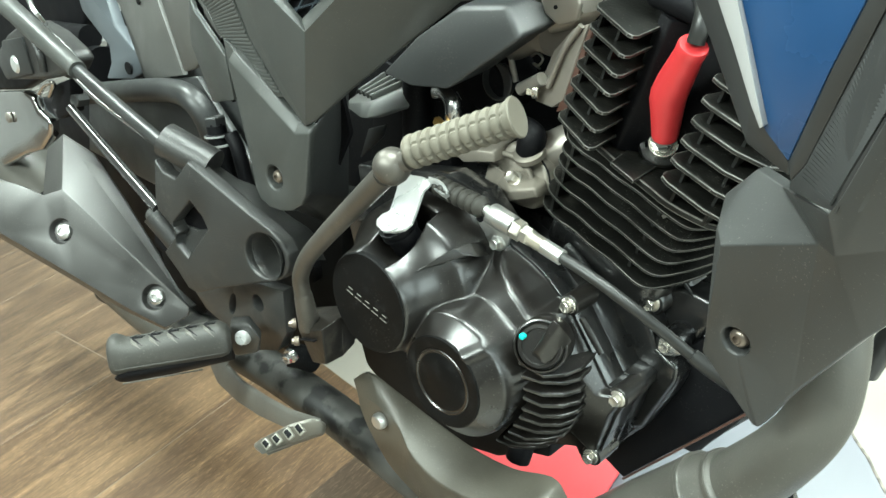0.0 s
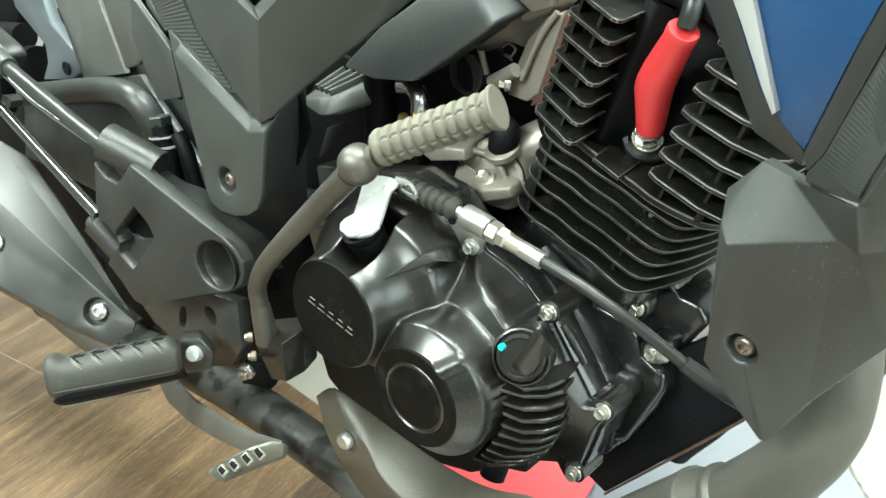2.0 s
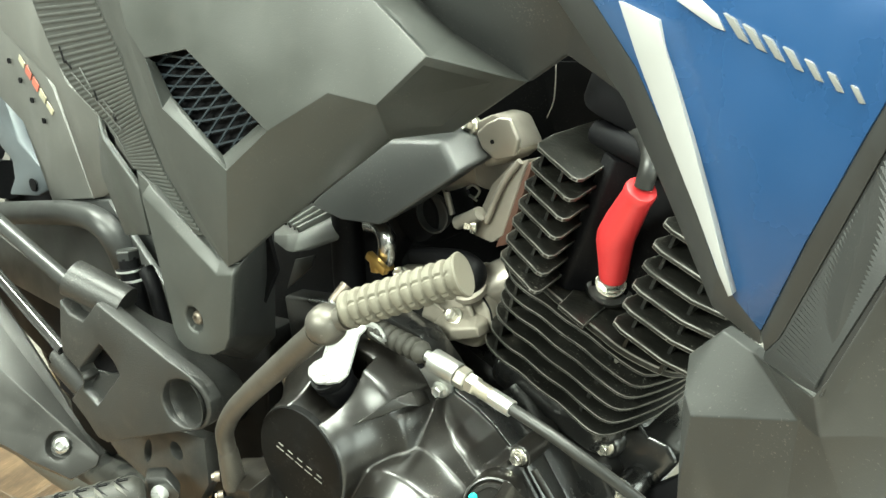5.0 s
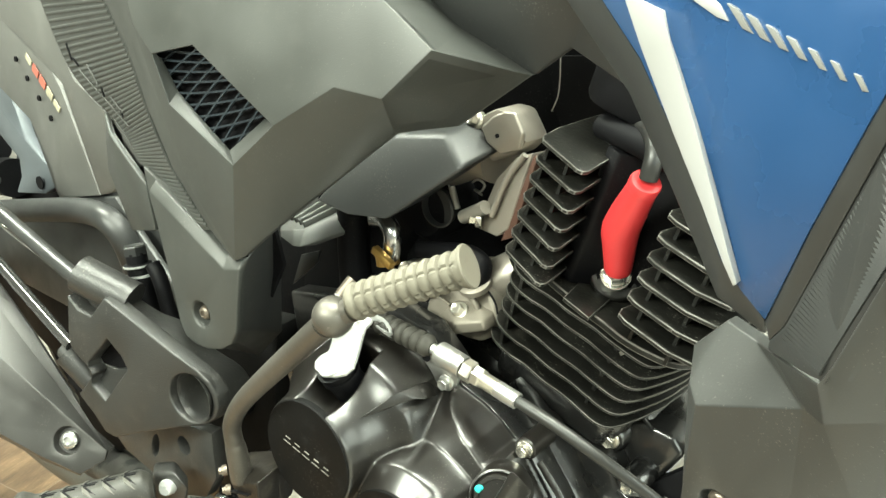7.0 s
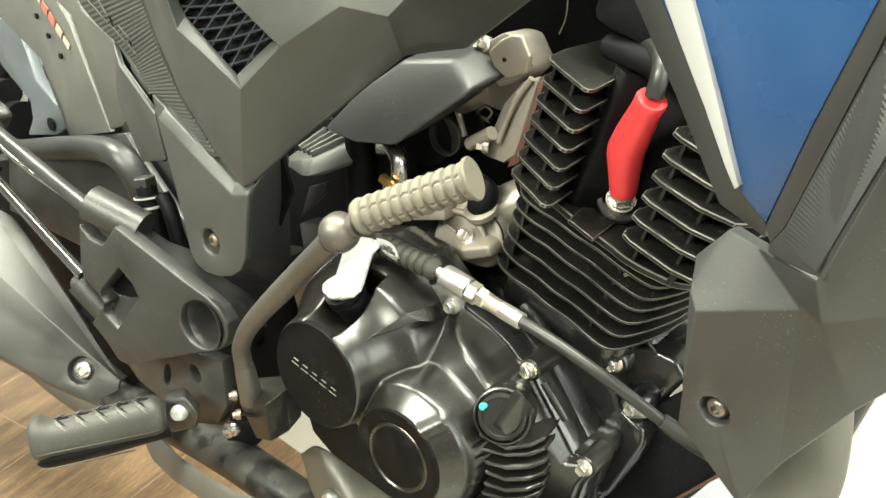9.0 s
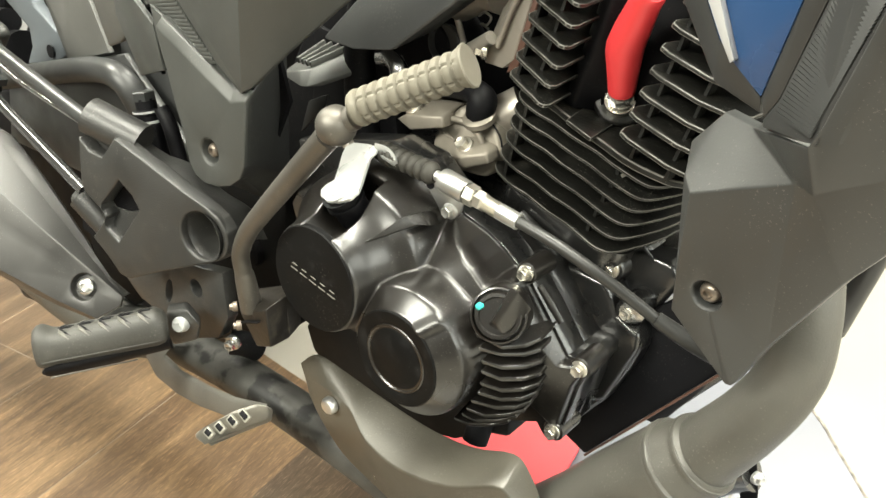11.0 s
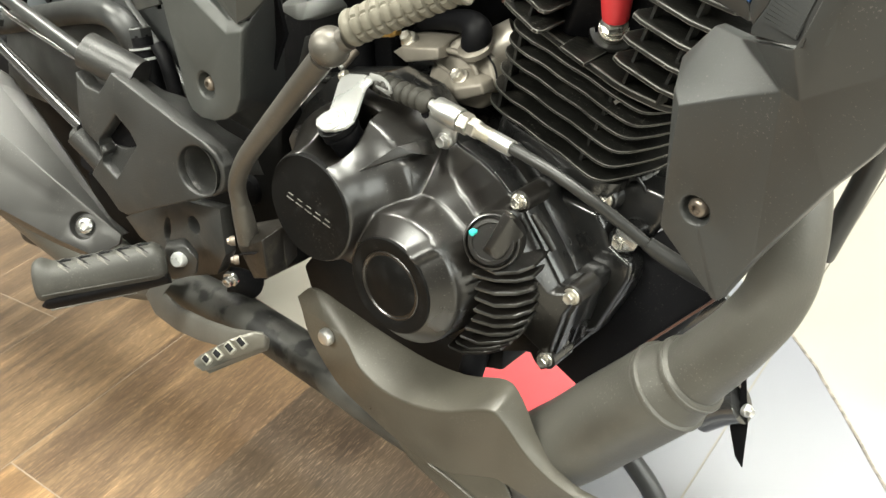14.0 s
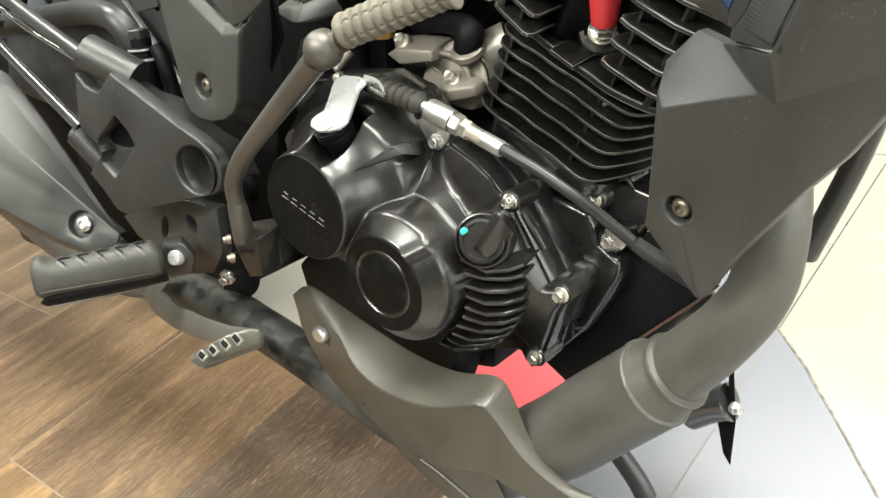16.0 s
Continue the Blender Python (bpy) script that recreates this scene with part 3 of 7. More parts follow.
def profile_height(r, steps):
    """A smooth curve through (distance, height) steps."""
    for k in range(len(steps) - 1):
        (r0, h0), (r1, h1) = steps[k], steps[k + 1]
        if r <= r1:
            before, after = steps[max(k - 1, 0)], steps[min(k + 2, len(steps) - 1)]
            w = r1 - r0
            m0 = (h1 - before[1]) / max(r1 - before[0], 1e-6) * w
            m1 = (after[1] - h0) / max(after[0] - r0, 1e-6) * w
            u = max(0.0, r - r0) / w
            return h0 * (2 * u ** 3 - 3 * u * u + 1) + m0 * (u ** 3 - 2 * u * u + u) + h1 * (3 * u * u - 2 * u ** 3) + m1 * (u ** 3 - u * u)
    return -1.0


CLUTCH, CAP = (-0.5530, 0.5135), (-0.4775, 0.4545)
PIVOT = (-0.5374, 0.5664)


def capsule(x, z, a, b):
    dx, dz = b[0] - a[0], b[1] - a[1]
    u = min(max(((x - a[0]) * dx + (z - a[1]) * dz) / (dx * dx + dz * dz), 0), 1)
    return math.hypot(x - a[0] - u * dx, z - a[1] - u * dz)


base_outline = [(-0.6896, 0.5352), (-0.6500, 0.5750), (-0.6000, 0.6050), (-0.5350, 0.6070), (-0.4960, 0.5930), (-0.4780, 0.5700), (-0.4640, 0.5490), (-0.4430, 0.5380), (-0.4266, 0.5251), (-0.4164, 0.5131), (-0.4092, 0.5101), (-0.4041, 0.5049), (-0.4012, 0.494), (-0.3878, 0.4688), (-0.3735, 0.4395), (-0.3627, 0.4381), (-0.356, 0.4335), (-0.3571, 0.425), (-0.3656, 0.4128), (-0.3723, 0.3969), (-0.3792, 0.3817), (-0.3905, 0.3564), (-0.4011, 0.3505), (-0.4067, 0.3564), (-0.4118, 0.3664), (-0.4407, 0.3587), (-0.505, 0.356), (-0.55, 0.376), (-0.64, 0.425), (-0.683, 0.49)]


def inside_by(x, z, outline):
    """How far a point lies inside an outline (outside: minus)."""
    d, odd = 9.0, False
    for (x0, z0), (x1, z1) in zip(outline, outline[1:] + outline[:1]):
        d = min(d, capsule(x, z, (x0, z0), (x1, z1)))
        if (z0 > z) != (z1 > z) and x < x0 + (z - z0) * (x1 - x0) / (z1 - z0):
            odd = not odd
    return d if odd else -d


def blend(a, b, k=0.004):
    """The greater of two heights, with a softened crease."""
    u = max(k - abs(a - b), 0.0) / k
    return max(a, b) + u * u * k * 0.25


RIDGE_A, RIDGE_B = (-0.4793, 0.5165), (-0.4922, 0.5369)
SPOKE_A, SPOKE_B = (-0.4570, 0.4800), (-0.4180, 0.5000)
JOINT = 0.387


def cover_height(x, z):
    """How far the cover stands out from its joint face."""
    rd = math.hypot(x - CLUTCH[0], z - CLUTCH[1])
    h = profile_height(rd, [(0.0, 0.110), (0.0470, 0.110), (0.0482, 0.1085), (0.0505, 0.098), (0.0540, 0.0885), (0.0620, 0.0755), (0.0735, 0.0630), (0.0755, 0.0595), (0.0775, 0.046), (0.0805, 0.016), (0.083, -0.01)])
    notch = capsule(x, z, PIVOT, (PIVOT[0] + 0.004, PIVOT[1] + 0.022))
    h = min(h, 0.046 + 0.068 * smooth_step(0.0165, 0.0200, notch))
    # room under the clutch arm
    arm_y = 0.307 + 1.7 * (z - 0.583)
    near = capsule(x, z, (-0.5347, 0.5829), (-0.5413, 0.6102))
    h = min(h, JOINT - arm_y - 0.010 + 2.2 * max(0.0, near - 0.0135))
    rc = math.hypot(x - CAP[0], z - CAP[1])
    cap = profile_height(rc, [(0.0, 0.1030), (0.0425, 0.1030), (0.0436, 0.1018), (0.0570, 0.0898), (0.0582, 0.0882), (0.0592, 0.0830), (0.0604, 0.070), (0.0618, 0.058), (0.0632, 0.03), (0.066, -0.01)])
    if 0.041 < rc < 0.075:
        cap += 0.0032 * smooth_step(0.0085, 0.0005, capsule(x, z, SPOKE_A, SPOKE_B))
    h = blend(h, cap, 0.002)
    # conical body that carries the filler and the ribs
    turn = math.degrees(math.atan2(z - CAP[1], x - CAP[0]))
    body = 0.0585 - (0.45 + 1.0 * smooth_step(55, 105, turn)) * (rc - 0.0600)
    body -= 0.014 * smooth_step(30, 8, turn)
    body = max(body, 0.0090)
    dx, dz = RIDGE_B[0] - RIDGE_A[0], RIDGE_B[1] - RIDGE_A[1]
    side = ((x - RIDGE_A[0]) * dz - (z - RIDGE_A[1]) * dx) / math.hypot(dx, dz)
    body = min(body, 0.045 + side * 5)
    body = min(body, 0.040 + (x + 0.462) * 5) if z < CAP[1] else body
    h = blend(h, body, 0.0025)
    # flat seat for the cable bracket
    h = min(h, 0.0125 + 8 * max(0.0, math.hypot(x + 0.4750, z - 0.5555) - 0.0090))
    return min(h, 0.0100 + 6 * (inside_by(x, z, base_outline) - 0.0022))


def height_mesh(x0, x1, z0, z1, step, base, fn, floor_h):
    bm = bmesh.new()
    nx, nz = int((x1 - x0) / step) + 1, int((z1 - z0) / step) + 1
    hs = [[fn(x0 + i * step, z0 + j * step) for j in range(nz)] for i in range(nx)]
    vs = {}
    for i in range(nx):
        for j in range(nz):
            if hs[i][j] > floor_h:
                vs[i, j] = bm.verts.new((x0 + i * step, base - hs[i][j], z0 + j * step))
    for (i, j) in list(vs):
        q = [(i, j), (i + 1, j), (i + 1, j + 1), (i, j + 1)]
        if all(k in vs for k in q):
            bm.faces.new([vs[k] for k in q])
    for _ in range(3):
        bmesh.ops.smooth_vert(bm, verts=bm.verts, factor=0.5, use_axis_x=True, use_axis_y=True, use_axis_z=True)
    return bm


cover = part("engine_cover", height_mesh(-0.69, -0.36, 0.335, 0.62, 0.0009, JOINT, cover_height, -0.003), GLOSS, bike, "glossy black domed right engine cover", sharp=60)
part("cover_flange", prism(base_outline, 0.3745, 0.4000, 0.0008, 2), CASE, cover)
part("flange_wall", prism([(x - 0.0015, z) for x, z in base_outline[7:25]] + [(-0.43, 0.40), (-0.45, 0.50)], 0.3995, 0.4290, 0.0008, 2), CASE, cover)
part("buttress", shell([(-0.5083, 0.2966, 0.5446), (-0.4877, 0.3252, 0.5595), (-0.4831, 0.3421, 0.5595), (-0.4752, 0.3409, 0.5486), (-0.4799, 0.3328, 0.5515)], [(0, 1, 4), (1, 2, 3, 4)], push=(-0.004, 0.020, -0.006), bev=0.0008, segments=3), GLOSS, cover)
part("cover_disc", lathe([(0.0470, -0.004), (0.0470, 0.0012), (0.0462, 0.0022), (0.0, 0.0024)], (CLUTCH[0], 0.278, CLUTCH[1]), n=72), DISC, cover, "matt black round plate with an embossed mark")
# the embossed mark, drawn as plain blocks, greyed for its edge highlights
tilt = radians(-24)
for k in range(5):
    c = V(CLUTCH[0], 0.2755, CLUTCH[1]) + V(math.cos(tilt), 0, math.sin(tilt)) * (-0.022 + k * 0.0112)
    d, up = V(math.cos(tilt), 0, math.sin(tilt)) * 0.0042, V(-math.sin(tilt), 0, math.cos(tilt)) * 0.0024
    part("emblem_bar", bar(c - d * 0.6 + up, c + d * 0.7 + up, 0.0008, 0.0010), DISC2, cover)
    part("emblem_bar", bar(c - d - up, c + d - up, 0.0008, 0.0010), DISC2, cover)
part("cap_plate", lathe([(0.0425, -0.003), (0.0425, 0.001), (0.0415, 0.0018), (0.0318, 0.0018), (0.0308, 0.0012), (0.0303, -0.0005), (0.0275, -0.0008), (0.0270, 0.0006), (0.0262, 0.0012), (0.0, 0.0012)], (CAP[0], 0.2845, CAP[1]), n=72), DISC, cover, "matt black round cap plate")
part("cap_ring", lathe([(0.0306, -0.002), (0.0306, 0.0008), (0.0299, 0.0015), (0.0290, 0.0015), (0.0280, 0.0006), (0.0276, -0.002)], (CAP[0], 0.2840, CAP[1]), n=72), GLOSS, cover, "glossy black ring")
# cooling ribs below the filler
for a, m, e in (
    ((-0.4137, 0.3100, 0.4793), (-0.3949, 0.3180, 0.4686), (-0.3820, 0.3510, 0.4641)),
    ((-0.4123, 0.3104, 0.4673), (-0.3975, 0.3189, 0.4619), (-0.3823, 0.3494, 0.4553)),
    ((-0.4118, 0.3109, 0.4560), (-0.3991, 0.3198, 0.4494), (-0.3821, 0.3479, 0.4455)),
    ((-0.4135, 0.3113, 0.4465), (-0.4023, 0.3207, 0.4378), (-0.3825, 0.3463, 0.4355)),
    ((-0.4165, 0.3118, 0.4351), (-0.4037, 0.3216, 0.4270), (-0.3839, 0.3448, 0.4267)),
    ((-0.4206, 0.3122, 0.4253), (-0.4067, 0.3224, 0.4177), (-0.3871, 0.3432, 0.4180)),
    ((-0.4289, 0.3127, 0.4153), (-0.4133, 0.3233, 0.4078), (-0.3919, 0.3417, 0.4097)),
    ((-0.4354, 0.3131, 0.4061), (-0.4255, 0.3242, 0.3969), (-0.3973, 0.3401, 0.4018)),
    ((-0.4418, 0.3136, 0.3989), (-0.4373, 0.3251, 0.3880), (-0.4045, 0.3386, 0.3948)),
    ((-0.4514, 0.3140, 0.3919), (-0.4464, 0.3260, 0.3818), (-0.4130, 0.3370, 0.3880))):
    a, m, e = V(a), V(m), V(e)
    n = m.lerp(e, 0.55) + V(0.002, -0.002, -0.0012)
    back = V(-0.004, 0.030, 0.0015)
    part("cooling_rib", shell([a, m, n, e, e + back, a + back], [(0, 1, 2, 3, 4, 5)], push=(0, 0.001, -0.0036), bev=0.0009, segments=3), GLOSS, cover)
filler_axis = V(0.42, -0.85, 0.28).normalized()
filler_at = V((-0.3985, 0.3225, 0.4920))
filler = part("filler_cap", lathe([(0.0225, -0.026), (0.0225, 0.0), (0.0217, 0.0014), (0.0205, 0.0018), (0.0199, 0.0008), (0.0196, -0.002), (0.0188, -0.002), (0.0184, 0.0030), (0.0175, 0.0042), (0.0150, 0.0044), (0.0140, 0.0030), (0.0, 0.0030)], filler_at, filler_axis, n=56), GLOSS, cover, "black round oil filler cap with a grip bar")
f0, f1 = V((-0.4017, 0.3173, 0.4810)), V((-0.3881, 0.3320, 0.5052))
across = filler_axis.cross(f1 - f0).normalized()
bm = bmesh.new()
low = [bm.verts.new(p + across * k) for p, k in ((f0, -0.0150), (f1, -0.0150), (f1, 0.0060), (f0, 0.0055))]
blade = V(0.45, -0.55, 0.70)
top = [bm.verts.new(p + across * k + blade * h) for p, k, h in ((f0.lerp(f1, 0.10), -0.0026, 0.0090), (f1.lerp(f0, 0.02), -0.0036, 0.0170), (f1.lerp(f0, 0.02), 0.0036, 0.0170), (f0.lerp(f1, 0.10), 0.0026, 0.0090))]
bm.faces.new(low)
bm.faces.new(top)
for k in range(4):
    bm.faces.new((low[k], low[(k + 1) % 4], top[(k + 1) % 4], top[k]))
bmesh.ops.recalc_face_normals(bm, faces=bm.faces)
part("grip_bar", soften(bm, 0.0012, 20, 3), GLOSS, filler)
part("paint_mark", lathe([(0.0027, -0.004), (0.0026, 0.0002), (0.0020, 0.0006), (0.0, 0.0008)], (-0.4098, 0.3130, 0.5010), n=16), CYAN, cover, "cyan paint mark")
part("cap_ear", lathe([(0.006, -0.01), (0.006, 0.002), (0.0, 0.004)], (-0.5583, 0.3180, 0.4573), n=16), GLOSS, cover)
for name, p in (("cover_bolt", (-0.4047, 0.3698, 0.5075)), ("cover_bolt", (-0.3624, 0.3719, 0.4313)), ("cover_bolt", (-0.3923, 0.3698, 0.3658))):
    part("bolt_boss", lathe([(0.0095, -0.03), (0.0095, -0.001), (0.0085, 0.0)], p, n=28), GLOSS, cover)
    flange_bolt(name, p, cover, 0.0074, mat=GOLD)

# ---- crankcase ----
crankcase = part("crankcase", prism([(-0.7273, 0.5863), (-0.6058, 0.5863), (-0.5507, 0.5731), (-0.4449, 0.5104), (-0.3988, 0.4926), (-0.3686, 0.4829), (-0.3637, 0.4735), (-0.3592, 0.4558), (-0.3497, 0.4491), (-0.3384, 0.4408), (-0.3411, 0.4268), (-0.3751, 0.3711), (-0.4955, 0.3159), (-0.6169, 0.3435), (-0.7273, 0.4097)], 0.426, 0.456, 0.004, 3), CASE, bike, "black painted crankcase")
part("case_half", prism([(-0.7077, 0.5945), (-0.5202, 0.5789), (-0.4786, 0.5487), (-0.3661, 0.4987), (-0.3484, 0.5039), (-0.3224, 0.4956), (-0.3140, 0.4800), (-0.3349, 0.4550), (-0.3401, 0.4237), (-0.3744, 0.3675), (-0.4057, 0.3342), (-0.5202, 0.3186), (-0.6452, 0.3446), (-0.7077, 0.4383)], 0.455, 0.57, 0.005, 3), CASE, crankcase)
part("sump", prism([(-0.53, 0.40), (-0.42, 0.385), (-0.415, 0.362), (-0.43, 0.345), (-0.50, 0.345), (-0.53, 0.36)], 0.40, 0.50, 0.004), CASE, crankcase)
part("drain_boss", tube([(-0.5167, 0.4100, 0.2937), (-0.5101, 0.4200, 0.3200)], 0.013, n=20, steps=1), DARK, crankcase)
part("recess_rib", tube([(-0.4052, 0.4322, 0.4692), (-0.4061, 0.4322, 0.4497), (-0.3999, 0.4322, 0.4302), (-0.3865, 0.4322, 0.4206), (-0.3691, 0.4322, 0.4218)], 0.0024, n=10, steps=5), CASE, crankcase)
part("case_web", tube([(-0.3947, 0.3735, 0.4971), (-0.3856, 0.3735, 0.4829), (-0.3770, 0.3735, 0.4686)], [0.0030, 0.0036, 0.0030], n=14, steps=3), GLOSS, cover)
part("case_web", shell([(-0.3877, 0.4201, 0.4100), (-0.3690, 0.4307, 0.4257), (-0.3684, 0.4307, 0.4184), (-0.3859, 0.4201, 0.4016)], [(0, 1, 2, 3)], push=(0, 0.02, 0), bev=0.003, segments=3), CASE, crankcase)
part("case_side", prism([(-0.4172, 0.4749), (-0.3731, 0.4800), (-0.3680, 0.4716), (-0.3625, 0.4528), (-0.3530, 0.4450), (-0.3394, 0.4372), (-0.3397, 0.4267), (-0.3498, 0.4076), (-0.3774, 0.3677), (-0.4099, 0.3358), (-0.4338, 0.3169), (-0.4518, 0.3369), (-0.4351, 0.4122)], 0.4300, 0.47, 0.007, 4), CASE, crankcase)
part("side_rib", tube([(-0.3948, 0.4322, 0.3823), (-0.3775, 0.4322, 0.3948), (-0.3523, 0.4349, 0.4197)], 0.0026, n=10, steps=3), CASE, crankcase)
part("side_rib", tube([(-0.4140, 0.4322, 0.3453), (-0.3966, 0.4322, 0.3558), (-0.3679, 0.4349, 0.3873)], 0.0026, n=10, steps=3), CASE, crankcase)
for p, r in (((-0.3696, 0.4407, 0.4900), 0.0080), ((-0.3482, 0.4277, 0.4605), 0.0077)):
    part("bolt_boss", lathe([(0.012, -0.06), (0.012, -0.002), (0.0105, 0.0)], p, n=28), CASE, crankcase)
    flange_bolt("case_bolt", p, crankcase, r, mat=GOLD)
part("case_block", shell([(-0.3846, 0.4520, 0.5013), (-0.3468, 0.4620, 0.5094), (-0.3360, 0.4620, 0.4873), (-0.3619, 0.4550, 0.4725), (-0.3836, 0.4500, 0.4774)], [(0, 1, 2, 3, 4)], push=(0.0, 0.03, 0), bev=0.004, segments=3), CASE, crankcase)
part("case_groove", tube([(-0.3482, 0.4550, 0.5104), (-0.3403, 0.4560, 0.4987), (-0.3360, 0.4570, 0.4865)], 0.0016, n=8, steps=4), CASE, crankcase)
bm = shell([(-0.3503, 0.4240, 0.4722), (-0.3466, 0.4240, 0.4738), (-0.3304, 0.4240, 0.4614), (-0.3343, 0.4240, 0.4557), (-0.3503, 0.4240, 0.4518)], [(0, 1, 2, 3, 4)], push=(0, 0.003, 0), bev=0.0006)
part("cable_clamp", bm, ZINC, crankcase)
part("belly_plate", prism([(-0.3578, 0.4405), (-0.3095, 0.4741), (-0.2635, 0.4274), (-0.2803, 0.4106), (-0.3539, 0.3443), (-0.4154, 0.2888), (-0.4519, 0.3143)], 0.450, 0.462, 0.002), DARK, crankcase, "black belly plate")
part("plate_edge", tube([(-0.2613, 0.4480, 0.4287), (-0.2794, 0.4480, 0.4106), (-0.3528, 0.4480, 0.3444), (-0.4142, 0.4480, 0.2890)], 0.0012, n=10, steps=1), BROWN, crankcase, "rust-brown plate edge")

# ---- cylinder and head: their own leaning axis ----
LEANC = radians(27)


def cyl(u, y, w):
    """A point at u along the fins (forward), y across, w up the cylinder's axis."""
    return Vector((u * math.cos(LEANC) + w * math.sin(LEANC), y, -u * math.sin(LEANC) + w * math.cos(LEANC)))


def fin_plate(outline, w0, w1, bev=0.0007):
    bm = bmesh.new()
    lo = [bm.verts.new(cyl(u, y, w0)) for u, y in outline]
    hi = [bm.verts.new(cyl(u, y, w1)) for u, y in outline]
    bm.faces.new(lo)
    bm.faces.new(hi[::-1])
    for i in range(len(lo)):
        j = (i + 1) % len(lo)
        bm.faces.new((lo[i], lo[j], hi[j], hi[i]))
    bmesh.ops.recalc_face_normals(bm, faces=bm.faces)
    return soften(bm, bev, 30, 2, 1)


def rounded(u0, u1, y0, y1, r, n=6):
    pts = []
    for cx, cy, a in ((u1 - r, y0 + r, -90), (u1 - r, y1 - r, 0), (u0 + r, y1 - r, 90), (u0 + r, y0 + r, 180)):
        for k in range(n + 1):
            w = radians(a + 90 * k / n)
            pts.append((cx + r * math.cos(w), cy + r * math.sin(w)))
    return pts


def fin_outline(points, n=5):
    """A smooth closed outline through (u, y) points."""
    ring = [Vector((u, y, 0)) for u, y in points]
    ring = spline([ring[-1]] + ring + [ring[0]], n)
    return [(p.x, p.y) for p in ring[n:-1]]


# core coloured blacker than the fins, as shade in the gaps between them
barrel = part("cylinder", fin_plate(rounded(-0.655, -0.555, 0.437, 0.525, 0.03), 0.262, 0.385), DARK, bike, "black finned engine cylinder", mats=(FIN_EDGE,))
FIN_EDGE_LINE = [(-0.684, 0.470), (-0.683, 0.440), (-0.679, 0.426), (-0.669, 0.4168), (-0.651, 0.4122), (-0.634, 0.4126), (-0.613, 0.4090), (-0.592, 0.4086), (-0.573, 0.4052), (-0.558, 0.4040), (-0.548, 0.4110), (-0.541, 0.430), (-0.535, 0.455), (-0.531, 0.485), (-0.535, 0.530), (-0.60, 0.545), (-0.675, 0.530)]
for k, w in enumerate((0.3020, 0.3170, 0.3320, 0.3465, 0.3590, 0.3715)):
    outline = fin_outline([(u + (0.0022 * k if u > -0.565 else 0.0), y + 0.0005 * math.sin(5 * k + 40 * u)) for u, y in FIN_EDGE_LINE])
    part("cooling_fin", fin_plate(outline, w - 0.0013, w + 0.0011, 0.0006), FIN, barrel, mats=(FIN_EDGE,))
    if k < 5:
        rise = (0.3170, 0.3320, 0.3465, 0.3590, 0.3715)[k] - w
        for u in (-0.6625, -0.5755 + 0.001 * k):
            part("fin_bridge", bar(cyl(u, 0.4225, w), cyl(u - 0.002, 0.4225, w + rise), 0.0028, 0.012), FIN, barrel)
part("casting_mark", bar((-0.3378, 0.4105, 0.5818), (-0.3315, 0.4095, 0.5853), 0.0030, 0.002), FIN_EDGE, barrel)
part("base_flange", fin_plate(rounded(-0.672, -0.545, 0.43, 0.53, 0.02), 0.262, 0.288, 0.003), CASE, barrel)
head = part("cylinder_head", fin_plate(fin_outline([(-0.690, 0.470), (-0.690, 0.435), (-0.682, 0.4205), (-0.663, 0.4160), (-0.6435, 0.4130), (-0.6237, 0.4085), (-0.597, 0.4034), (-0.580, 0.4008), (-0.565, 0.3982), (-0.545, 0.4002), (-0.525, 0.4080), (-0.513, 0.430), (-0.510, 0.470), (-0.515, 0.530), (-0.60, 0.545), (-0.68, 0.530)]), 0.3800, 0.3860, 0.0012), FIN, bike, "black finned cylinder head", mats=(FIN_EDGE,))
# same blackened core, shading the gaps of the head fins
part("head_core", fin_plate(rounded(-0.660, -0.55, 0.445, 0.53, 0.02), 0.385, 0.51), DARK, head)
part("head_deck", fin_plate([(-0.6178, 0.3970), (-0.5918, 0.3921), (-0.5953, 0.4330), (-0.6243, 0.4399)], 0.385, 0.3882, 0.0006), FIN, head, mats=(FIN_EDGE,))
for k in range(7):
    w = 0.3950 + 0.0158 * k
    part("cooling_fin", fin_plate([(-0.684, 0.430), (-0.6805, 0.404), (-0.676, 0.3975), (-0.662, 0.3915), (-0.648, 0.3865), (-0.637, 0.3818), (-0.6325, 0.3825), (-0.6305, 0.388), (-0.632, 0.402), (-0.638, 0.460), (-0.684, 0.50)], w - 0.0016, w + 0.0014, 0.0007), FIN, head, mats=(FIN_EDGE,))
    if k:
        for u, y in ((-0.673, 0.4010), (-0.6515, 0.3950)):
            part("fin_bridge", bar(cyl(u, y + 0.009, w - 0.0158), cyl(u, y + 0.009, w), 0.0024, 0.014), FIN, head)
for k in range(7):
    w = 0.4030 + 0.0170 * k
    left = -0.5755 + 0.0008 * k
    part("cooling_fin", fin_plate([(left, 0.402), (left + 0.002, 0.3935), (left + 0.010, 0.3895), (-0.530, 0.385), (-0.506, 0.390), (-0.497, 0.405), (-0.490, 0.50), (-0.555, 0.50), (left + 0.010, 0.460)], w - 0.0020, w + 0.0014, 0.0008), FIN, head, mats=(FIN_EDGE,))
    for u, y in ((-0.5610, 0.3925), (-0.5300, 0.3890)):
        part("fin_bridge", bar(cyl(u, y + 0.014, w - (0.017 if k else 0.0165)), cyl(u, y + 0.014, w), 0.0024, 0.014), FIN, head)
part("head_cover", fin_plate(rounded(-0.68, -0.52, 0.425, 0.54, 0.03), 0.519, 0.555, 0.006), DARK, head)
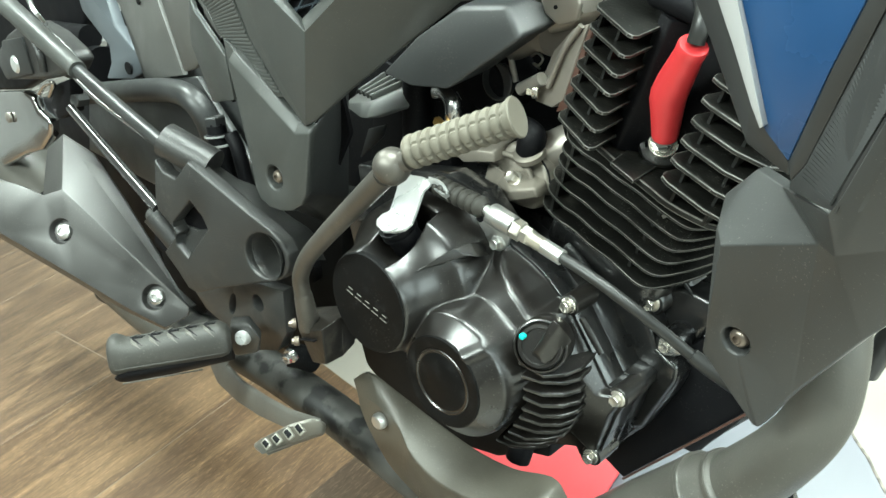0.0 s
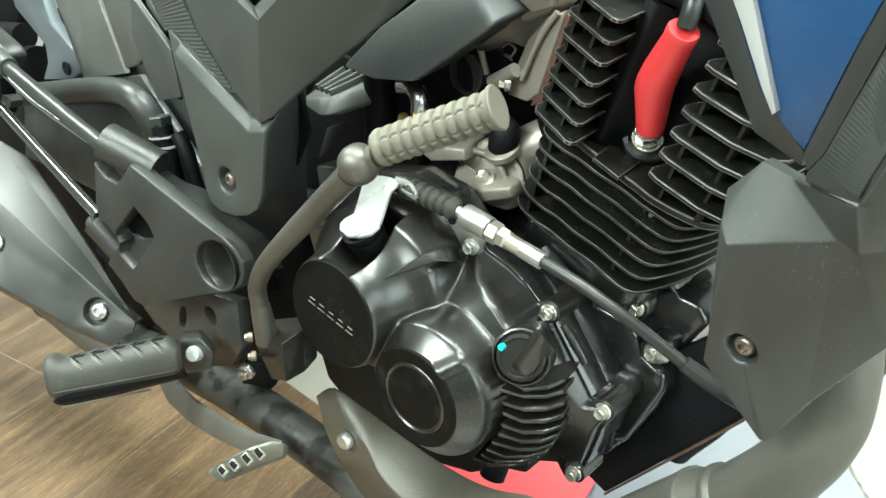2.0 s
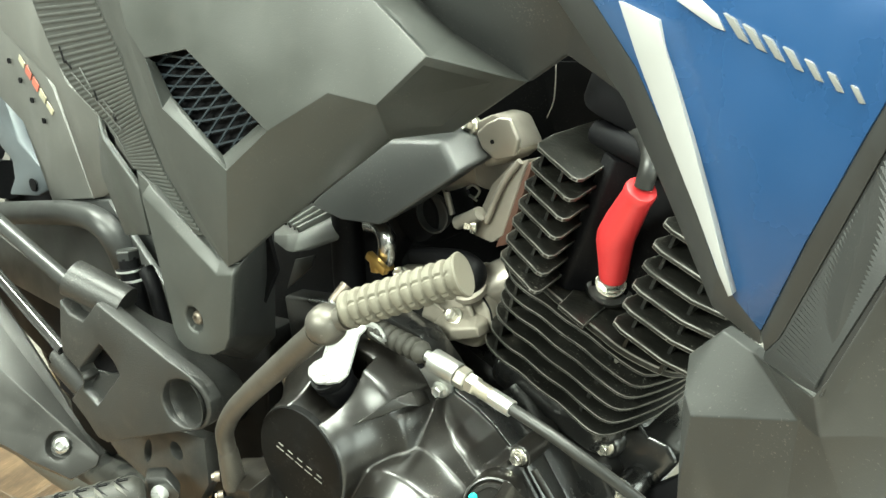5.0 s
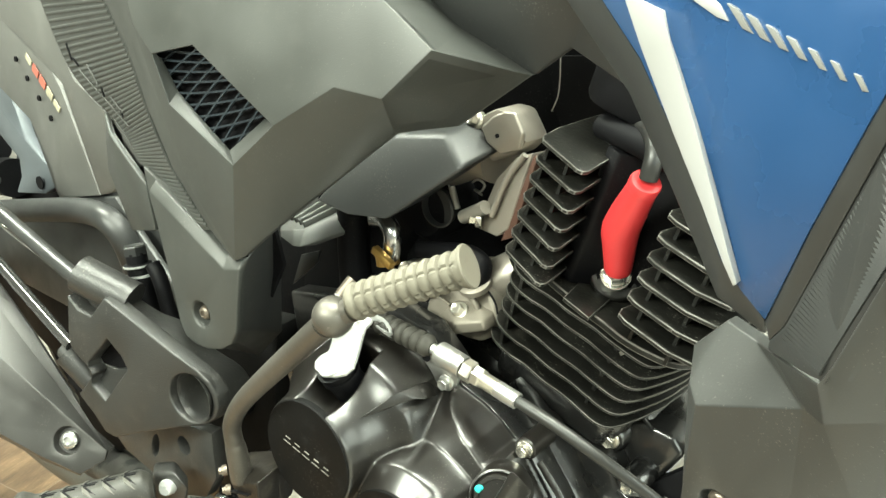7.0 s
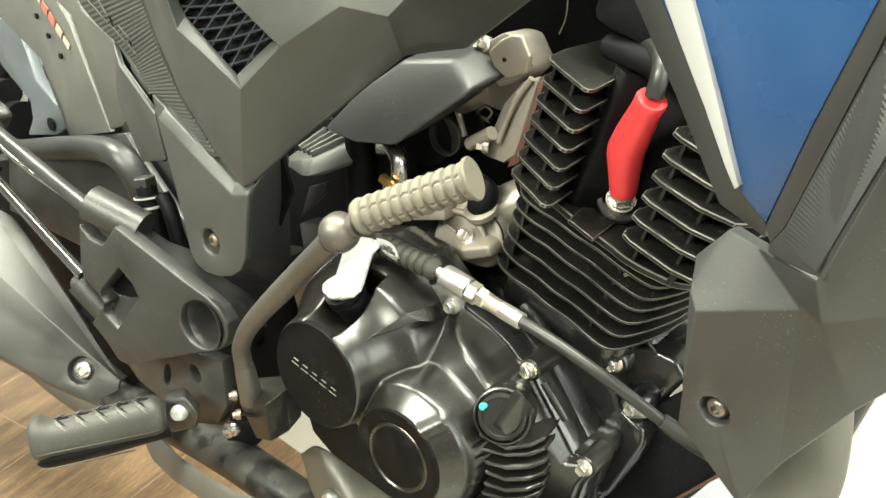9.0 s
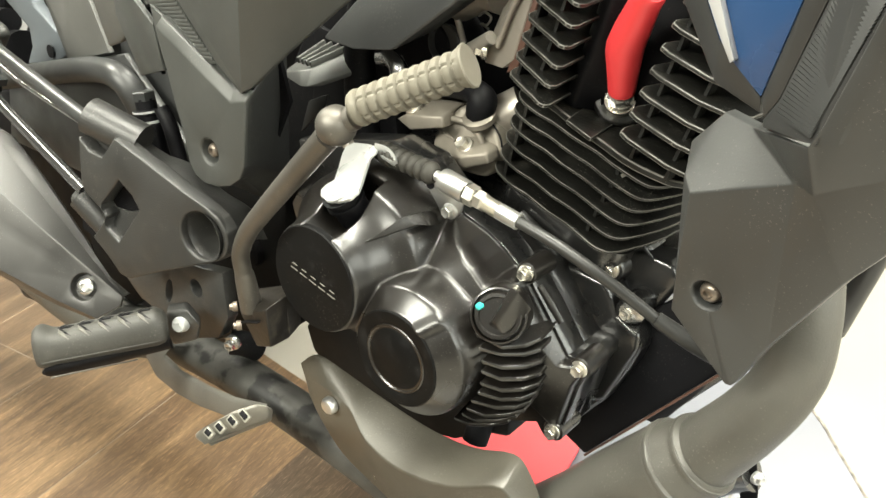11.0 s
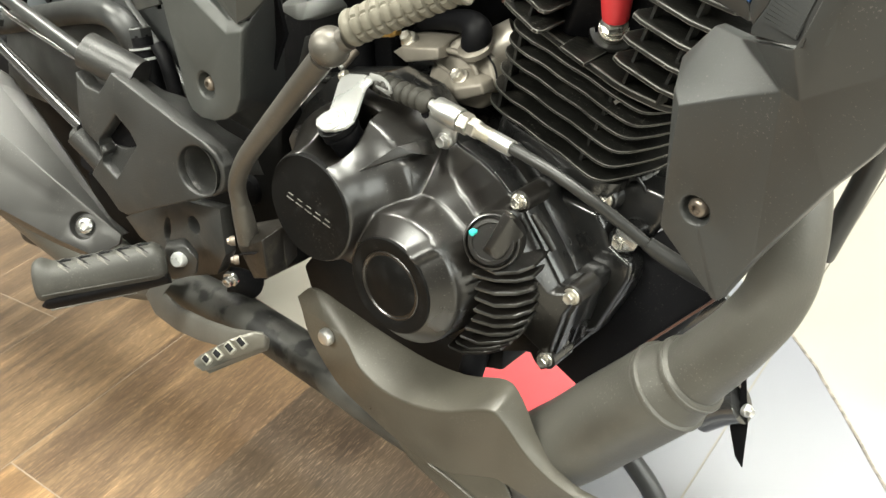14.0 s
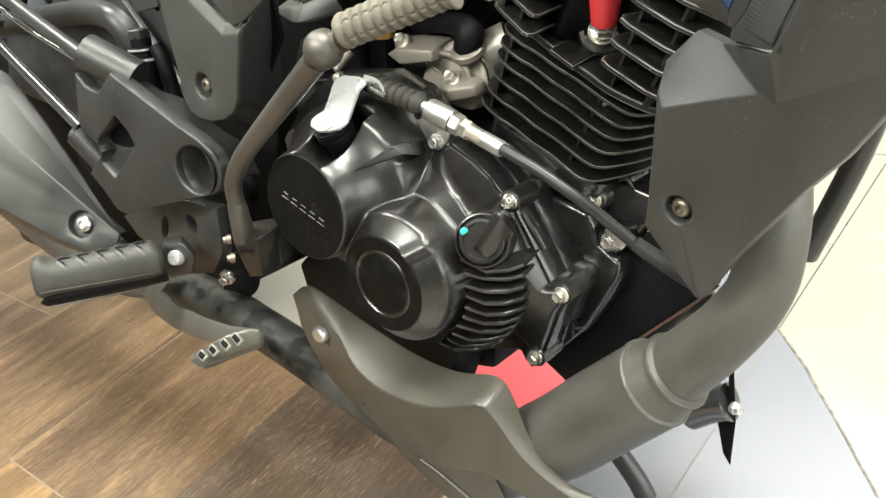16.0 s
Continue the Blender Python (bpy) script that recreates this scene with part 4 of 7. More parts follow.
part("plug_wall", fin_plate([(-0.640, 0.425), (-0.628, 0.420), (-0.618, 0.430), (-0.606, 0.445), (-0.612, 0.456), (-0.638, 0.46)], 0.386, 0.50, 0.003), DARK, head)
part("plug_seat", lathe([(0.0190, -0.012), (0.0190, -0.003), (0.0178, -0.0015), (0.0145, -0.0015), (0.0140, -0.006)], (-0.3532, 0.4400, 0.6320), (0.4659, -0.6567, 0.5930), 36), FIN, head)

# ---- spark plug with its red cap ----
plug_base = V((-0.3532, 0.4400, 0.6320))
plug_axis = V((0.4659, -0.6567, 0.5930))
plug = part("spark_plug", lathe([(0.0118, -0.006), (0.0118, 0.001), (0.0098, 0.0012), (0.0098, 0.0042), (0.0104, 0.0044), (0.0104, 0.0060), (0.0078, 0.0062), (0.0078, 0.024)], plug_base, plug_axis, 32), GOLD, bike, "gold-plated spark plug")
part("hexagon", ngon_prism(6, 0.0102, plug_base, plug_axis, 0.0062, 0.0150), ZINC, plug)
part("plug_cap", tube([(-0.3441, 0.4270, 0.6410), (-0.3431, 0.4260, 0.6441), (-0.3421, 0.4252, 0.6475), (-0.3374, 0.4200, 0.6630), (-0.3346, 0.4170, 0.6725), (-0.3327, 0.4155, 0.6772), (-0.3293, 0.4135, 0.6817), (-0.3239, 0.4105, 0.6889), (-0.3106, 0.4035, 0.7052), (-0.3045, 0.4002, 0.7125), (-0.3029, 0.3992, 0.7144)], [0.0098, 0.0105, 0.0108, 0.0124, 0.0136, 0.0137, 0.0135, 0.013, 0.0112, 0.0106, 0.0102], n=32, steps=1), REDRUBBER, plug, "bright red rubber spark plug cap", sharp=60)
part("cap_lip", lathe([(0.0100, -0.007), (0.0111, -0.0062), (0.0113, -0.001), (0.0104, 0.0010), (0.006, 0.0010)], (-0.3029, 0.3992, 0.7144), (0.0210, -0.0113, 0.0255), 28), REDRUBBER, plug)
part("plug_lead", tube([(-0.3003, 0.3970, 0.7167), (-0.2968, 0.3980, 0.7268), (-0.2965, 0.4020, 0.7354), (-0.3011, 0.4100, 0.7417), (-0.3123, 0.4250, 0.7457), (-0.3407, 0.4500, 0.7521)], 0.0064, n=16), CABLE, plug)

# ---- kick starter ----
kick = part("kick_starter", tube([(-0.6392, 0.2700, 0.4738), (-0.6311, 0.2640, 0.5071), (-0.6299, 0.2630, 0.5129), (-0.6234, 0.2600, 0.5325), (-0.6037, 0.2580, 0.5546), (-0.5720, 0.2560, 0.5784), (-0.5234, 0.2520, 0.6111), (-0.4692, 0.2460, 0.6462)], [0.0105, 0.0088, 0.0078, 0.0078, 0.0080, 0.0084, 0.0090, 0.0094], n=24, steps=8), STEEL, bike, "worn steel kick starter lever folded against the engine")
part("knuckle", lathe([(0.0, -0.0145), (0.0055, -0.0138), (0.010, -0.0110), (0.0130, -0.006), (0.0143, 0.0), (0.0130, 0.006), (0.010, 0.0110), (0.0055, 0.0138), (0.0, 0.0145)], (-0.4561, 0.2430, 0.6547), (0.3, -0.8, 0.2), 32), STEEL, kick)
part("spindle", tube([(-0.4561, 0.2430, 0.6547), (-0.4410, 0.2470, 0.6601)], 0.0085, n=20, steps=1), STEEL, kick)
g0, g1 = V((-0.4363, 0.2450, 0.6662)), V((-0.3585, 0.2720, 0.6894))
gd = (g1 - g0).normalized()
prof = [(0.011, -0.001)]
L = (g1 - g0).length
for k in range(11):
    s = L * k / 11
    prof += [(0.0100, s), (0.0122, s + L * 0.012), (0.0127, s + L * 0.036), (0.0122, s + L * 0.062), (0.0100, s + L * 0.076)]
prof += [(0.0120, L * 0.965), (0.0140, L * 0.97), (0.0144, L * 0.99), (0.0136, L * 1.0), (0.0, L * 1.0)]
grip = part("rubber_grip", lathe(prof, g0, gd, 48, wobble=lambda w, d: 1.0 - (0.09 if abs(((w * 3 / math.pi) % 1) - 0.5) < 0.07 and 0.004 < d < L * 0.95 else 0.0)), GRIP, kick, "dusty beige ribbed rubber grip")
part("clamp_block", shell([(-0.6617, 0.2710, 0.4640), (-0.6013, 0.2570, 0.4842), (-0.5997, 0.2750, 0.4880), (-0.6099, 0.2770, 0.4511), (-0.6100, 0.2610, 0.4441), (-0.6464, 0.2710, 0.4322), (-0.6740, 0.2850, 0.4724), (-0.6305, 0.2870, 0.4828)], [(0, 1, 4, 5), (1, 2, 3, 4), (0, 6, 7, 2, 1)], push=(0, 0.022, 0), bev=0.0020, segments=3), CLAMP, kick, "scuffed dark clamp block")
part("clamp_slot", bar((-0.6550, 0.2675, 0.4574), (-0.6155, 0.2575, 0.4693), 0.0012, 0.004), DARK, kick)
part("shaft", tube([(-0.655, 0.295, 0.462), (-0.655, 0.40, 0.462)], 0.011, steps=1), DARK, kick)
flange_bolt("clamp_bolt", (-0.6984, 0.2900, 0.4549), kick, 0.0050, axis=(-0.6, -0.8, 0.1), mat=SCREW)
flange_bolt("clamp_bolt", (-0.6957, 0.2880, 0.4362), kick, 0.0050, axis=(-0.6, -0.8, 0.1), mat=SCREW)

# ---- clutch arm and cable ----
arm = part("clutch_arm", shell([(-0.5655, 0.3407, 0.6028), (-0.5572, 0.3262, 0.5943), (-0.5519, 0.3155, 0.5880), (-0.5574, 0.3108, 0.5852), (-0.5588, 0.3054, 0.5821), (-0.5539, 0.2998, 0.5788), (-0.5434, 0.2963, 0.5767), (-0.5298, 0.2965, 0.5768), (-0.5200, 0.3005, 0.5792), (-0.5167, 0.3073, 0.5832), (-0.5197, 0.3154, 0.5879), (-0.5270, 0.3304, 0.5967), (-0.5312, 0.3398, 0.6023), (-0.5292, 0.3456, 0.6057), (-0.5306, 0.3504, 0.6086), (-0.5438, 0.3524, 0.6097), (-0.5617, 0.3528, 0.6099), (-0.5680, 0.3482, 0.6072)], [tuple(range(18))], push=(0.0005, 0.0018, -0.0026), bev=0.0009), WHITEMETAL, bike, "bright plated clutch release arm")
ARM_UP = (0.0, -0.507, 0.862)
part("pivot_washer", lathe([(0.0125, -0.001), (0.0125, 0.0010), (0.0115, 0.0018), (0.0085, 0.0018), (0.0080, 0.0010), (0.0062, 0.0012), (0.0055, 0.0028), (0.0, 0.0030)], (-0.5378, 0.3056, 0.5822), ARM_UP, 40), WHITEMETAL, arm)
part("pivot_shaft", lathe([(0.0150, -0.034), (0.0150, -0.014), (0.0168, -0.0130), (0.0168, -0.0100), (0.0150, -0.0095), (0.0150, -0.0060), (0.0166, -0.0055), (0.0166, -0.0028), (0.0120, -0.0026)], (-0.5378, 0.3066, 0.5822), ARM_UP, 40), DARK, arm, "black ringed pivot seal")
part("hook", tube([(-0.5321, 0.3489, 0.6076), (-0.5232, 0.3523, 0.6043), (-0.5161, 0.3518, 0.5995), (-0.5111, 0.3484, 0.5951), (-0.5279, 0.3533, 0.5980)], 0.0062, n=10, flat=0.28, steps=5, up=(0, -0.5, 0.85)), WHITEMETAL, arm)
flange_bolt("hook_pin", (-0.5739, 0.3577, 0.6061), arm, 0.005, axis=(-0.9, -0.3, -0.1), mat=GOLD)
cable = part("clutch_cable", tube([(-0.4009, 0.3530, 0.5598), (-0.3846, 0.3520, 0.5543), (-0.3597, 0.3520, 0.5435), (-0.3304, 0.3580, 0.5230), (-0.3065, 0.3720, 0.4969), (-0.2949, 0.3800, 0.4822)], 0.0046, n=18), CABLE, bike, "black sheathed clutch cable with a threaded adjuster")
bm = bmesh.new()
b0, b1 = V((-0.5379, 0.3580, 0.6033)), V((-0.4730, 0.3550, 0.5868))
bl, bd = (b1 - b0).length, (b1 - b0).normalized()
prof = [(0.004, 0.0), (0.0085, 0.002)]
for k in range(7):
    s = bl * (0.08 + 0.125 * k)
    prof += [(0.0074, s), (0.0094, s + bl * 0.04), (0.0096, s + bl * 0.08), (0.0090, s + bl * 0.105)]
prof += [(0.006, bl)]
part("bellows", lathe(prof, b0, bd, 28), BELLOWS, cable, "black rubber cable bellows")
a0, a1 = V((-0.4730, 0.3550, 0.5868)), V((-0.3941, 0.3530, 0.5572))
al, ad = (a1 - a0).length, (a1 - a0).normalized()
part("adjuster", lathe([(0.0045, -0.004), (0.0045, al * 0.06), (0.0092, al * 0.08), (0.0096, al * 0.1), (0.0096, al * 0.36), (0.0088, al * 0.38), (0.0045, al * 0.38)], a0, ad, 32), ZINC, cable, "zinc cable adjuster")
part("lock_nut", ngon_prism(6, 0.0090, a0, ad, al * 0.395, al * 0.50), GOLD, cable)
part("second_nut", ngon_prism(6, 0.0082, a0, ad, al * 0.51, al * 0.60, turn=0.4), GOLD, cable)
prof = [(0.0052, al * 0.58)]
for k in range(9):
    prof += [(0.0066, al * (0.60 + 0.02 * k)), (0.0056, al * (0.61 + 0.02 * k))]
part("thread", lathe(prof + [(0.004, al * 0.79)], a0, ad, 20), GOLD, cable)
part("ferrule", lathe([(0.0055, al * 0.76), (0.0066, al * 0.77), (0.0066, al * 0.995), (0.0060, al * 1.0), (0.005, al * 1.0)], a0, ad, 28), ZINC, cable)
part("lower_sleeve", tube([(-0.2970, 0.3780, 0.4863), (-0.2886, 0.3810, 0.4793), (-0.2730, 0.3860, 0.4682), (-0.2551, 0.3950, 0.4547)], [0.0058, 0.0064, 0.0068, 0.0072], n=18), CABLE, cable)
bracket = part("cable_bracket", shell([(-0.4856, 0.3530, 0.5802), (-0.4798, 0.3530, 0.5852), (-0.4645, 0.3550, 0.5846), (-0.4534, 0.3610, 0.5652), (-0.4621, 0.3650, 0.5520), (-0.4779, 0.3670, 0.5482), (-0.4847, 0.3660, 0.5518), (-0.4842, 0.3620, 0.5608)], [(0, 1, 2, 3, 4, 5, 6, 7)], push=(0, 0.003, 0), bev=0.0008), ZINC, bike, "zinc-plated cable bracket")
part("bracket_eye", lathe([(0.0036, 0.0), (0.0036, 0.0012), (0.0, 0.0012)], (-0.4794, 0.3535, 0.5790), n=18), DARK, bracket)
flange_bolt("bracket_bolt", (-0.4709, 0.3635, 0.5546), bracket, 0.0074, mat=ZINC)

# ---- starter housing behind the cable ----
starter = part("starter_motor", shell([(-0.5454, 0.4300, 0.5830), (-0.5376, 0.4300, 0.6009), (-0.5196, 0.4280, 0.6147), (-0.5070, 0.4320, 0.6249), (-0.4961, 0.4360, 0.6252), (-0.4796, 0.4360, 0.6165), (-0.4686, 0.4340, 0.6036), (-0.4638, 0.4300, 0.5870), (-0.4691, 0.4280, 0.5715), (-0.4811, 0.4260, 0.5633), (-0.4971, 0.4240, 0.5659), (-0.5111, 0.4240, 0.5693), (-0.5292, 0.4260, 0.5762)], [tuple(range(13))], push=(0.0, 0.05, 0.0), bev=0.0055, segments=4), MOTOR, bike, "cast aluminium starter motor with gold bolts", sharp=50)
part("mount_ear", shell([(-0.5706, 0.4180, 0.6150), (-0.5539, 0.4120, 0.6209), (-0.5103, 0.4120, 0.6203), (-0.5106, 0.4120, 0.6101), (-0.5502, 0.4120, 0.6068), (-0.5693, 0.4320, 0.6268), (-0.5488, 0.4360, 0.6276), (-0.5122, 0.4400, 0.6254)], [(1, 2, 3, 4), (0, 1, 4), (1, 5, 6, 7, 2)], push=(0, 0.018, 0), bev=0.0022, segments=3), MOTOR, starter)
part("mount_lug", shell([(-0.5092, 0.4200, 0.5951), (-0.5058, 0.4260, 0.5989), (-0.4884, 0.4300, 0.5995), (-0.4732, 0.4240, 0.5939), (-0.4661, 0.4120, 0.5905), (-0.4927, 0.4080, 0.5865), (-0.4652, 0.4140, 0.5809), (-0.4980, 0.4100, 0.5743), (-0.5243, 0.4180, 0.5809)], [(0, 1, 2, 3, 4, 5), (5, 4, 6, 7), (0, 5, 7, 8)], push=(0, 0.018, 0), bev=0.0022, segments=3), MOTOR, starter)
part("shoulder_ridge", tube([(-0.5192, 0.4255, 0.6162), (-0.4981, 0.4255, 0.6135), (-0.4842, 0.4255, 0.6040), (-0.4789, 0.4255, 0.5924)], [0.0022, 0.0032, 0.0032, 0.0024], n=12, steps=5), MOTOR, starter)
part("mould_line", tube([(-0.5301, 0.4270, 0.6062), (-0.5056, 0.4200, 0.5972)], 0.0013, n=8, steps=1), MOTOR, starter)
part("seam", tube([(-0.4766, 0.4335, 0.6151), (-0.4635, 0.4300, 0.6006), (-0.4608, 0.4270, 0.5829)], 0.0009, n=8, steps=4), DARK, starter)
part("motor_barrel", tube([(-0.4949, 0.4520, 0.6039), (-0.4649, 0.4700, 0.6171)], [0.0200, 0.0200], n=32, steps=1), ALU, starter)
flange_bolt("motor_bolt", (-0.5509, 0.4210, 0.6258), starter, 0.0082, axis=(0.0, -0.72, 0.69), mat=GOLD)
flange_bolt("motor_bolt", (-0.4948, 0.4195, 0.5932), starter, 0.0086, axis=(0.0, -0.72, 0.69), mat=GOLD)
part("boot_collar", lathe([(0.0120, -0.006), (0.0152, -0.004), (0.0152, 0.001), (0.0125, 0.003)], (-0.4835, 0.4300, 0.6177), (0.1, -0.45, 0.88), 28), MOTOR, starter)
part("terminal_boot", tube([(-0.4849, 0.4300, 0.6167), (-0.4814, 0.4300, 0.6244), (-0.4808, 0.4320, 0.6316), (-0.4925, 0.4360, 0.6377), (-0.5198, 0.4420, 0.6389), (-0.5578, 0.4500, 0.6359)], [0.0115, 0.0128, 0.0135, 0.0110, 0.0085, 0.0075], n=24, steps=5), DARK, starter, "black rubber terminal boot")

# ---- exhaust: header, collar, chamber, long pipe ----
exhaust = part("exhaust_pipe", tube([(-0.2334, 0.4000, 0.6003), (-0.1999, 0.3750, 0.5767), (-0.1884, 0.3620, 0.5465), (-0.1853, 0.3520, 0.5120), (-0.1904, 0.3460, 0.4811), (-0.2120, 0.3430, 0.4475), (-0.2457, 0.3420, 0.4099)], [0.0238, 0.0238, 0.0234, 0.0222, 0.0212, 0.0228, 0.0256], n=36, steps=8), BARREL, bike, "matt grey exhaust pipe sweeping under the engine")
ca, cb = V((-0.2457, 0.3420, 0.4094)), V((-0.2645, 0.3420, 0.3930))
cl = (cb - ca).length
part("collar", lathe([(0.0262, -0.004), (0.0285, -0.002), (0.0292, 0.001), (0.0285, 0.004), (0.0290, 0.006), (0.0322, cl * 0.8), (0.0334, cl * 0.92), (0.0345, cl), (0.0346, cl + 0.004), (0.034, cl + 0.01)], ca, cb - ca, 44), BARREL, exhaust, "welded collar")
for f in (0.02, 0.93):
    rad = 0.0288 + 0.0058 * f
    part("weld_bead", lathe([(rad - 0.002, cl * f - 0.0032), (rad + 0.0004, cl * f - 0.0020), (rad + 0.0010, cl * f), (rad + 0.0004, cl * f + 0.0020), (rad - 0.002, cl * f + 0.0032)], ca, cb - ca, 44, wobble=lambda w, d: 1.0 + 0.010 * math.sin(w * 17) * math.sin(w * 5)), BARREL, exhaust, "uneven weld bead")
part("chamber", tube([(-0.2640, 0.3420, 0.3932), (-0.3104, 0.3420, 0.3525), (-0.3645, 0.3420, 0.3054), (-0.4427, 0.3450, 0.2520), (-0.5129, 0.3450, 0.2518)], [0.0345, 0.0360, 0.0365, 0.034, 0.026], n=40, steps=6), BARREL, exhaust)
part("crash_bar", tube([(-0.1979, 0.4600, 0.4624), (-0.1867, 0.4550, 0.4886), (-0.1599, 0.4400, 0.5518), (-0.1369, 0.4200, 0.6169)], 0.0085, n=16, steps=4), TUBE, bike, "black front crash bar tube")
part("long_pipe", tube([(-0.4838, 0.3450, 0.2526), (-0.5550, 0.3430, 0.2630), (-0.6597, 0.3380, 0.3001), (-0.7832, 0.3350, 0.3334), (-0.9151, 0.3350, 0.3494), (-1.0854, 0.3400, 0.3553), (-1.2987, 0.3450, 0.3532)], 0.0235, n=32, steps=6), FLAKED, exhaust)
guard = part("heat_shield", loft([
    [(-0.6329, 0.3060, 0.4017), (-0.6083, 0.3070, 0.4149), (-0.5731, 0.3110, 0.4001), (-0.5343, 0.3140, 0.3835), (-0.4817, 0.3150, 0.3680), (-0.4366, 0.3150, 0.3651), (-0.3946, 0.3150, 0.3731), (-0.3766, 0.3110, 0.3622), (-0.3573, 0.3050, 0.3297), (-0.3304, 0.3060, 0.3021), (-0.2918, 0.3090, 0.2935)],
    [(-0.6289, 0.3050, 0.3878), (-0.5977, 0.3000, 0.3882), (-0.5577, 0.2930, 0.3812), (-0.5348, 0.2860, 0.3588), (-0.4960, 0.2820, 0.3464), (-0.4394, 0.2800, 0.3503), (-0.3876, 0.2810, 0.3682), (-0.3756, 0.2850, 0.3589), (-0.3582, 0.2910, 0.3272), (-0.3367, 0.2960, 0.3066), (-0.3057, 0.3020, 0.2892)],
        [(-0.6234, 0.3020, 0.3731), (-0.6137, 0.3020, 0.3493), (-0.5901, 0.3020, 0.3178), (-0.5576, 0.3040, 0.2949), (-0.5160, 0.3040, 0.2754), (-0.4688, 0.3040, 0.2641), (-0.4286, 0.3030, 0.2744), (-0.4075, 0.3030, 0.2804), (-0.3968, 0.3030, 0.2794), (-0.3784, 0.3030, 0.2759), (-0.3555, 0.3050, 0.2681)]], tight=0.045), SHIELD, exhaust, "matt olive-grey exhaust heat shield", sharp=70)
part("skirt", shell([(-0.5287, 0.3055, 0.2812), (-0.4696, 0.3055, 0.2672), (-0.4084, 0.3045, 0.2826), (-0.3981, 0.3045, 0.2779), (-0.3898, 0.3045, 0.2548), (-0.3840, 0.3045, 0.2303), (-0.4100, 0.3055, 0.2114), (-0.4596, 0.3055, 0.2304), (-0.5111, 0.3055, 0.2576)], [tuple(range(9))], push=(0, 0.003, 0), bev=0.0012), SHIELD, exhaust)
part("skirt_fold", tube([(-0.4843, 0.3045, 0.2640), (-0.4615, 0.3045, 0.2567), (-0.4306, 0.3045, 0.2434), (-0.4011, 0.3045, 0.2286)], 0.0022, n=10, steps=3), SHIELD, exhaust)
part("shield_bolt", lathe([(0.0085, -0.003), (0.0085, 0.001), (0.0065, 0.004), (0.003, 0.005), (0.0, 0.005)], (-0.5847, 0.2930, 0.3759), n=28), ZINC, exhaust)

# ---- foot peg ----
p0, p1 = V((-0.8327, 0.1500, 0.4434)), V((-0.7632, 0.2520, 0.4358))
pd = (p1 - p0).normalized()
ps = (V(1, 0, 0) - pd * pd.x).normalized()
pu = ps.cross(pd) if ps.cross(pd).z > 0 else pd.cross(ps)
PEG = [(0.0, 0.0100, 0.0120, 0.0130), (0.012, 0.0150, 0.0180, 0.0175), (0.04, 0.0182, 0.0212, 0.0196), (0.075, 0.0194, 0.0216, 0.0200), (0.11, 0.0194, 0.0196, 0.0196), (0.15, 0.0188, 0.0163, 0.0186), (0.22, 0.0188, 0.0160, 0.0184), (0.45, 0.0190, 0.0180, 0.0180), (0.75, 0.0188, 0.0208, 0.0162), (0.92, 0.0180, 0.0222, 0.0155), (0.98, 0.0160, 0.0170, 0.0140), (1.0, 0.0120, 0.0120, 0.0110)]


def peg_size(f):
    for q, w in zip(PEG, PEG[1:]):
        if f <= w[0]:
            u = (f - q[0]) / (w[0] - q[0])
            return [q[k] + (w[k] - q[k]) * u for k in (1, 2, 3)]


def peg_top(f, side):
    """A point on the upper side of the peg, side from -1 to 1 across it."""
    w, top, _ = peg_size(f)
    return p0.lerp(p1, f) + ps * (w * side) + pu * (top * (1 - abs(side) ** 2.7) ** (1 / 2.7))


bm = bmesh.new()
rings = []
for i in range(41):
    f = (1 - math.cos(math.pi * i / 40)) / 2
    w, top, low = peg_size(f)
    ring = []
    for k in range(32):
        a = 2 * math.pi * k / 32
        ca, sa = math.cos(a), math.sin(a)
        x = math.copysign(abs(ca) ** (2 / 2.7), ca)
        z = math.copysign(abs(sa) ** (2 / 2.7), sa)
        ring.append(bm.verts.new(p0.lerp(p1, f) + ps * (w * x) + pu * ((top if z > 0 else low) * z)))
    rings.append(ring)
for q, w in zip(rings, rings[1:]):
    for k in range(32):
        bm.faces.new((q[k], q[(k + 1) % 32], w[(k + 1) % 32], w[k]))
bm.faces.new(rings[0])
bm.faces.new(rings[-1])
peg = part("foot_peg", bm, RUBBER, bike, "dusty black rubber rider foot peg with a chevron tread")
for k in range(5):
    f = 0.20 + 0.148 * k
    for side_x in (1, -1):
        a, m, e = peg_top(f, side_x * 0.16), peg_top(f + 0.030, side_x * 0.60), peg_top(f + 0.085, side_x * 0.90)
        part("tread_block", tube([p - pu * 0.0006 for p in (a, m, e)], [0.0010, 0.0026, 0.0006], n=8, steps=4, flat=0.7), RUBBER2, peg)
        part("tread_cut", tube([p - pu * 0.0004 for p in (peg_top(f + 0.016, side_x * 0.16), peg_top(f + 0.048, side_x * 0.52), peg_top(f + 0.100, side_x * 0.80))], [0.0015, 0.0015, 0.0005], n=8, steps=3, flat=0.7), DARK, peg)
    part("tread_slit", bar(peg_top(f + 0.01, 0.10) + pu * 0.0002, peg_top(f + 0.098, 0.14) + pu * 0.0002, 0.0022, 0.0010, pu), DARK, peg)
for k in range(5):
    f = 0.19 + 0.148 * k
    part("tread_line", tube([peg_top(f, -0.05) - pu * 0.0003, peg_top(f + 0.09, -0.10) - pu * 0.0003, peg_top(f + 0.125, 0.02) - pu * 0.0003], 0.0008, n=8, steps=2), DARK, peg)
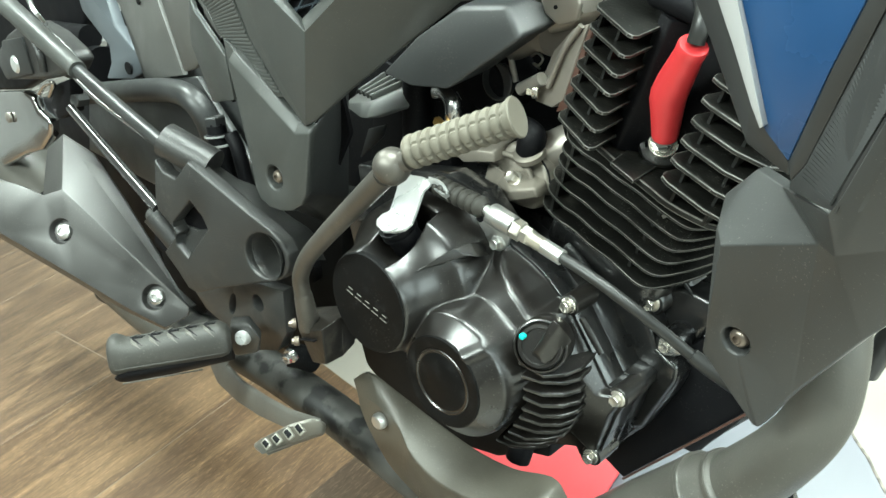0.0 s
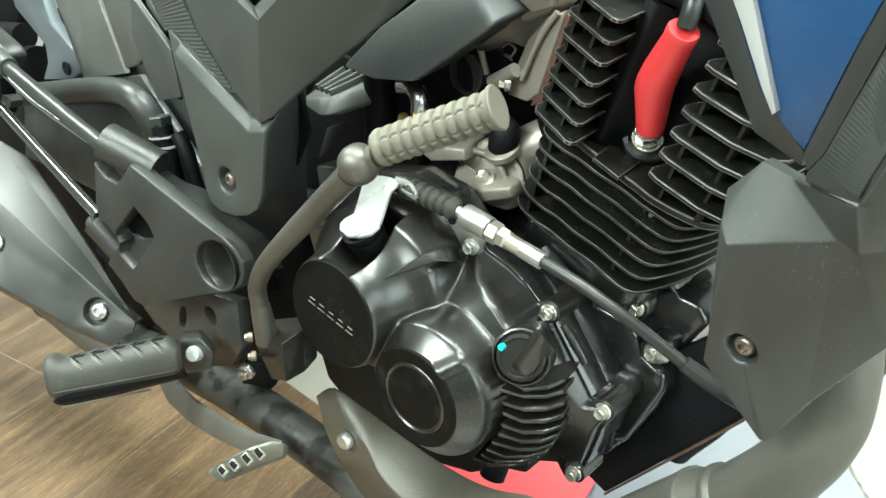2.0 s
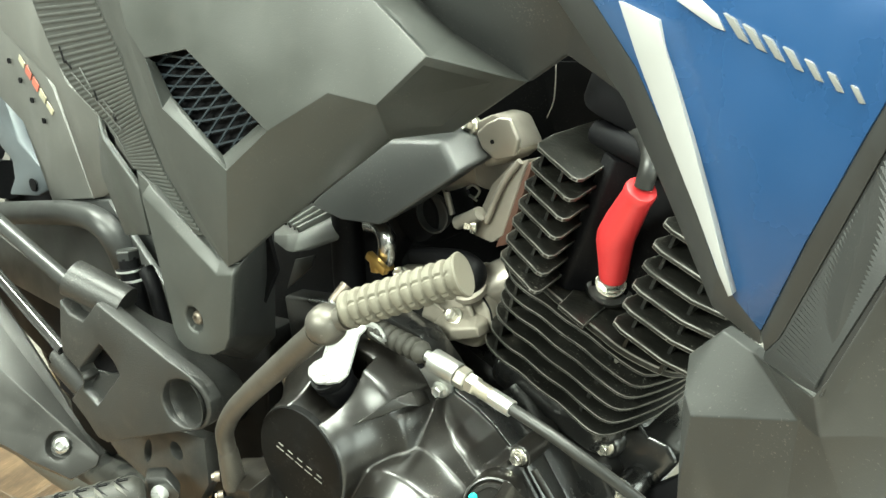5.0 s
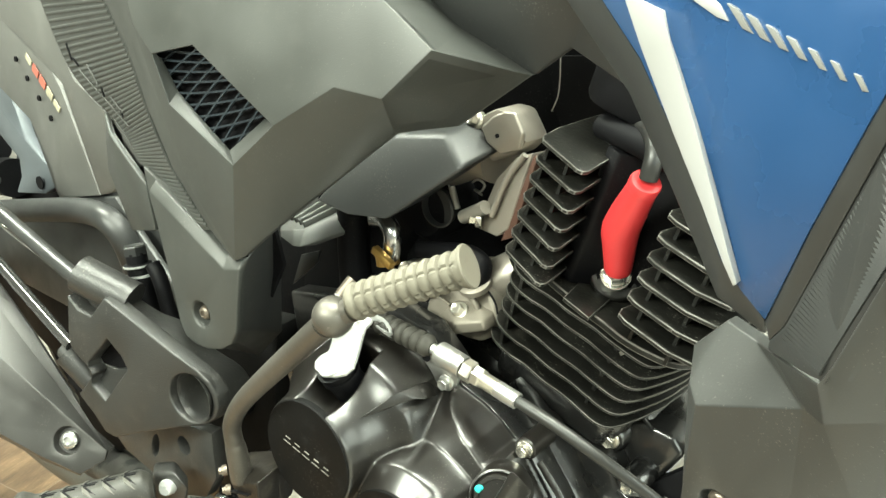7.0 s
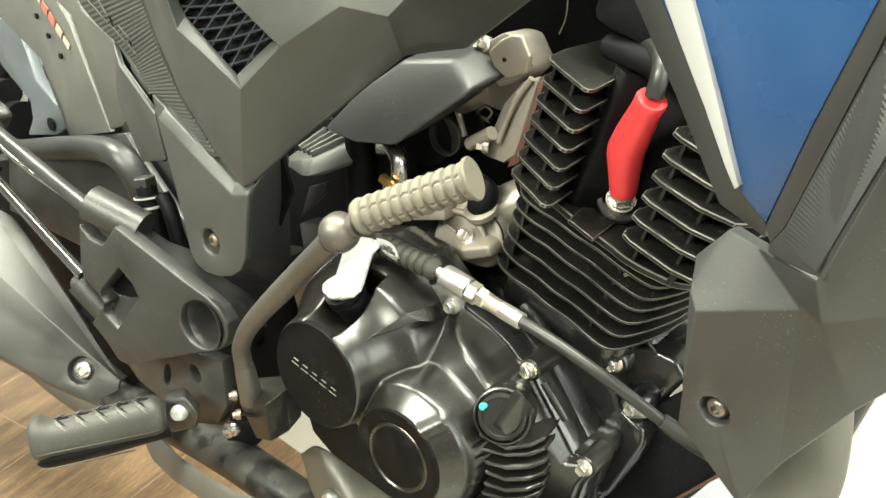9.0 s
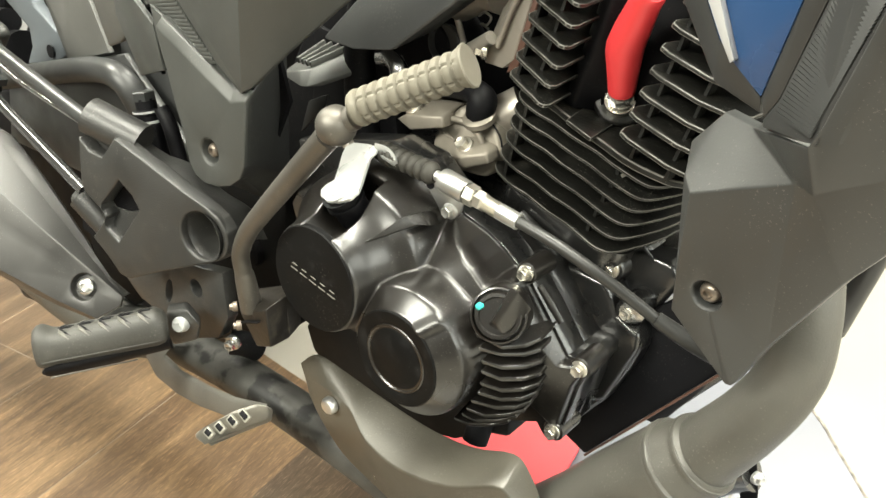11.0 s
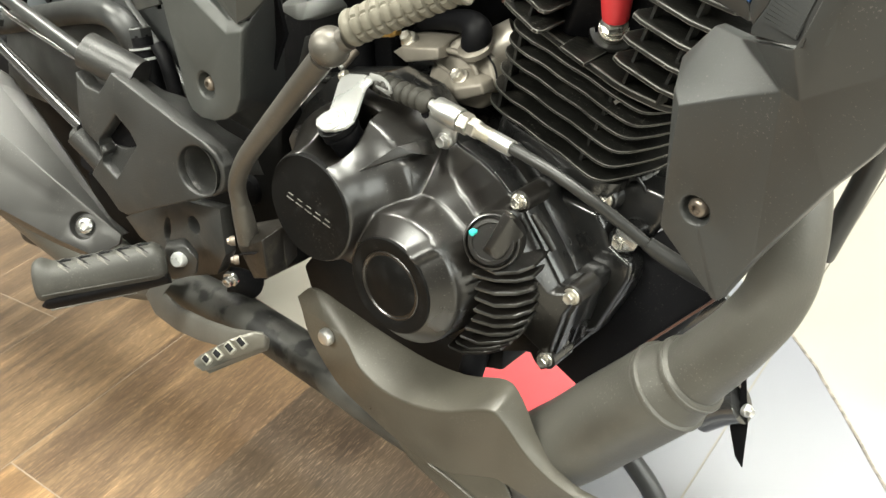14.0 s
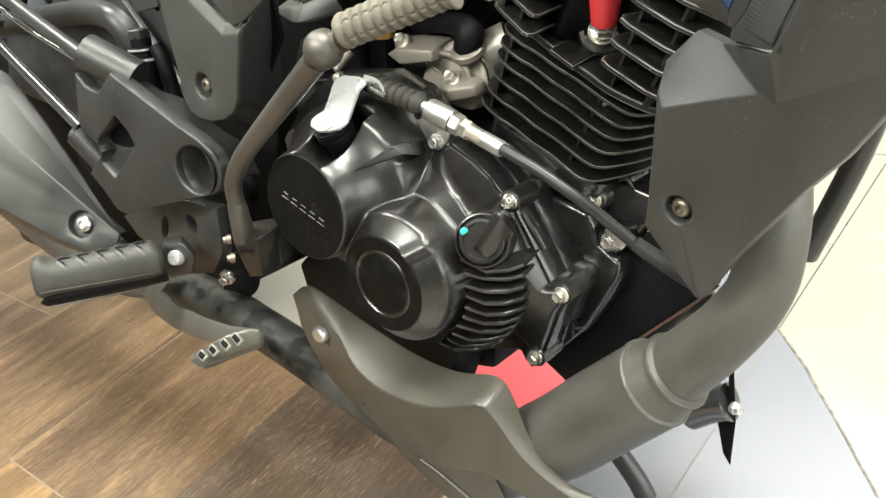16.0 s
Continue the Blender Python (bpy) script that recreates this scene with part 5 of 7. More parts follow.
part("side_seam", tube([p0.lerp(p1, f) + ps * (peg_size(f)[0] * 0.93) - pu * (0.0105 - 0.004 * f) for f in (0.06, 0.2, 0.4, 0.6, 0.8, 0.94)], 0.0010, n=8, steps=3), RUBBER, peg)
part("sole", tube([p0.lerp(p1, 0.04) - pu * 0.0225, p0.lerp(p1, 0.1) - pu * 0.0245, p0.lerp(p1, 0.5) - pu * 0.0215, p1 - pu * 0.016], [0.010, 0.0165, 0.0175, 0.015], n=20, steps=3, flat=0.40, up=(1, 0.2, 0)), DARK, peg)
part("sole_edge", tube([p0.lerp(p1, f) + ps * 0.0165 - pu * (0.0270 - 0.0065 * f) for f in (0.10, 0.4, 0.75)], 0.0009, n=8, steps=3), STEEL, peg)
part("clevis", shell([(-0.7778, 0.2620, 0.4456), (-0.7485, 0.2680, 0.4514), (-0.7366, 0.2720, 0.4334), (-0.7516, 0.2750, 0.4135), (-0.7782, 0.2620, 0.4072), (-0.7836, 0.2580, 0.4175)], [(0, 1, 2, 3, 4, 5)], push=(-0.03, 0.02, -0.004), bev=0.004, segments=3), HANGER, peg, "grey steel peg clevis")
part("peg_pin", lathe([(0.0080, -0.006), (0.0080, 0.001), (0.0070, 0.0026), (0.0, 0.0030)], (-0.7582, 0.2620, 0.4352), (0.35, -0.85, 0.3), 28), WHITEMETAL, peg)

# ---- footrest hanger ----
RING = (-0.7255, 0.5245)


def round_hole(c, r, n=28):
    return [(c[0] + r * math.cos(2 * math.pi * k / n), c[1] + r * math.sin(2 * math.pi * k / n)) for k in range(n)]


def slant(bm):
    """The hanger stands further out towards its rear end."""
    for v in bm.verts:
        v.co.y += (v.co.x - RING[0]) * 0.25
    return bm


hanger_outline = [(-0.8060, 0.6220), (-0.7683, 0.5939), (-0.7359, 0.5698), (-0.7123, 0.5544), (-0.7000, 0.5424), (-0.6942, 0.5288), (-0.6956, 0.5169), (-0.7015, 0.5059), (-0.7119, 0.4991), (-0.7561, 0.4902), (-0.7989, 0.4811), (-0.8341, 0.4721), (-0.8457, 0.4767), (-0.8565, 0.4969), (-0.8705, 0.5168), (-0.8432, 0.5413), (-0.8651, 0.5667), (-0.8660, 0.5776), (-0.8530, 0.6242), (-0.8440, 0.6093), (-0.8288, 0.6024)]
pocket = [(-0.8146, 0.5797), (-0.8018, 0.5628), (-0.7973, 0.5484), (-0.8360, 0.5127), (-0.8491, 0.5282), (-0.8483, 0.5529)]
hanger = part("footrest_hanger", slant(pierced(hanger_outline, [round_hole(RING, 0.0250), pocket], 0.288, 0.304, 0.0022, 3)), HANGER, bike, "dark cast footrest hanger with a round eye and a square pocket", sharp=50)
part("hanger_web", loft([
    [(-0.8060, 0.2691, 0.6220), (-0.7683, 0.2785, 0.5939), (-0.7359, 0.2866, 0.5698), (-0.7123, 0.2925, 0.5544), (-0.6986, 0.2959, 0.5414), (-0.6942, 0.2970, 0.5229)],
    [(-0.8165, 0.2782, 0.6210), (-0.7814, 0.2869, 0.5969), (-0.7484, 0.2952, 0.5783), (-0.7236, 0.3014, 0.5587), (-0.7024, 0.3067, 0.5428), (-0.6952, 0.3085, 0.5193)],
    [(-0.8293, 0.3041, 0.6154), (-0.7974, 0.3120, 0.5960), (-0.7637, 0.3205, 0.5841), (-0.7375, 0.3270, 0.5595), (-0.7071, 0.3346, 0.5401), (-0.6964, 0.3373, 0.5103)]], along=30, push=(-0.002, 0.006, -0.004), tight=0.25), HANGER, hanger, sharp=70)
part("eye", lathe([(0.0262, -0.0015), (0.0246, -0.0022), (0.0232, -0.006), (0.0226, -0.012), (0.0218, -0.032), (0.0, -0.032)], (RING[0], 0.2885, RING[1]), n=48, start=False), HANGER, hanger, "deep round eye")
# olive floor of the eye; the light falling in is painted as paler colour
part("eye_floor", lathe([(0.0216, 0.0), (0.0216, 0.0007), (0.0, 0.0007)], (RING[0], 0.318, RING[1]), n=40), EYE_FLOOR, hanger, "olive eye floor, coloured lighter as lit")
part("socket", tube([(-0.8495, 0.2725, 0.6416), (-0.8040, 0.2960, 0.6100)], [0.0190, 0.0190], n=32, steps=1), HANGER, hanger)
part("socket", tube([(-0.8870, 0.2590, 0.5575), (-0.8640, 0.2700, 0.5215)], [0.0142, 0.0142], n=24, steps=1), HANGER, hanger)
# black sheet standing in for the shade inside the pocket
part("pocket_shade", shell([(-0.8914, 0.2665, 0.5690), (-0.8318, 0.2811, 0.5895), (-0.8050, 0.2878, 0.5396), (-0.8634, 0.2714, 0.4922), (-0.9080, 0.2606, 0.5194)], [(0, 1, 2, 3, 4)], push=(0, 0.006, 0), bev=0.0), DARK, hanger, "dark sheet that paints the shade in the pocket")
part("pocket_floor", shell([(-0.8779, 0.2668, 0.5509), (-0.8319, 0.2782, 0.5406), (-0.8041, 0.2821, 0.5443), (-0.8481, 0.2644, 0.4964), (-0.8756, 0.2577, 0.5241), (-0.8913, 0.2569, 0.5365)], [(0, 1, 2, 3, 4), (0, 4, 5)], push=(0, 0.006, 0), bev=0.0012), HANGER, hanger)
lower = part("lower_bracket", pierced([(-0.9315, 0.4403), (-0.8255, 0.4784), (-0.7326, 0.4780), (-0.7409, 0.4265), (-0.7658, 0.3990), (-0.8184, 0.3867), (-0.9103, 0.4185)], [round_hole((-0.7875, 0.4522), 0.0105), [(-0.8440 + 0.007 * math.cos(0.26 * k) + 0.012 * math.sin(0.26 * k) * 0.6, 0.4390 + 0.015 * math.sin(0.26 * k)) for k in range(24)]], 0.306, 0.320, 0.002), HANGER, hanger)
flange_bolt("hanger_bolt", (-0.7513, 0.3120, 0.3938), hanger, 0.0088, axis=(0.2, -0.9, -0.2), mat=ZINC)
part("bracket_leg", tube([(-0.7757, 0.3250, 0.3836), (-0.7679, 0.3350, 0.3789), (-0.7659, 0.3500, 0.3661)], 0.014, n=18, steps=3), DARK, hanger)

# ---- brake pedal ----
pedal = part("brake_pedal", shell([(-0.9029, 0.3000, 0.3590), (-0.9170, 0.2960, 0.3465), (-0.8830, 0.2850, 0.3328), (-0.8110, 0.2680, 0.3377), (-0.7356, 0.2500, 0.3530), (-0.6594, 0.2320, 0.3740), (-0.5925, 0.2200, 0.3986), (-0.5755, 0.2200, 0.4147), (-0.6494, 0.2360, 0.3927), (-0.7224, 0.2540, 0.3765), (-0.8004, 0.2720, 0.3648), (-0.8579, 0.2880, 0.3626), (-0.8495, 0.3000, 0.3771)],
    [(0, 1, 2, 11, 12), (2, 3, 10, 11), (3, 4, 9, 10), (4, 5, 8, 9), (5, 6, 7, 8)], push=(-0.003, 0.006, 0.001), bev=0.002, angle=14), BARREL, bike, "olive-grey pressed brake pedal with a cast slotted toe pad", sharp=60)
pad = part("toe_pad", shell([(-0.6204, 0.1760, 0.4006), (-0.6057, 0.1760, 0.4101), (-0.5914, 0.2000, 0.4185), (-0.5787, 0.2150, 0.4211), (-0.5721, 0.2220, 0.4162), (-0.5780, 0.2220, 0.4020), (-0.5999, 0.2000, 0.3942), (-0.6088, 0.1780, 0.3945), (-0.6176, 0.1750, 0.3952)], [tuple(range(9))], push=(-0.012, 0.012, -0.012), bev=0.003, segments=3), TOE, pedal, "grey cast toe pad")
for f in (0.0, 0.315, 0.667, 1.0):
    part("slot_rim", bar(V((-0.6009, 0.1768, 0.4105)).lerp(V((-0.5821, 0.2008, 0.4210)), f), V((-0.5932, 0.1768, 0.4050)).lerp(V((-0.5736, 0.2008, 0.4135)), f), 0.0070, 0.004, (0.3, -0.8, 0.5), bev=0.0012), TOE2, pedal)
    part("pad_slot", bar(V((-0.5997, 0.1769, 0.4097)).lerp(V((-0.5809, 0.2009, 0.4202)), f), V((-0.5943, 0.1769, 0.4068)).lerp(V((-0.5747, 0.2009, 0.4153)), f), 0.0046, 0.0048, (0.3, -0.8, 0.5), bev=0.0004), DARK, pedal)

# ---- front shroud below the tank ----
shroud = part("lower_shroud", shell([
    (-0.2425, 0.3250, 0.6347), (-0.2212, 0.3235, 0.6533), (-0.1997, 0.3095, 0.6489), (-0.1858, 0.2920, 0.6504), (-0.1546, 0.2580, 0.6535), (-0.1480, 0.2560, 0.6635),
    (-0.2363, 0.3020, 0.6224), (-0.2271, 0.2890, 0.6155), (-0.1685, 0.2830, 0.6278), (-0.1570, 0.2760, 0.6247),
    (-0.2427, 0.3000, 0.5582), (-0.2483, 0.3040, 0.5345), (-0.2156, 0.3060, 0.4899), (-0.2105, 0.3030, 0.4912), (-0.1870, 0.2970, 0.5243), (-0.1434, 0.2830, 0.5773), (-0.1223, 0.2750, 0.5994),
    (-0.0898, 0.2380, 0.7792), (-0.0825, 0.2520, 0.6533), (-0.1902, 0.2900, 0.6895)],
    [(0, 1, 2, 8, 7, 6), (2, 3, 8), (3, 4, 9, 8), (4, 5, 17, 18, 9), (6, 7, 10), (7, 8, 14, 13, 12, 11, 10), (8, 9, 15, 14), (9, 18, 16, 15)],
    push=(0.002, 0.010, 0), bev=0.0028, angle=6, segments=3, holes=((5, (-0.2228, 0.2987, 0.5501), 0.0098),)), SHROUD, bike, "charcoal plastic lower tank shroud with folded facets")
screw_dish((-0.2228, 0.2987, 0.5501), (-0.118, -0.985, -0.130), 0.0098, 0.0085, 0.0064, SHROUD, SCREW, shroud)

# ---- blue tank shroud ----
bluev = [(-0.2844, 0.3180, 0.8386), (-0.2576, 0.3110, 0.8012), (-0.2313, 0.3020, 0.7486), (-0.2113, 0.2940, 0.6976), (-0.1879, 0.2880, 0.6700), (-0.1611, 0.2720, 0.7218), (-0.1325, 0.2580, 0.7732), (-0.1112, 0.2520, 0.8104),
         (-0.2336, 0.2960, 0.8068), (-0.2332, 0.3050, 0.8655), (-0.1153, 0.2700, 0.8547), (-0.3216, 0.3350, 0.8888), (-0.2011, 0.2905, 0.6846)]
blue = part("tank_shroud", shell(bluev, [(0, 1, 2, 8, 9, 11), (2, 3, 12, 8), (8, 12, 4, 5, 6, 7, 10, 9), (3, 4, 12)], push=(0.002, 0.006, 0), bev=0.0015, angle=4), BLUE, bike, "metallic blue tank shroud with white stripes")
part("stripe", shell([(-0.2621, 0.3049, 0.8361), (-0.2520, 0.3016, 0.8070), (-0.2348, 0.2959, 0.7646), (-0.2196, 0.2909, 0.7294), (-0.2079, 0.2871, 0.6993), (-0.2022, 0.2852, 0.6874), (-0.2366, 0.2956, 0.8246), (-0.2328, 0.2944, 0.8093), (-0.2279, 0.2929, 0.7938), (-0.2197, 0.2904, 0.7654), (-0.2106, 0.2876, 0.7306), (-0.2043, 0.2857, 0.7050), (-0.1998, 0.2843, 0.6891)], [(0, 6, 7, 1), (1, 7, 8), (1, 8, 9, 2), (2, 9, 10, 3), (3, 10, 11, 4), (4, 11, 12, 5)], push=(0, 0.009, 0), bev=0.0003), WHITE, blue, "white stripe")
part("stripe", shell([(-0.2288, 0.2965, 0.8345), (-0.2141, 0.2950, 0.8318), (-0.2053, 0.2915, 0.8244), (-0.2007, 0.2892, 0.8164), (-0.2072, 0.2915, 0.8189)], [(0, 1, 2, 3, 4)], push=(0, 0.005, 0), bev=0.0002), WHITE, blue)
first = [V((-0.1999, 0.2864, 0.8242)), V((-0.1947, 0.2849, 0.8212)), V((-0.1882, 0.2839, 0.8107)), V((-0.1933, 0.2854, 0.8133))]
last = [V((-0.1396, 0.2614, 0.7915)), V((-0.1370, 0.2609, 0.7903)), V((-0.1341, 0.2609, 0.7843)), V((-0.1365, 0.2614, 0.7848))]
for k in range(7):
    quad = [p.lerp(q, k / 6) for p, q in zip(first, last)]
    mid = sum(quad, V(0, 0, 0)) / 4
    part("dash", shell([mid.lerp(p, 1.1) for p in quad], [(0, 1, 2, 3)], push=(0, 0.005, 0), bev=0.0002), SILVERINK, blue)
part("border", shell([(-0.3230, 0.3450, 0.8416), (-0.2866, 0.3220, 0.8387), (-0.2589, 0.3135, 0.8010), (-0.2324, 0.3045, 0.7481), (-0.2123, 0.2965, 0.6967), (-0.1886, 0.2900, 0.6692), (-0.1902, 0.2940, 0.6599), (-0.2186, 0.3040, 0.6735), (-0.2464, 0.3160, 0.7300), (-0.2743, 0.3280, 0.7817), (-0.3680, 0.3700, 0.8974), (-0.3235, 0.3380, 0.8892)], [(0, 1, 2, 9), (2, 3, 8, 9), (3, 4, 7, 8), (4, 5, 6, 7), (0, 10, 11, 1)], push=(0.001, 0.006, 0), bev=0.0012, angle=5), BLACKTRIM, blue, "black border trim")
part("side_trim", shell([(-0.1883, 0.2890, 0.6687), (-0.1612, 0.2725, 0.7211), (-0.1326, 0.2585, 0.7726), (-0.1113, 0.2525, 0.8099), (-0.1111, 0.2530, 0.7938), (-0.1283, 0.2580, 0.7606), (-0.1770, 0.2840, 0.6691), (-0.1859, 0.2870, 0.6592)], [(0, 1, 6, 7), (1, 2, 5, 6), (2, 3, 4, 5)], push=(0, 0.006, 0), bev=0.0012, angle=5), BLACKTRIM, blue, "black side trim")
part("lower_facet", shell([(-0.1878, 0.2915, 0.6526), (-0.1534, 0.2570, 0.6536), (-0.1537, 0.2665, 0.6595)], [(0, 1, 2)], push=(0, 0.006, 0), bev=0.0008), PLASTIC, shroud)
carb_v = [(-0.1859, 0.2870, 0.6592), (-0.1767, 0.2830, 0.6695), (-0.1287, 0.2600, 0.7602), (-0.1112, 0.2540, 0.7937), (-0.1022, 0.2500, 0.7537), (-0.1511, 0.2575, 0.6539), (-0.1862, 0.2860, 0.6550)]
carbon = part("ribbed_panel", shell(carb_v, [(0, 1, 2, 5, 6), (2, 3, 4, 5)], push=(0, 0.006, 0), bev=0.001, angle=5), PLASTIC2, bike, "charcoal ribbed carbon-look panel")
bm = bmesh.new()
for k in range(60):
    f = (k + 0.5) / 60
    p = V((-0.1792, 0.2835, 0.6625)).lerp(V((-0.1109, 0.2525, 0.7917)), f)
    q = V((-0.1527, 0.2575, 0.6580)).lerp(V((-0.1020, 0.2485, 0.7561)), f)
    bar(p.lerp(q, 0.04), q.lerp(p, 0.04), 0.0020, 0.0012, bm=bm)
part("ribs", bm, PLASTIC2, carbon)["kind"] = "stuff"

# ---- vent panel on the side of the tank ----
vv = [(-0.6929, 0.2997, 0.8388), (-0.6452, 0.3071, 0.8413), (-0.5570, 0.3023, 0.7746), (-0.6088, 0.2980, 0.7453), (-0.6865, 0.3025, 0.7966),
      (-0.7308, 0.3099, 0.8985), (-0.4733, 0.3380, 0.8664), (-0.4182, 0.3329, 0.8167), (-0.4577, 0.3198, 0.7877), (-0.4999, 0.3166, 0.7986), (-0.6411, 0.3060, 0.6606),
      (-0.7175, 0.3030, 0.8651), (-0.6959, 0.3105, 0.7279), (-0.6313, 0.3113, 0.6648), (-0.5999, 0.3245, 0.6878), (-0.4966, 0.3710, 0.7559), (-0.4768, 0.3850, 0.7562), (-0.4565, 0.3980, 0.7559), (-0.3855, 0.3980, 0.7904), (-0.3862, 0.3820, 0.7943),
      (-0.6477, 0.3334, 0.9438), (-0.4472, 0.3531, 0.9104)]
vent = part("vent_panel", shell(vv, [(5, 6, 9, 1), (5, 1, 0, 11), (6, 7, 8, 9), (1, 9, 2), (20, 21, 6, 5), (11, 0, 4), (11, 4, 12), (12, 4, 3, 10), (3, 2, 9, 8, 15, 14, 13, 10), (8, 7, 19, 18, 17, 16, 15)], push=(0, 0.005, 0), bev=0.0035, angle=5, segments=4), PLASTIC, bike, "charcoal plastic side panel with a mesh vent")
fv = [V(p) for p in vv]
fr = [V(p) for p in ((-0.8209, 0.3360, 0.9184), (-0.7704, 0.3260, 0.8433), (-0.7493, 0.3200, 0.7923), (-0.7227, 0.3160, 0.7390), (-0.6782, 0.3110, 0.6869), (-0.6449, 0.3075, 0.6598))]
fe = [fv[5], fv[11], fv[11].lerp(fv[12], 0.4), fv[11].lerp(fv[12], 0.75), fv[12], fv[10]]
part("facet", shell([p + V(0, 0.0006, 0) for p in fr + fe], [(k, k + 6, k + 7) for k in range(5)] + [(k, k + 7, k + 1) for k in range(5)], push=(0, 0.005, 0), bev=0.0), PLASTIC, vent, sharp=60)
part("vent_wall", shell([V(vv[0]) + V(0, 0.001, 0), V(vv[4]) + V(0, 0.001, 0), V(vv[3]) + V(0, 0.001, 0), V(vv[2]) + V(0, 0.001, 0), (-0.6988, 0.3110, 0.8339), (-0.6839, 0.3110, 0.8048), (-0.6574, 0.3110, 0.7803), (-0.6285, 0.3110, 0.7542), (-0.5790, 0.3130, 0.7785)], [(0, 1, 5, 4), (1, 2, 7, 6, 5), (2, 3, 8, 7)], push=(0, 0.002, 0), bev=0.0006), PLASTIC, vent)
part("shoulder", shell([(-0.4733, 0.3390, 0.8664), (-0.4182, 0.3339, 0.8167), (-0.3866, 0.3825, 0.7942), (-0.3846, 0.3980, 0.7899), (-0.4395, 0.3900, 0.8288), (-0.4787, 0.3920, 0.8649), (-0.4472, 0.3541, 0.9104), (-0.4635, 0.4300, 0.9147)], [(0, 1, 4, 5), (1, 2, 3, 4), (6, 0, 5, 7)], push=(0, 0.006, 0), bev=0.003, angle=6), PLASTIC, vent)
part("tank_recess", shell([(-0.4727, 0.3850, 0.8645), (-0.4411, 0.3920, 0.8287), (-0.3859, 0.4020, 0.7895), (-0.3429, 0.3850, 0.8068), (-0.2939, 0.3700, 0.7784), (-0.3082, 0.3600, 0.8457), (-0.4327, 0.3900, 0.9087), (-0.3370, 0.3600, 0.8919)], [(0, 1, 2, 3), (0, 3, 5), (3, 4, 5), (6, 0, 5, 7)], push=(0, 0.006, 0), bev=0.002, angle=6), PLASTIC2, vent)
part("vent_backing", shell([(-0.7332, 0.3180, 0.8462), (-0.6536, 0.3180, 0.8468), (-0.5663, 0.3200, 0.7710), (-0.6343, 0.3180, 0.7348), (-0.7256, 0.3180, 0.7943)], [(0, 1, 2, 3, 4)], push=(0, 0.003, 0), bev=0), DARK, vent, "black vent backing")
bm = bmesh.new()
m0, m1, m2, m3 = V((-0.7177, 0.3130, 0.8426)), V((-0.6516, 0.3130, 0.8431)), V((-0.5679, 0.3150, 0.7731)), V((-0.6322, 0.3130, 0.7430))


def on_mesh(u, v):
    return m0.lerp(m1, u).lerp(m3.lerp(m2, u), v)


for k in range(-3, 12):
    for lean in (1, -1):
        pts = [on_mesh(i / 4, (k + 0.5 + lean * (i - 2) * 0.42) / 9.5 + 0.0) for i in range(5) if -0.02 < (k + 0.5 + lean * (i - 2) * 0.42) / 9.5 < 1.02]
        for p, q in zip(pts, pts[1:]):
            bar(p, q, 0.0016, 0.002, bm=bm)
part("grille", bm, GRILLE, vent, "blue-black diamond mesh grille")

# ---- ribbed strip and side covers ----
sv = [(-0.9690, 0.3520, 0.9369), (-0.8209, 0.3360, 0.9184), (-0.7704, 0.3260, 0.8433), (-0.7493, 0.3200, 0.7923), (-0.7227, 0.3160, 0.7390), (-0.6782, 0.3110, 0.6869), (-0.6979, 0.3130, 0.6889), (-0.7865, 0.3260, 0.7391), (-0.8219, 0.3320, 0.7765), (-0.9110, 0.3420, 0.8350)]
left = [V(sv[j]) for j in (0, 9, 8, 7, 6)]
right = [V(sv[j]) for j in (1, 2, 3, 4, 5)]
strip = part("ribbed_strip", loft([left, right], along=48, push=(0, 0.005, 0)), PLASTIC, bike, "charcoal ribbed plastic strip with an outlined mark")
bm = bmesh.new()
lf, rf = spline(left, 28), spline(right, 28)
for k in range(1, len(lf), 2):
    tube([lf[k].lerp(rf[k], 0.02), lf[k].lerp(rf[k], 0.5) + V(0, -0.0004, 0), lf[k].lerp(rf[k], 0.98)], 0.0019, n=8, steps=1, bm=bm, flat=0.42, up=(rf[k] - lf[k]).cross(V(0, 1, 0)))
part("ribs", bm, PLASTIC, strip)["kind"] = "stuff"
for p, q, z0, z1 in (((-0.8824, 0.3365, 0.8349), (-0.8441, 0.3315, 0.8092), (-0.9056, 0.3420, 0.8618), (-0.8982, 0.3400, 0.8446)), ((-0.8589, 0.3330, 0.8383), (-0.8409, 0.3300, 0.8179), (-0.8903, 0.3375, 0.8465), (-0.8809, 0.3365, 0.8382)), ((-0.8380, 0.3305, 0.8068), (-0.7929, 0.3245, 0.7771), (-0.8356, 0.3300, 0.8155), (-0.8334, 0.3300, 0.8056)), ((-0.8188, 0.3275, 0.8054), (-0.7986, 0.3250, 0.7900), (-0.8010, 0.3252, 0.7922), (-0.7993, 0.3250, 0.7858))):
    part("mark_line", bar(V(p) + V(0, -0.001, 0), V(q) + V(0, -0.001, 0), 0.0011, 0.0012), RECT, strip, "pale outline of a plain mark")
    part("mark_line", bar(V(z0) + V(0, -0.001, 0), V(z1) + V(0, -0.001, 0), 0.0016, 0.0012), DARK, strip)
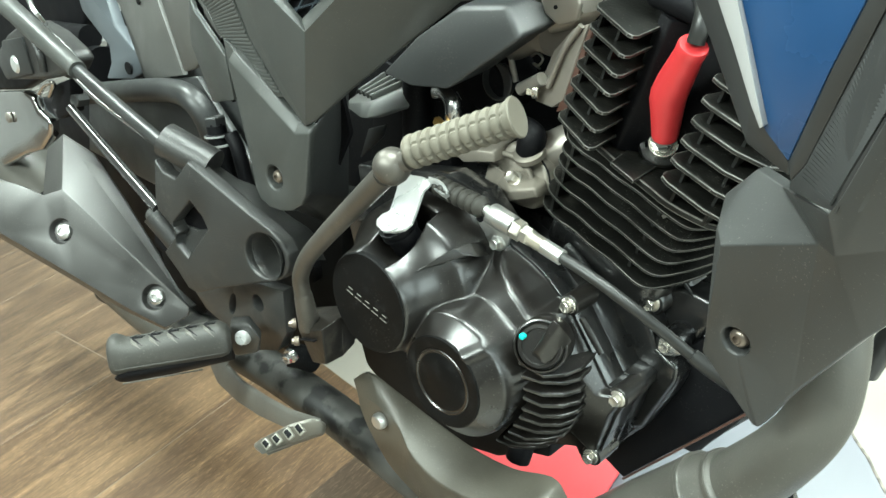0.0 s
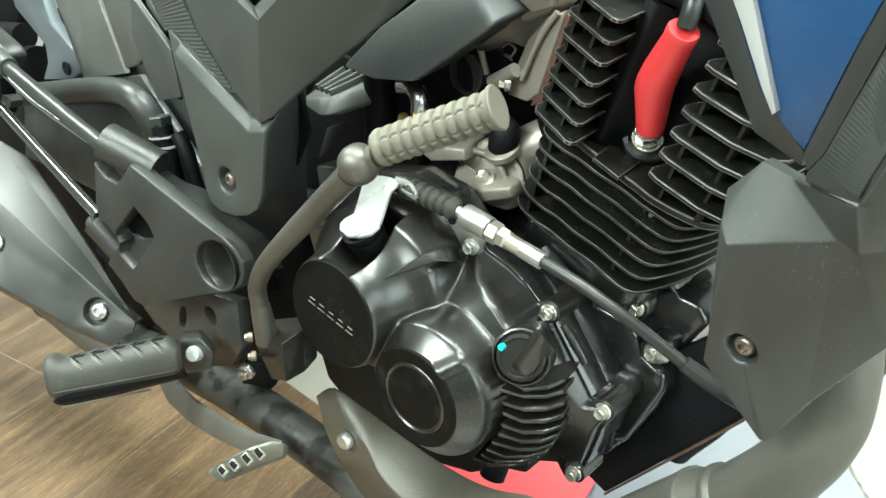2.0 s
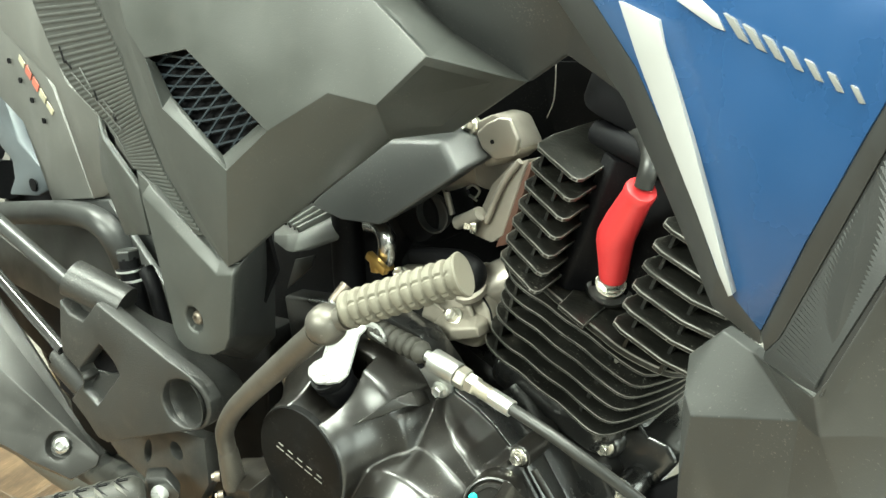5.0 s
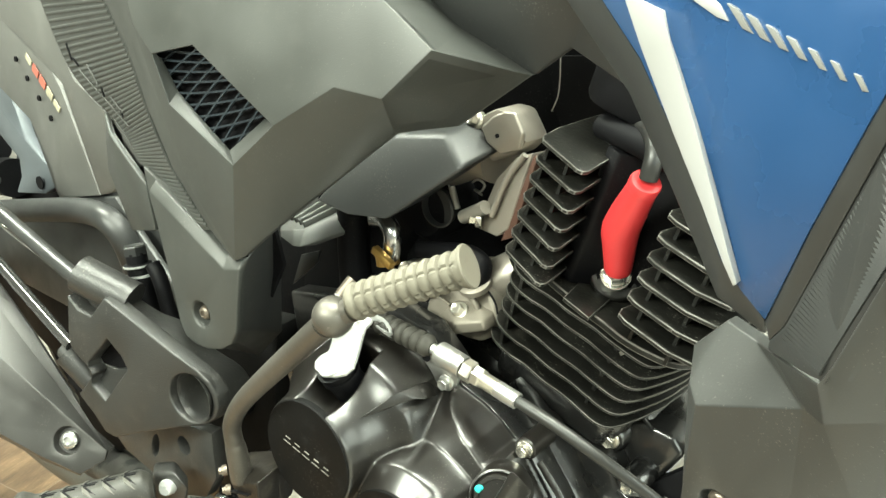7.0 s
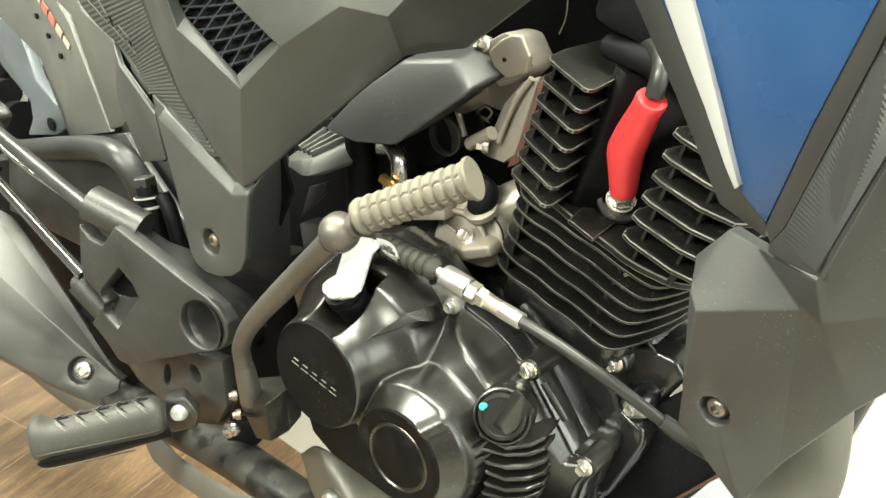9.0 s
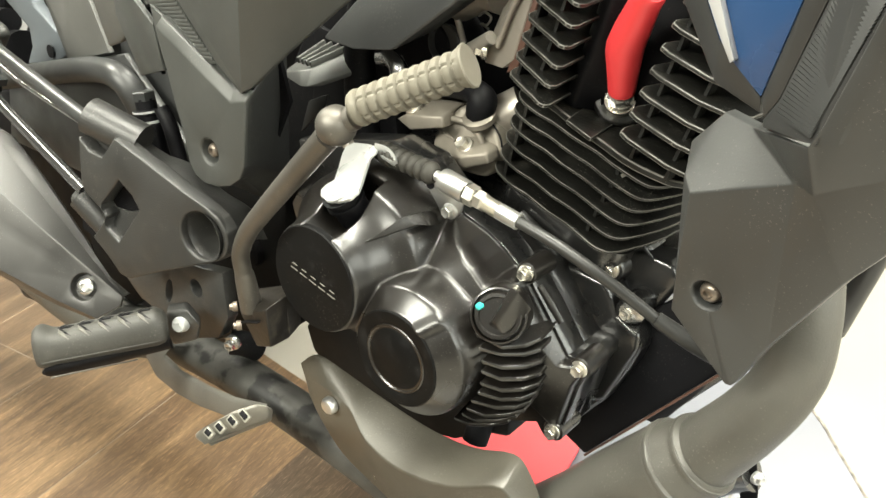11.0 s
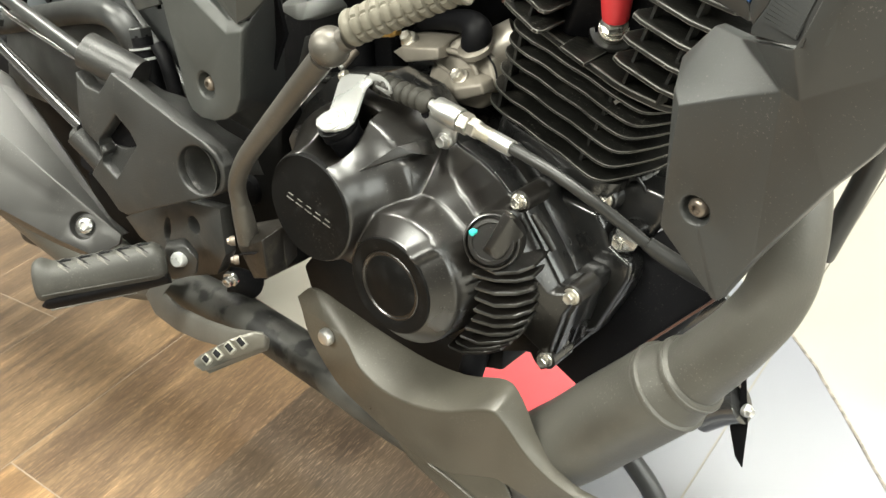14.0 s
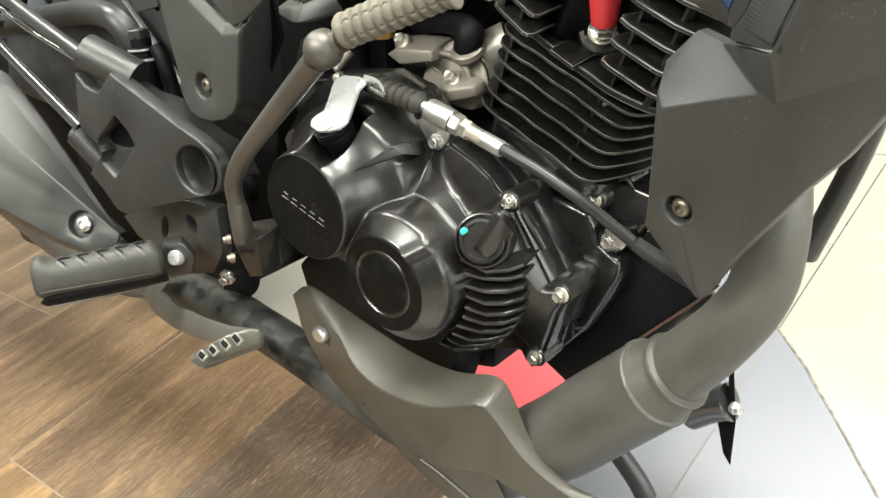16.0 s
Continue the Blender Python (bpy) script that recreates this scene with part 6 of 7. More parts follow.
side = part("side_cover", shell([(-0.7488, 0.3040, 0.7203), (-0.7452, 0.3040, 0.6617), (-0.7422, 0.3040, 0.6180), (-0.7426, 0.3040, 0.5926), (-0.7377, 0.3040, 0.5803), (-0.7246, 0.3040, 0.5731), (-0.7050, 0.3040, 0.5710), (-0.6837, 0.3040, 0.5738), (-0.6674, 0.3040, 0.5812), (-0.6574, 0.3040, 0.5934), (-0.6358, 0.3040, 0.6541), (-0.6575, 0.3040, 0.6521), (-0.7457, 0.3110, 0.7288), (-0.6582, 0.3110, 0.6622), (-0.6361, 0.3110, 0.6600)],
    [(0, 1, 2, 3, 4, 5, 6, 7, 8, 9, 10, 11), (0, 11, 13, 12), (11, 10, 14, 13)], push=(0, 0.008, 0), bev=0.0028, angle=6, segments=3, holes=((0, (-0.7054, 0.3040, 0.6052), 0.0128),)), PLASTIC, bike, "charcoal plastic side cover with a recessed socket screw")
part("inner_face", shell([(-0.6358, 0.3060, 0.6541), (-0.6574, 0.3060, 0.5934), (-0.6674, 0.3060, 0.5812), (-0.6837, 0.3060, 0.5738), (-0.6325, 0.3520, 0.6955), (-0.6899, 0.3740, 0.5637), (-0.7311, 0.3740, 0.5334), (-0.6361, 0.3130, 0.6600)], [(0, 1, 5, 4, 7), (1, 2, 6, 5), (2, 3, 6)], push=(0, 0.006, 0), bev=0.002), PLASTIC2, side)
screw_dish((-0.7054, 0.3040, 0.6052), AXIS_Y, 0.0128, 0.0095, 0.0066, PLASTIC, SCREW, side)
part("rear_facet", shell([(-0.8455, 0.3320, 0.7905), (-0.8317, 0.3260, 0.7695), (-0.7819, 0.3220, 0.7217), (-0.7746, 0.3180, 0.6770), (-0.8384, 0.3300, 0.6701), (-0.8665, 0.3340, 0.7325)], [(0, 1, 2, 3, 4, 5)], push=(0, 0.006, 0), bev=0.0015), PLASTIC, side)
part("light_edge", shell([(-0.7728, 0.3180, 0.7396), (-0.7123, 0.3130, 0.7038), (-0.6718, 0.3110, 0.6849), (-0.7627, 0.3140, 0.6787), (-0.7712, 0.3170, 0.7089)], [(0, 1, 2, 3, 4)], push=(0, 0.004, 0), bev=0.0012), PLASTIC, side)
# black sheet in place of the shade between strip and facets
part("gap_shade", shell([(-0.8599, 0.3400, 0.7897), (-0.8447, 0.3360, 0.7826), (-0.7982, 0.3360, 0.7380), (-0.8077, 0.3360, 0.6703), (-0.8581, 0.3400, 0.6975)], [(0, 1, 2, 3, 4)], push=(0, 0.004, 0), bev=0.0), DARK, side, "dark sheet for the shaded gap behind the facets")

part("tail_panel", shell([(-1.1471, 0.3850, 0.9521), (-0.9904, 0.3650, 0.9333), (-0.9220, 0.3480, 0.8257), (-0.9550, 0.3520, 0.8234), (-1.2188, 0.4000, 0.9466), (-0.8293, 0.3360, 0.7749), (-0.7987, 0.3320, 0.7377), (-0.9226, 0.3650, 0.6999), (-0.9609, 0.3700, 0.6950)], [(0, 1, 2, 3, 4), (3, 2, 5, 6, 7, 8)], push=(0, 0.006, 0), bev=0.002, angle=5), TAIL, bike, "dusty tail side panel, its sheen painted as lighter grey")
hug = part("tyre_hugger", shell([(-1.3398, 0.4700, 0.9652), (-1.2252, 0.4550, 0.9231), (-1.1329, 0.4400, 0.8161), (-1.0654, 0.4250, 0.6792), (-1.2061, 0.4400, 0.6683), (-1.2283, 0.4500, 0.7104), (-1.2788, 0.4600, 0.7770), (-1.4184, 0.4750, 0.8511)], [(0, 1, 6, 7), (1, 2, 5, 6), (2, 3, 4, 5)], push=(0, 0.008, 0), bev=0.002, angle=5), TAIL, bike, "dusty tyre hugger with a small sticker, lightened for its sheen")
s0, s1 = V((-1.2282, 0.4510, 0.8669)), V((-1.1371, 0.4365, 0.7834))
for k, m in enumerate((CREAM, REDINK, REDINK, CREAM, CREAM)):
    part("sticker", bar(s0.lerp(s1, 0.04 + 0.19 * k), s0.lerp(s1, 0.19 + 0.19 * k), 0.011 if k not in (0, 4) else 0.008, 0.0012), m, hug, "faded cream and red sticker")
for k in range(4):
    part("hole_plug", lathe([(0.004, -0.001), (0.004, 0.0012), (0.0, 0.0012)], V((-1.2651, 0.4550, 0.8608)).lerp(V((-1.1795, 0.4420, 0.7779)), k / 3), n=14), DARK, hug)

# ---- air box, intake, carburettor ----
part("air_box", shell([(-0.6387, 0.4020, 0.6906), (-0.5938, 0.4120, 0.7234), (-0.5366, 0.4140, 0.7489), (-0.4834, 0.4160, 0.7474), (-0.4603, 0.4020, 0.7211), (-0.5387, 0.3880, 0.6796), (-0.5876, 0.3900, 0.6816), (-0.4903, 0.4400, 0.7495)], [(0, 1, 2, 5, 6), (2, 3, 4, 5)], push=(0.01, 0.05, 0.01), bev=0.005, segments=3), PLASTIC2, bike, "charcoal plastic air box")
intake = part("intake_manifold", tube([(-0.5275, 0.4728, 0.7179), (-0.4910, 0.4676, 0.7264), (-0.4644, 0.4624, 0.7201)], [0.026, 0.025, 0.024], n=28, steps=4), ALU, bike, "cast aluminium intake manifold")
part("manifold_top", shell([(-0.5060, 0.4468, 0.7448), (-0.4500, 0.4416, 0.7630), (-0.4340, 0.4416, 0.7594), (-0.4236, 0.4416, 0.7343), (-0.4420, 0.4468, 0.7223), (-0.4870, 0.4520, 0.7148)], [tuple(range(6))], push=(0.0, 0.035, 0), bev=0.005), ALU, intake)
part("flange", shell([(-0.4356, 0.4416, 0.7234), (-0.4178, 0.4395, 0.7270), (-0.4211, 0.4395, 0.7202), (-0.4513, 0.4416, 0.6628), (-0.4636, 0.4416, 0.6562), (-0.4850, 0.4458, 0.6607), (-0.4810, 0.4458, 0.6723), (-0.4588, 0.4437, 0.7051)], [tuple(range(8))], push=(0.02, 0.05, 0), bev=0.0012), ALU, intake)
part("sensor_pad", shell([(-0.4648, 0.4380, 0.7490), (-0.4514, 0.4364, 0.7571), (-0.4385, 0.4359, 0.7612), (-0.4289, 0.4359, 0.7601), (-0.4220, 0.4359, 0.7432), (-0.4276, 0.4364, 0.7298), (-0.4484, 0.4374, 0.7260), (-0.4609, 0.4380, 0.7361)], [tuple(range(8))], push=(0, 0.006, 0), bev=0.0026, segments=3), ALU, intake)
part("pad_screw", lathe([(0.0018, -0.001), (0.0018, 0.0004), (0.0, 0.0004)], (-0.4480, 0.4366, 0.7417), n=16), DARK, intake)
part("flange_rib", tube([(-0.4648, 0.4400, 0.6746), (-0.4441, 0.4390, 0.7063), (-0.4242, 0.4385, 0.7259)], 0.0028, n=10, steps=3), ALU, intake)
part("loom_wire", tube([(-0.5266, 0.4624, 0.6996), (-0.5220, 0.4603, 0.6888), (-0.5219, 0.4624, 0.6707)], 0.0012, n=8, steps=3), ZINC, intake, "thin pale wire")
part("loom_wire", tube([(-0.4984, 0.4624, 0.6976), (-0.4903, 0.4603, 0.7007), (-0.4838, 0.4603, 0.6959), (-0.4894, 0.4603, 0.6899), (-0.4969, 0.4624, 0.6911), (-0.4896, 0.4624, 0.6863)], 0.0011, n=8, steps=4), ZINC, intake, "thin pale wire")
part("gasket", shell([(-0.4177, 0.4406, 0.7246), (-0.4148, 0.4406, 0.7223), (-0.4484, 0.4426, 0.6555), (-0.4602, 0.4426, 0.6522)], [(0, 1, 2, 3)], push=(0.003, 0.04, 0), bev=0.0005), BROWN, intake, "reddish-brown gasket")
flange_bolt("intake_bolt", (-0.4789, 0.4395, 0.6716), intake, 0.008, axis=(-0.8, -0.5, 0.2), mat=GOLD)
flange_bolt("intake_bolt", (-0.4742, 0.4468, 0.7536), intake, 0.008, axis=(-0.3, -0.8, 0.4), mat=GOLD)
carb = part("carburettor", lathe([(0.030, -0.02), (0.030, 0.02), (0.024, 0.028), (0.0, 0.028)], (-0.5530, 0.4800, 0.6726), n=36), DARK, bike, "black carburettor behind the engine")
part("throat", lathe([(0.0175, 0.0), (0.0180, 0.003), (0.0165, 0.0035), (0.016, -0.006), (0.0, -0.006)], (-0.5276, 0.4480, 0.6772), n=32, start=False), TUBE, carb)
part("link", tube([(-0.5122, 0.4500, 0.6965), (-0.5089, 0.4500, 0.6764)], 0.003, n=10, steps=1), ALU2, carb)
part("link", tube([(-0.4955, 0.4400, 0.6720), (-0.4664, 0.4350, 0.6829)], 0.006, n=12, steps=1), ALU2, carb)
hose = part("breather_pipe", tube([(-0.5903, 0.4300, 0.6683), (-0.5736, 0.4250, 0.6683), (-0.5623, 0.4200, 0.6598), (-0.5651, 0.4200, 0.6449), (-0.5713, 0.4200, 0.6338)], 0.0085, n=18, steps=6), CHROME, bike, "bent polished breather pipe")
part("clip_bar", bar((-0.5756, 0.4080, 0.6475), (-0.5535, 0.4050, 0.6334), 0.0075, 0.007, bev=0.0012), BRASS, hose, "slanted brass hose clamp")
part("pipe_clip", lathe([(0.011, -0.004), (0.011, 0.004)], (-0.5727, 0.4200, 0.6337), (0, 0, 1), 20), BRASS, hose)
reg = part("finned_block", shell([(-0.6974, 0.3960, 0.6601), (-0.6916, 0.4120, 0.6677), (-0.6670, 0.3960, 0.6630), (-0.6553, 0.4000, 0.6638), (-0.6604, 0.3860, 0.6502), (-0.6526, 0.3880, 0.6491), (-0.6376, 0.4400, 0.6739), (-0.6314, 0.4240, 0.6555), (-0.6963, 0.4550, 0.6801)], [(0, 2, 4), (2, 3, 5, 4), (3, 6, 7, 5), (0, 1, 2), (1, 8, 6, 3, 2)], push=(0.006, 0.016, -0.002), bev=0.0012), RECT, bike, "grey finned rectifier block")
near0, near1, far0, far1 = V((-0.6553, 0.4000, 0.6638)), V((-0.6376, 0.4400, 0.6739)), V((-0.6916, 0.4120, 0.6677)), V((-0.6963, 0.4550, 0.6801))
for k in range(4):
    p, q = near0.lerp(far0, (k + 0.35) / 4), near1.lerp(far1, (k + 0.35) / 4)
    part("block_fin", bar(p.lerp(q, 0.02) + V(0, 0, 0.0015), q.lerp(p, 0.06) + V(0, 0, 0.0015), 0.0034, 0.009, (0.1, -0.3, 1), bev=0.0008), RECT, reg)

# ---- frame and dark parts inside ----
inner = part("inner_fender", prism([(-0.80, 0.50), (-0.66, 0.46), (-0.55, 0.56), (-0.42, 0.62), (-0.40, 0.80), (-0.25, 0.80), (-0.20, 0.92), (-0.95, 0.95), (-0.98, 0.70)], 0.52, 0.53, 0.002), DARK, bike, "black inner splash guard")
part("frame_tube", tube([(-0.62, 0.44, 0.45), (-0.64, 0.44, 0.60), (-0.60, 0.45, 0.75), (-0.45, 0.47, 0.85), (-0.2, 0.48, 0.88)], 0.016, n=18), DARK, bike, "black frame tube")
part("frame_tube", tube([(-0.3541, 0.4400, 0.7469), (-0.3137, 0.4200, 0.7359), (-0.2815, 0.4100, 0.7226)], 0.0095, n=16, steps=2), DARK, bike, "black frame tube")
part("frame_plate", prism([(-0.74, 0.56), (-0.66, 0.50), (-0.61, 0.50), (-0.60, 0.66), (-0.70, 0.70)], 0.45, 0.47, 0.004), DARK, bike, "black frame plate")
part("frame_casting", prism([(-0.80, 0.44), (-0.72, 0.40), (-0.66, 0.42), (-0.635, 0.47), (-0.62, 0.55), (-0.60, 0.62), (-0.56, 0.66), (-0.56, 0.73), (-0.70, 0.72), (-0.80, 0.60)], 0.455, 0.48, 0.006), DARK, bike, "black frame casting behind the engine")
part("engine_underside", prism([(-0.7725, 0.3594), (-0.7673, 0.3284), (-0.7237, 0.2929), (-0.6717, 0.2686), (-0.6052, 0.2685), (-0.5593, 0.2723), (-0.5147, 0.2939), (-0.4865, 0.2979), (-0.4820, 0.3200), (-0.4773, 0.3301), (-0.6141, 0.3836), (-0.7398, 0.3883)], 0.425, 0.50, 0.004), DULL, bike, "black engine underside")
part("gearbox_rear", prism([(-0.8806, 0.5600), (-0.7300, 0.5550), (-0.7284, 0.5408), (-0.7448, 0.4925), (-0.7619, 0.4169), (-0.7537, 0.3748), (-0.7837, 0.3598), (-0.8480, 0.3281), (-0.9882, 0.3161)], 0.40, 0.44, 0.004), DULL, bike, "black gearbox rear wall")
part("swing_pivot", lathe([(0.020, -0.02), (0.020, 0.004), (0.014, 0.008), (0.0, 0.008)], (-0.8095, 0.3950, 0.4601), n=28), DARK, bike, "black swingarm pivot")
part("engine_mount", prism([(-0.655, 0.46), (-0.60, 0.40), (-0.56, 0.36), (-0.53, 0.36), (-0.52, 0.42), (-0.60, 0.47)], 0.385, 0.43, 0.004), CASE, bike, "black lower engine mount")
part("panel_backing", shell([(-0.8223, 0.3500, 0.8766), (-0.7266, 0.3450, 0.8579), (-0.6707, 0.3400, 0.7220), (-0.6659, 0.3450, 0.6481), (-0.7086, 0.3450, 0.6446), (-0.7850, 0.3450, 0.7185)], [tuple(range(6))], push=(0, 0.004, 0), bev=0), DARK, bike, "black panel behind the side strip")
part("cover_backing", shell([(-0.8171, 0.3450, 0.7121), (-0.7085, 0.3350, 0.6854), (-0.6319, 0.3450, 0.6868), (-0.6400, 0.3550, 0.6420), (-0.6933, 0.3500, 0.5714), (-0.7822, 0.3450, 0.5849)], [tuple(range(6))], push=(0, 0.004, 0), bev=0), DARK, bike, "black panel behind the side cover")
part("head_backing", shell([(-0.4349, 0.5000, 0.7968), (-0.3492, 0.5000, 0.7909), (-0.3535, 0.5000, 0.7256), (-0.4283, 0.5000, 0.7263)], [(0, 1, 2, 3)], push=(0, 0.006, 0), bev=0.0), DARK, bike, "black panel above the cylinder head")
part("loom_wire", tube([(-0.3945, 0.4550, 0.7979), (-0.3966, 0.4550, 0.7819), (-0.3999, 0.4550, 0.7683), (-0.4067, 0.4550, 0.7572)], 0.0005, n=8, steps=5), ALU2, bike, "thin pale wire above the cylinder head")
part("down_tube", tube([(-0.20, 0.48, 0.80), (-0.235, 0.48, 0.60), (-0.30, 0.48, 0.42), (-0.36, 0.48, 0.34)], 0.017, n=18), DARK, bike, "black front down tube")
pin = part("linkage_pin", tube([(-0.5944, 0.3750, 0.6115), (-0.5878, 0.3880, 0.6234)], [0.0052, 0.0058], n=20, steps=1), SCREW, bike, "dull linkage pin behind the kick starter")
part("pin_head", lathe([(0.0046, -0.002), (0.0046, 0.001), (0.003, 0.002), (0.0, 0.002)], (-0.5950, 0.3740, 0.6107), (-0.5, -0.8, -0.4), 20), ZINC, pin)
# thin slanted piece added in place of a glint in the dark interior
part("glint_sliver", shell([(-0.7037, 0.4300, 0.6259), (-0.6736, 0.4300, 0.6329), (-0.6817, 0.4300, 0.6188), (-0.7249, 0.4300, 0.5924)], [(0, 1, 2, 3)], push=(0, 0.003, 0), bev=0.0008), PLASTIC2, bike, "slim sliver added for a glint under the rectifier")

# ---- rear brake hose fitting ----
FIT = V(-0.8468, 0.3330, 0.6318)
valve = part("hose_fitting", lathe([(0.0145, -0.060), (0.0145, -0.010), (0.0120, -0.009), (0.0120, -0.002), (0.0145, -0.001), (0.0145, 0.002), (0.0110, 0.003), (0.0110, 0.014), (0.0095, 0.015), (0.0095, 0.020), (0.0, 0.020)], FIT, (0.0, 0.02, 1.0), 28), DARK, bike, "black brake switch with bright rings")
for d, rr in ((-0.0105, 0.0148), (0.0005, 0.0150)):
    part("ring", lathe([(rr - 0.003, d - 0.0012), (rr, d - 0.0008), (rr, d + 0.0012), (rr - 0.003, d + 0.0016)], FIT, (0.0, 0.02, 1.0), 28), WHITEMETAL, valve)
part("switch_nut", ngon_prism(6, 0.0125, FIT, (0.0, 0.02, 1.0), 0.012, 0.022), TUBE, valve)
part("hose", tube([FIT + V(0.028, 0, 0.004), FIT + V(0.036, 0, -0.012), FIT + V(0.040, 0, -0.04), FIT + V(0.045, 0, -0.07)], 0.008, n=14, steps=4), DARK, valve)

# ---- silencer and rear parts ----
silencer = part("silencer", tube([(-0.9876, 0.3600, 0.3163), (-1.0892, 0.3450, 0.3359), (-1.2607, 0.3450, 0.4125), (-1.6033, 0.3500, 0.5653)], [0.022, 0.036, 0.054, 0.064], n=36, steps=6), BARREL, bike, "matt black silencer with a bolted cover")
part("silencer_cover", shell([(-1.0596, 0.2297, 0.5751), (-0.8988, 0.2792, 0.4328), (-0.8994, 0.2744, 0.4235), (-0.9201, 0.2538, 0.4122), (-0.9608, 0.2346, 0.4344), (-1.0288, 0.2048, 0.4763), (-1.1198, 0.1644, 0.5311), (-1.2061, 0.1252, 0.5814), (-1.1724, 0.1626, 0.6079), (-1.1044, 0.2004, 0.5827), (-1.0797, 0.2127, 0.5704), (-0.9086, 0.2918, 0.4295), (-0.9448, 0.2851, 0.4544), (-0.9681, 0.2886, 0.4862), (-1.0252, 0.2859, 0.5566), (-1.0658, 0.2806, 0.6076), (-1.0995, 0.2632, 0.6341), (-1.1146, 0.2453, 0.6198), (-0.9390, 0.2614, 0.4016), (-0.9852, 0.2431, 0.4203), (-1.0602, 0.2139, 0.4602), (-1.1539, 0.1720, 0.5160), (-1.2430, 0.1315, 0.5677)], [(0, 1, 2, 3, 4, 5, 6, 7, 8, 9, 10), (0, 1, 11, 12, 13, 14, 15, 16), (10, 0, 16, 17), (3, 18, 19, 4), (4, 19, 20, 5), (5, 20, 21, 6), (6, 21, 22, 7)], push=(-0.0022, 0.0030, -0.0014), bev=0.0026, angle=7, segments=3, holes=((0, (-1.0525, 0.2120, 0.5275), 0.0165), (0, (-0.9381, 0.2570, 0.4465), 0.0165))), SILENCER, silencer, "grey silencer heat cover with socket screws", sharp=50)
part("silencer_can", tube([(-1.3016, 0.3350, 0.4614), (-1.4819, 0.3350, 0.4959), (-1.8736, 0.3350, 0.5565)], 0.044, n=40, steps=2), DARK, silencer)
for p in ((-1.0525, 0.2120, 0.5275), (-0.9381, 0.2570, 0.4465)):
    screw_dish(p, (0.5515, -0.7520, 0.3610), 0.0165, 0.0085, 0.0098, SILENCER, ZINC, silencer)
grab = part("upper_tube", tube([(-0.8411, 0.2680, 0.6344), (-0.9198, 0.2720, 0.6637), (-1.0573, 0.2800, 0.7163)], 0.0078, n=20, steps=3), TUBE, bike, "black painted hanger tube with a grey sleeve")
part("sleeve", tube([(-1.0447, 0.2790, 0.7118), (-1.1078, 0.2820, 0.7379), (-1.1874, 0.2860, 0.7712), (-1.2966, 0.2900, 0.8190)], [0.0112, 0.0125, 0.0135, 0.014], n=20, steps=2), PLASTIC, grab, "charcoal sleeve")
part("brake_pipe", tube([(-0.9001, 0.2900, 0.6248), (-0.9690, 0.2920, 0.6464), (-1.0452, 0.2950, 0.6712), (-1.1140, 0.3000, 0.7004)], 0.0028, n=10, steps=2), CHROME, grab)
grab2 = part("lower_tube", tube([(-0.8953, 0.2680, 0.5599), (-0.9951, 0.2760, 0.6067), (-1.1093, 0.2850, 0.6623)], 0.0064, n=20, steps=3), CHROMEBLACK, bike, "glossy black hanger tube")
part("tube_foot", tube([(-0.9180, 0.2720, 0.5504), (-0.8990, 0.2720, 0.5393), (-0.8945, 0.2750, 0.5205)], 0.0105, n=20, steps=2), HANGER, grab2)
swing = part("swingarm", tube([(-1.0157, 0.4250, 0.5839), (-1.0105, 0.4150, 0.6245), (-1.0260, 0.4100, 0.6503), (-1.0784, 0.4150, 0.6598), (-1.1779, 0.4200, 0.6579), (-1.5043, 0.4400, 0.6381)], [0.0165] * 6, n=20, steps=6), PLASTIC2, bike, "charcoal chain guard over the swingarm")
part("swing_plate", shell([(-1.4493, 0.4550, 0.6478), (-1.0412, 0.4300, 0.6774), (-0.9290, 0.4200, 0.5693), (-0.9478, 0.4200, 0.4797), (-1.1061, 0.4300, 0.4831), (-1.5127, 0.4550, 0.5361)], [tuple(range(6))], push=(0, 0.01, 0), bev=0.003), PLASTIC2, swing)
part("swing_box", shell([(-1.0757, 0.4500, 0.7040), (-0.8799, 0.4500, 0.6635), (-0.9198, 0.4500, 0.5384), (-1.0322, 0.4500, 0.5582), (-1.0999, 0.4500, 0.6151)], [tuple(range(5))], push=(0, 0.02, 0), bev=0.003), PLASTIC2, swing)
part("swing_beam", shell([(-1.7635, 0.4750, 0.6161), (-1.1609, 0.4750, 0.6228), (-1.2311, 0.4750, 0.3892), (-1.3605, 0.4750, 0.3525), (-1.5597, 0.4750, 0.4591), (-1.7911, 0.4750, 0.5351)], [tuple(range(6))], push=(0, 0.03, 0), bev=0.008, segments=3), DARK, swing, "black swingarm beam")
part("silencer_strap", shell([(-1.0695, 0.3400, 0.4693), (-1.0023, 0.3400, 0.4618), (-0.9382, 0.3400, 0.4074), (-1.0000, 0.3400, 0.3766), (-1.0761, 0.3400, 0.4018)], [tuple(range(5))], push=(0, 0.01, 0), bev=0.002), DARK, bike, "black silencer strap")
part("rear_mudguard", shell([(-1.2933, 0.4800, 0.6613), (-1.3378, 0.4900, 0.7652), (-1.3502, 0.4900, 0.8341), (-1.0646, 0.4700, 0.8155), (-1.0863, 0.4600, 0.6838), (-1.0927, 0.4600, 0.6682)], [tuple(range(6))], push=(0, 0.01, 0), bev=0.003), PLASTIC, bike, "charcoal rear mudguard")
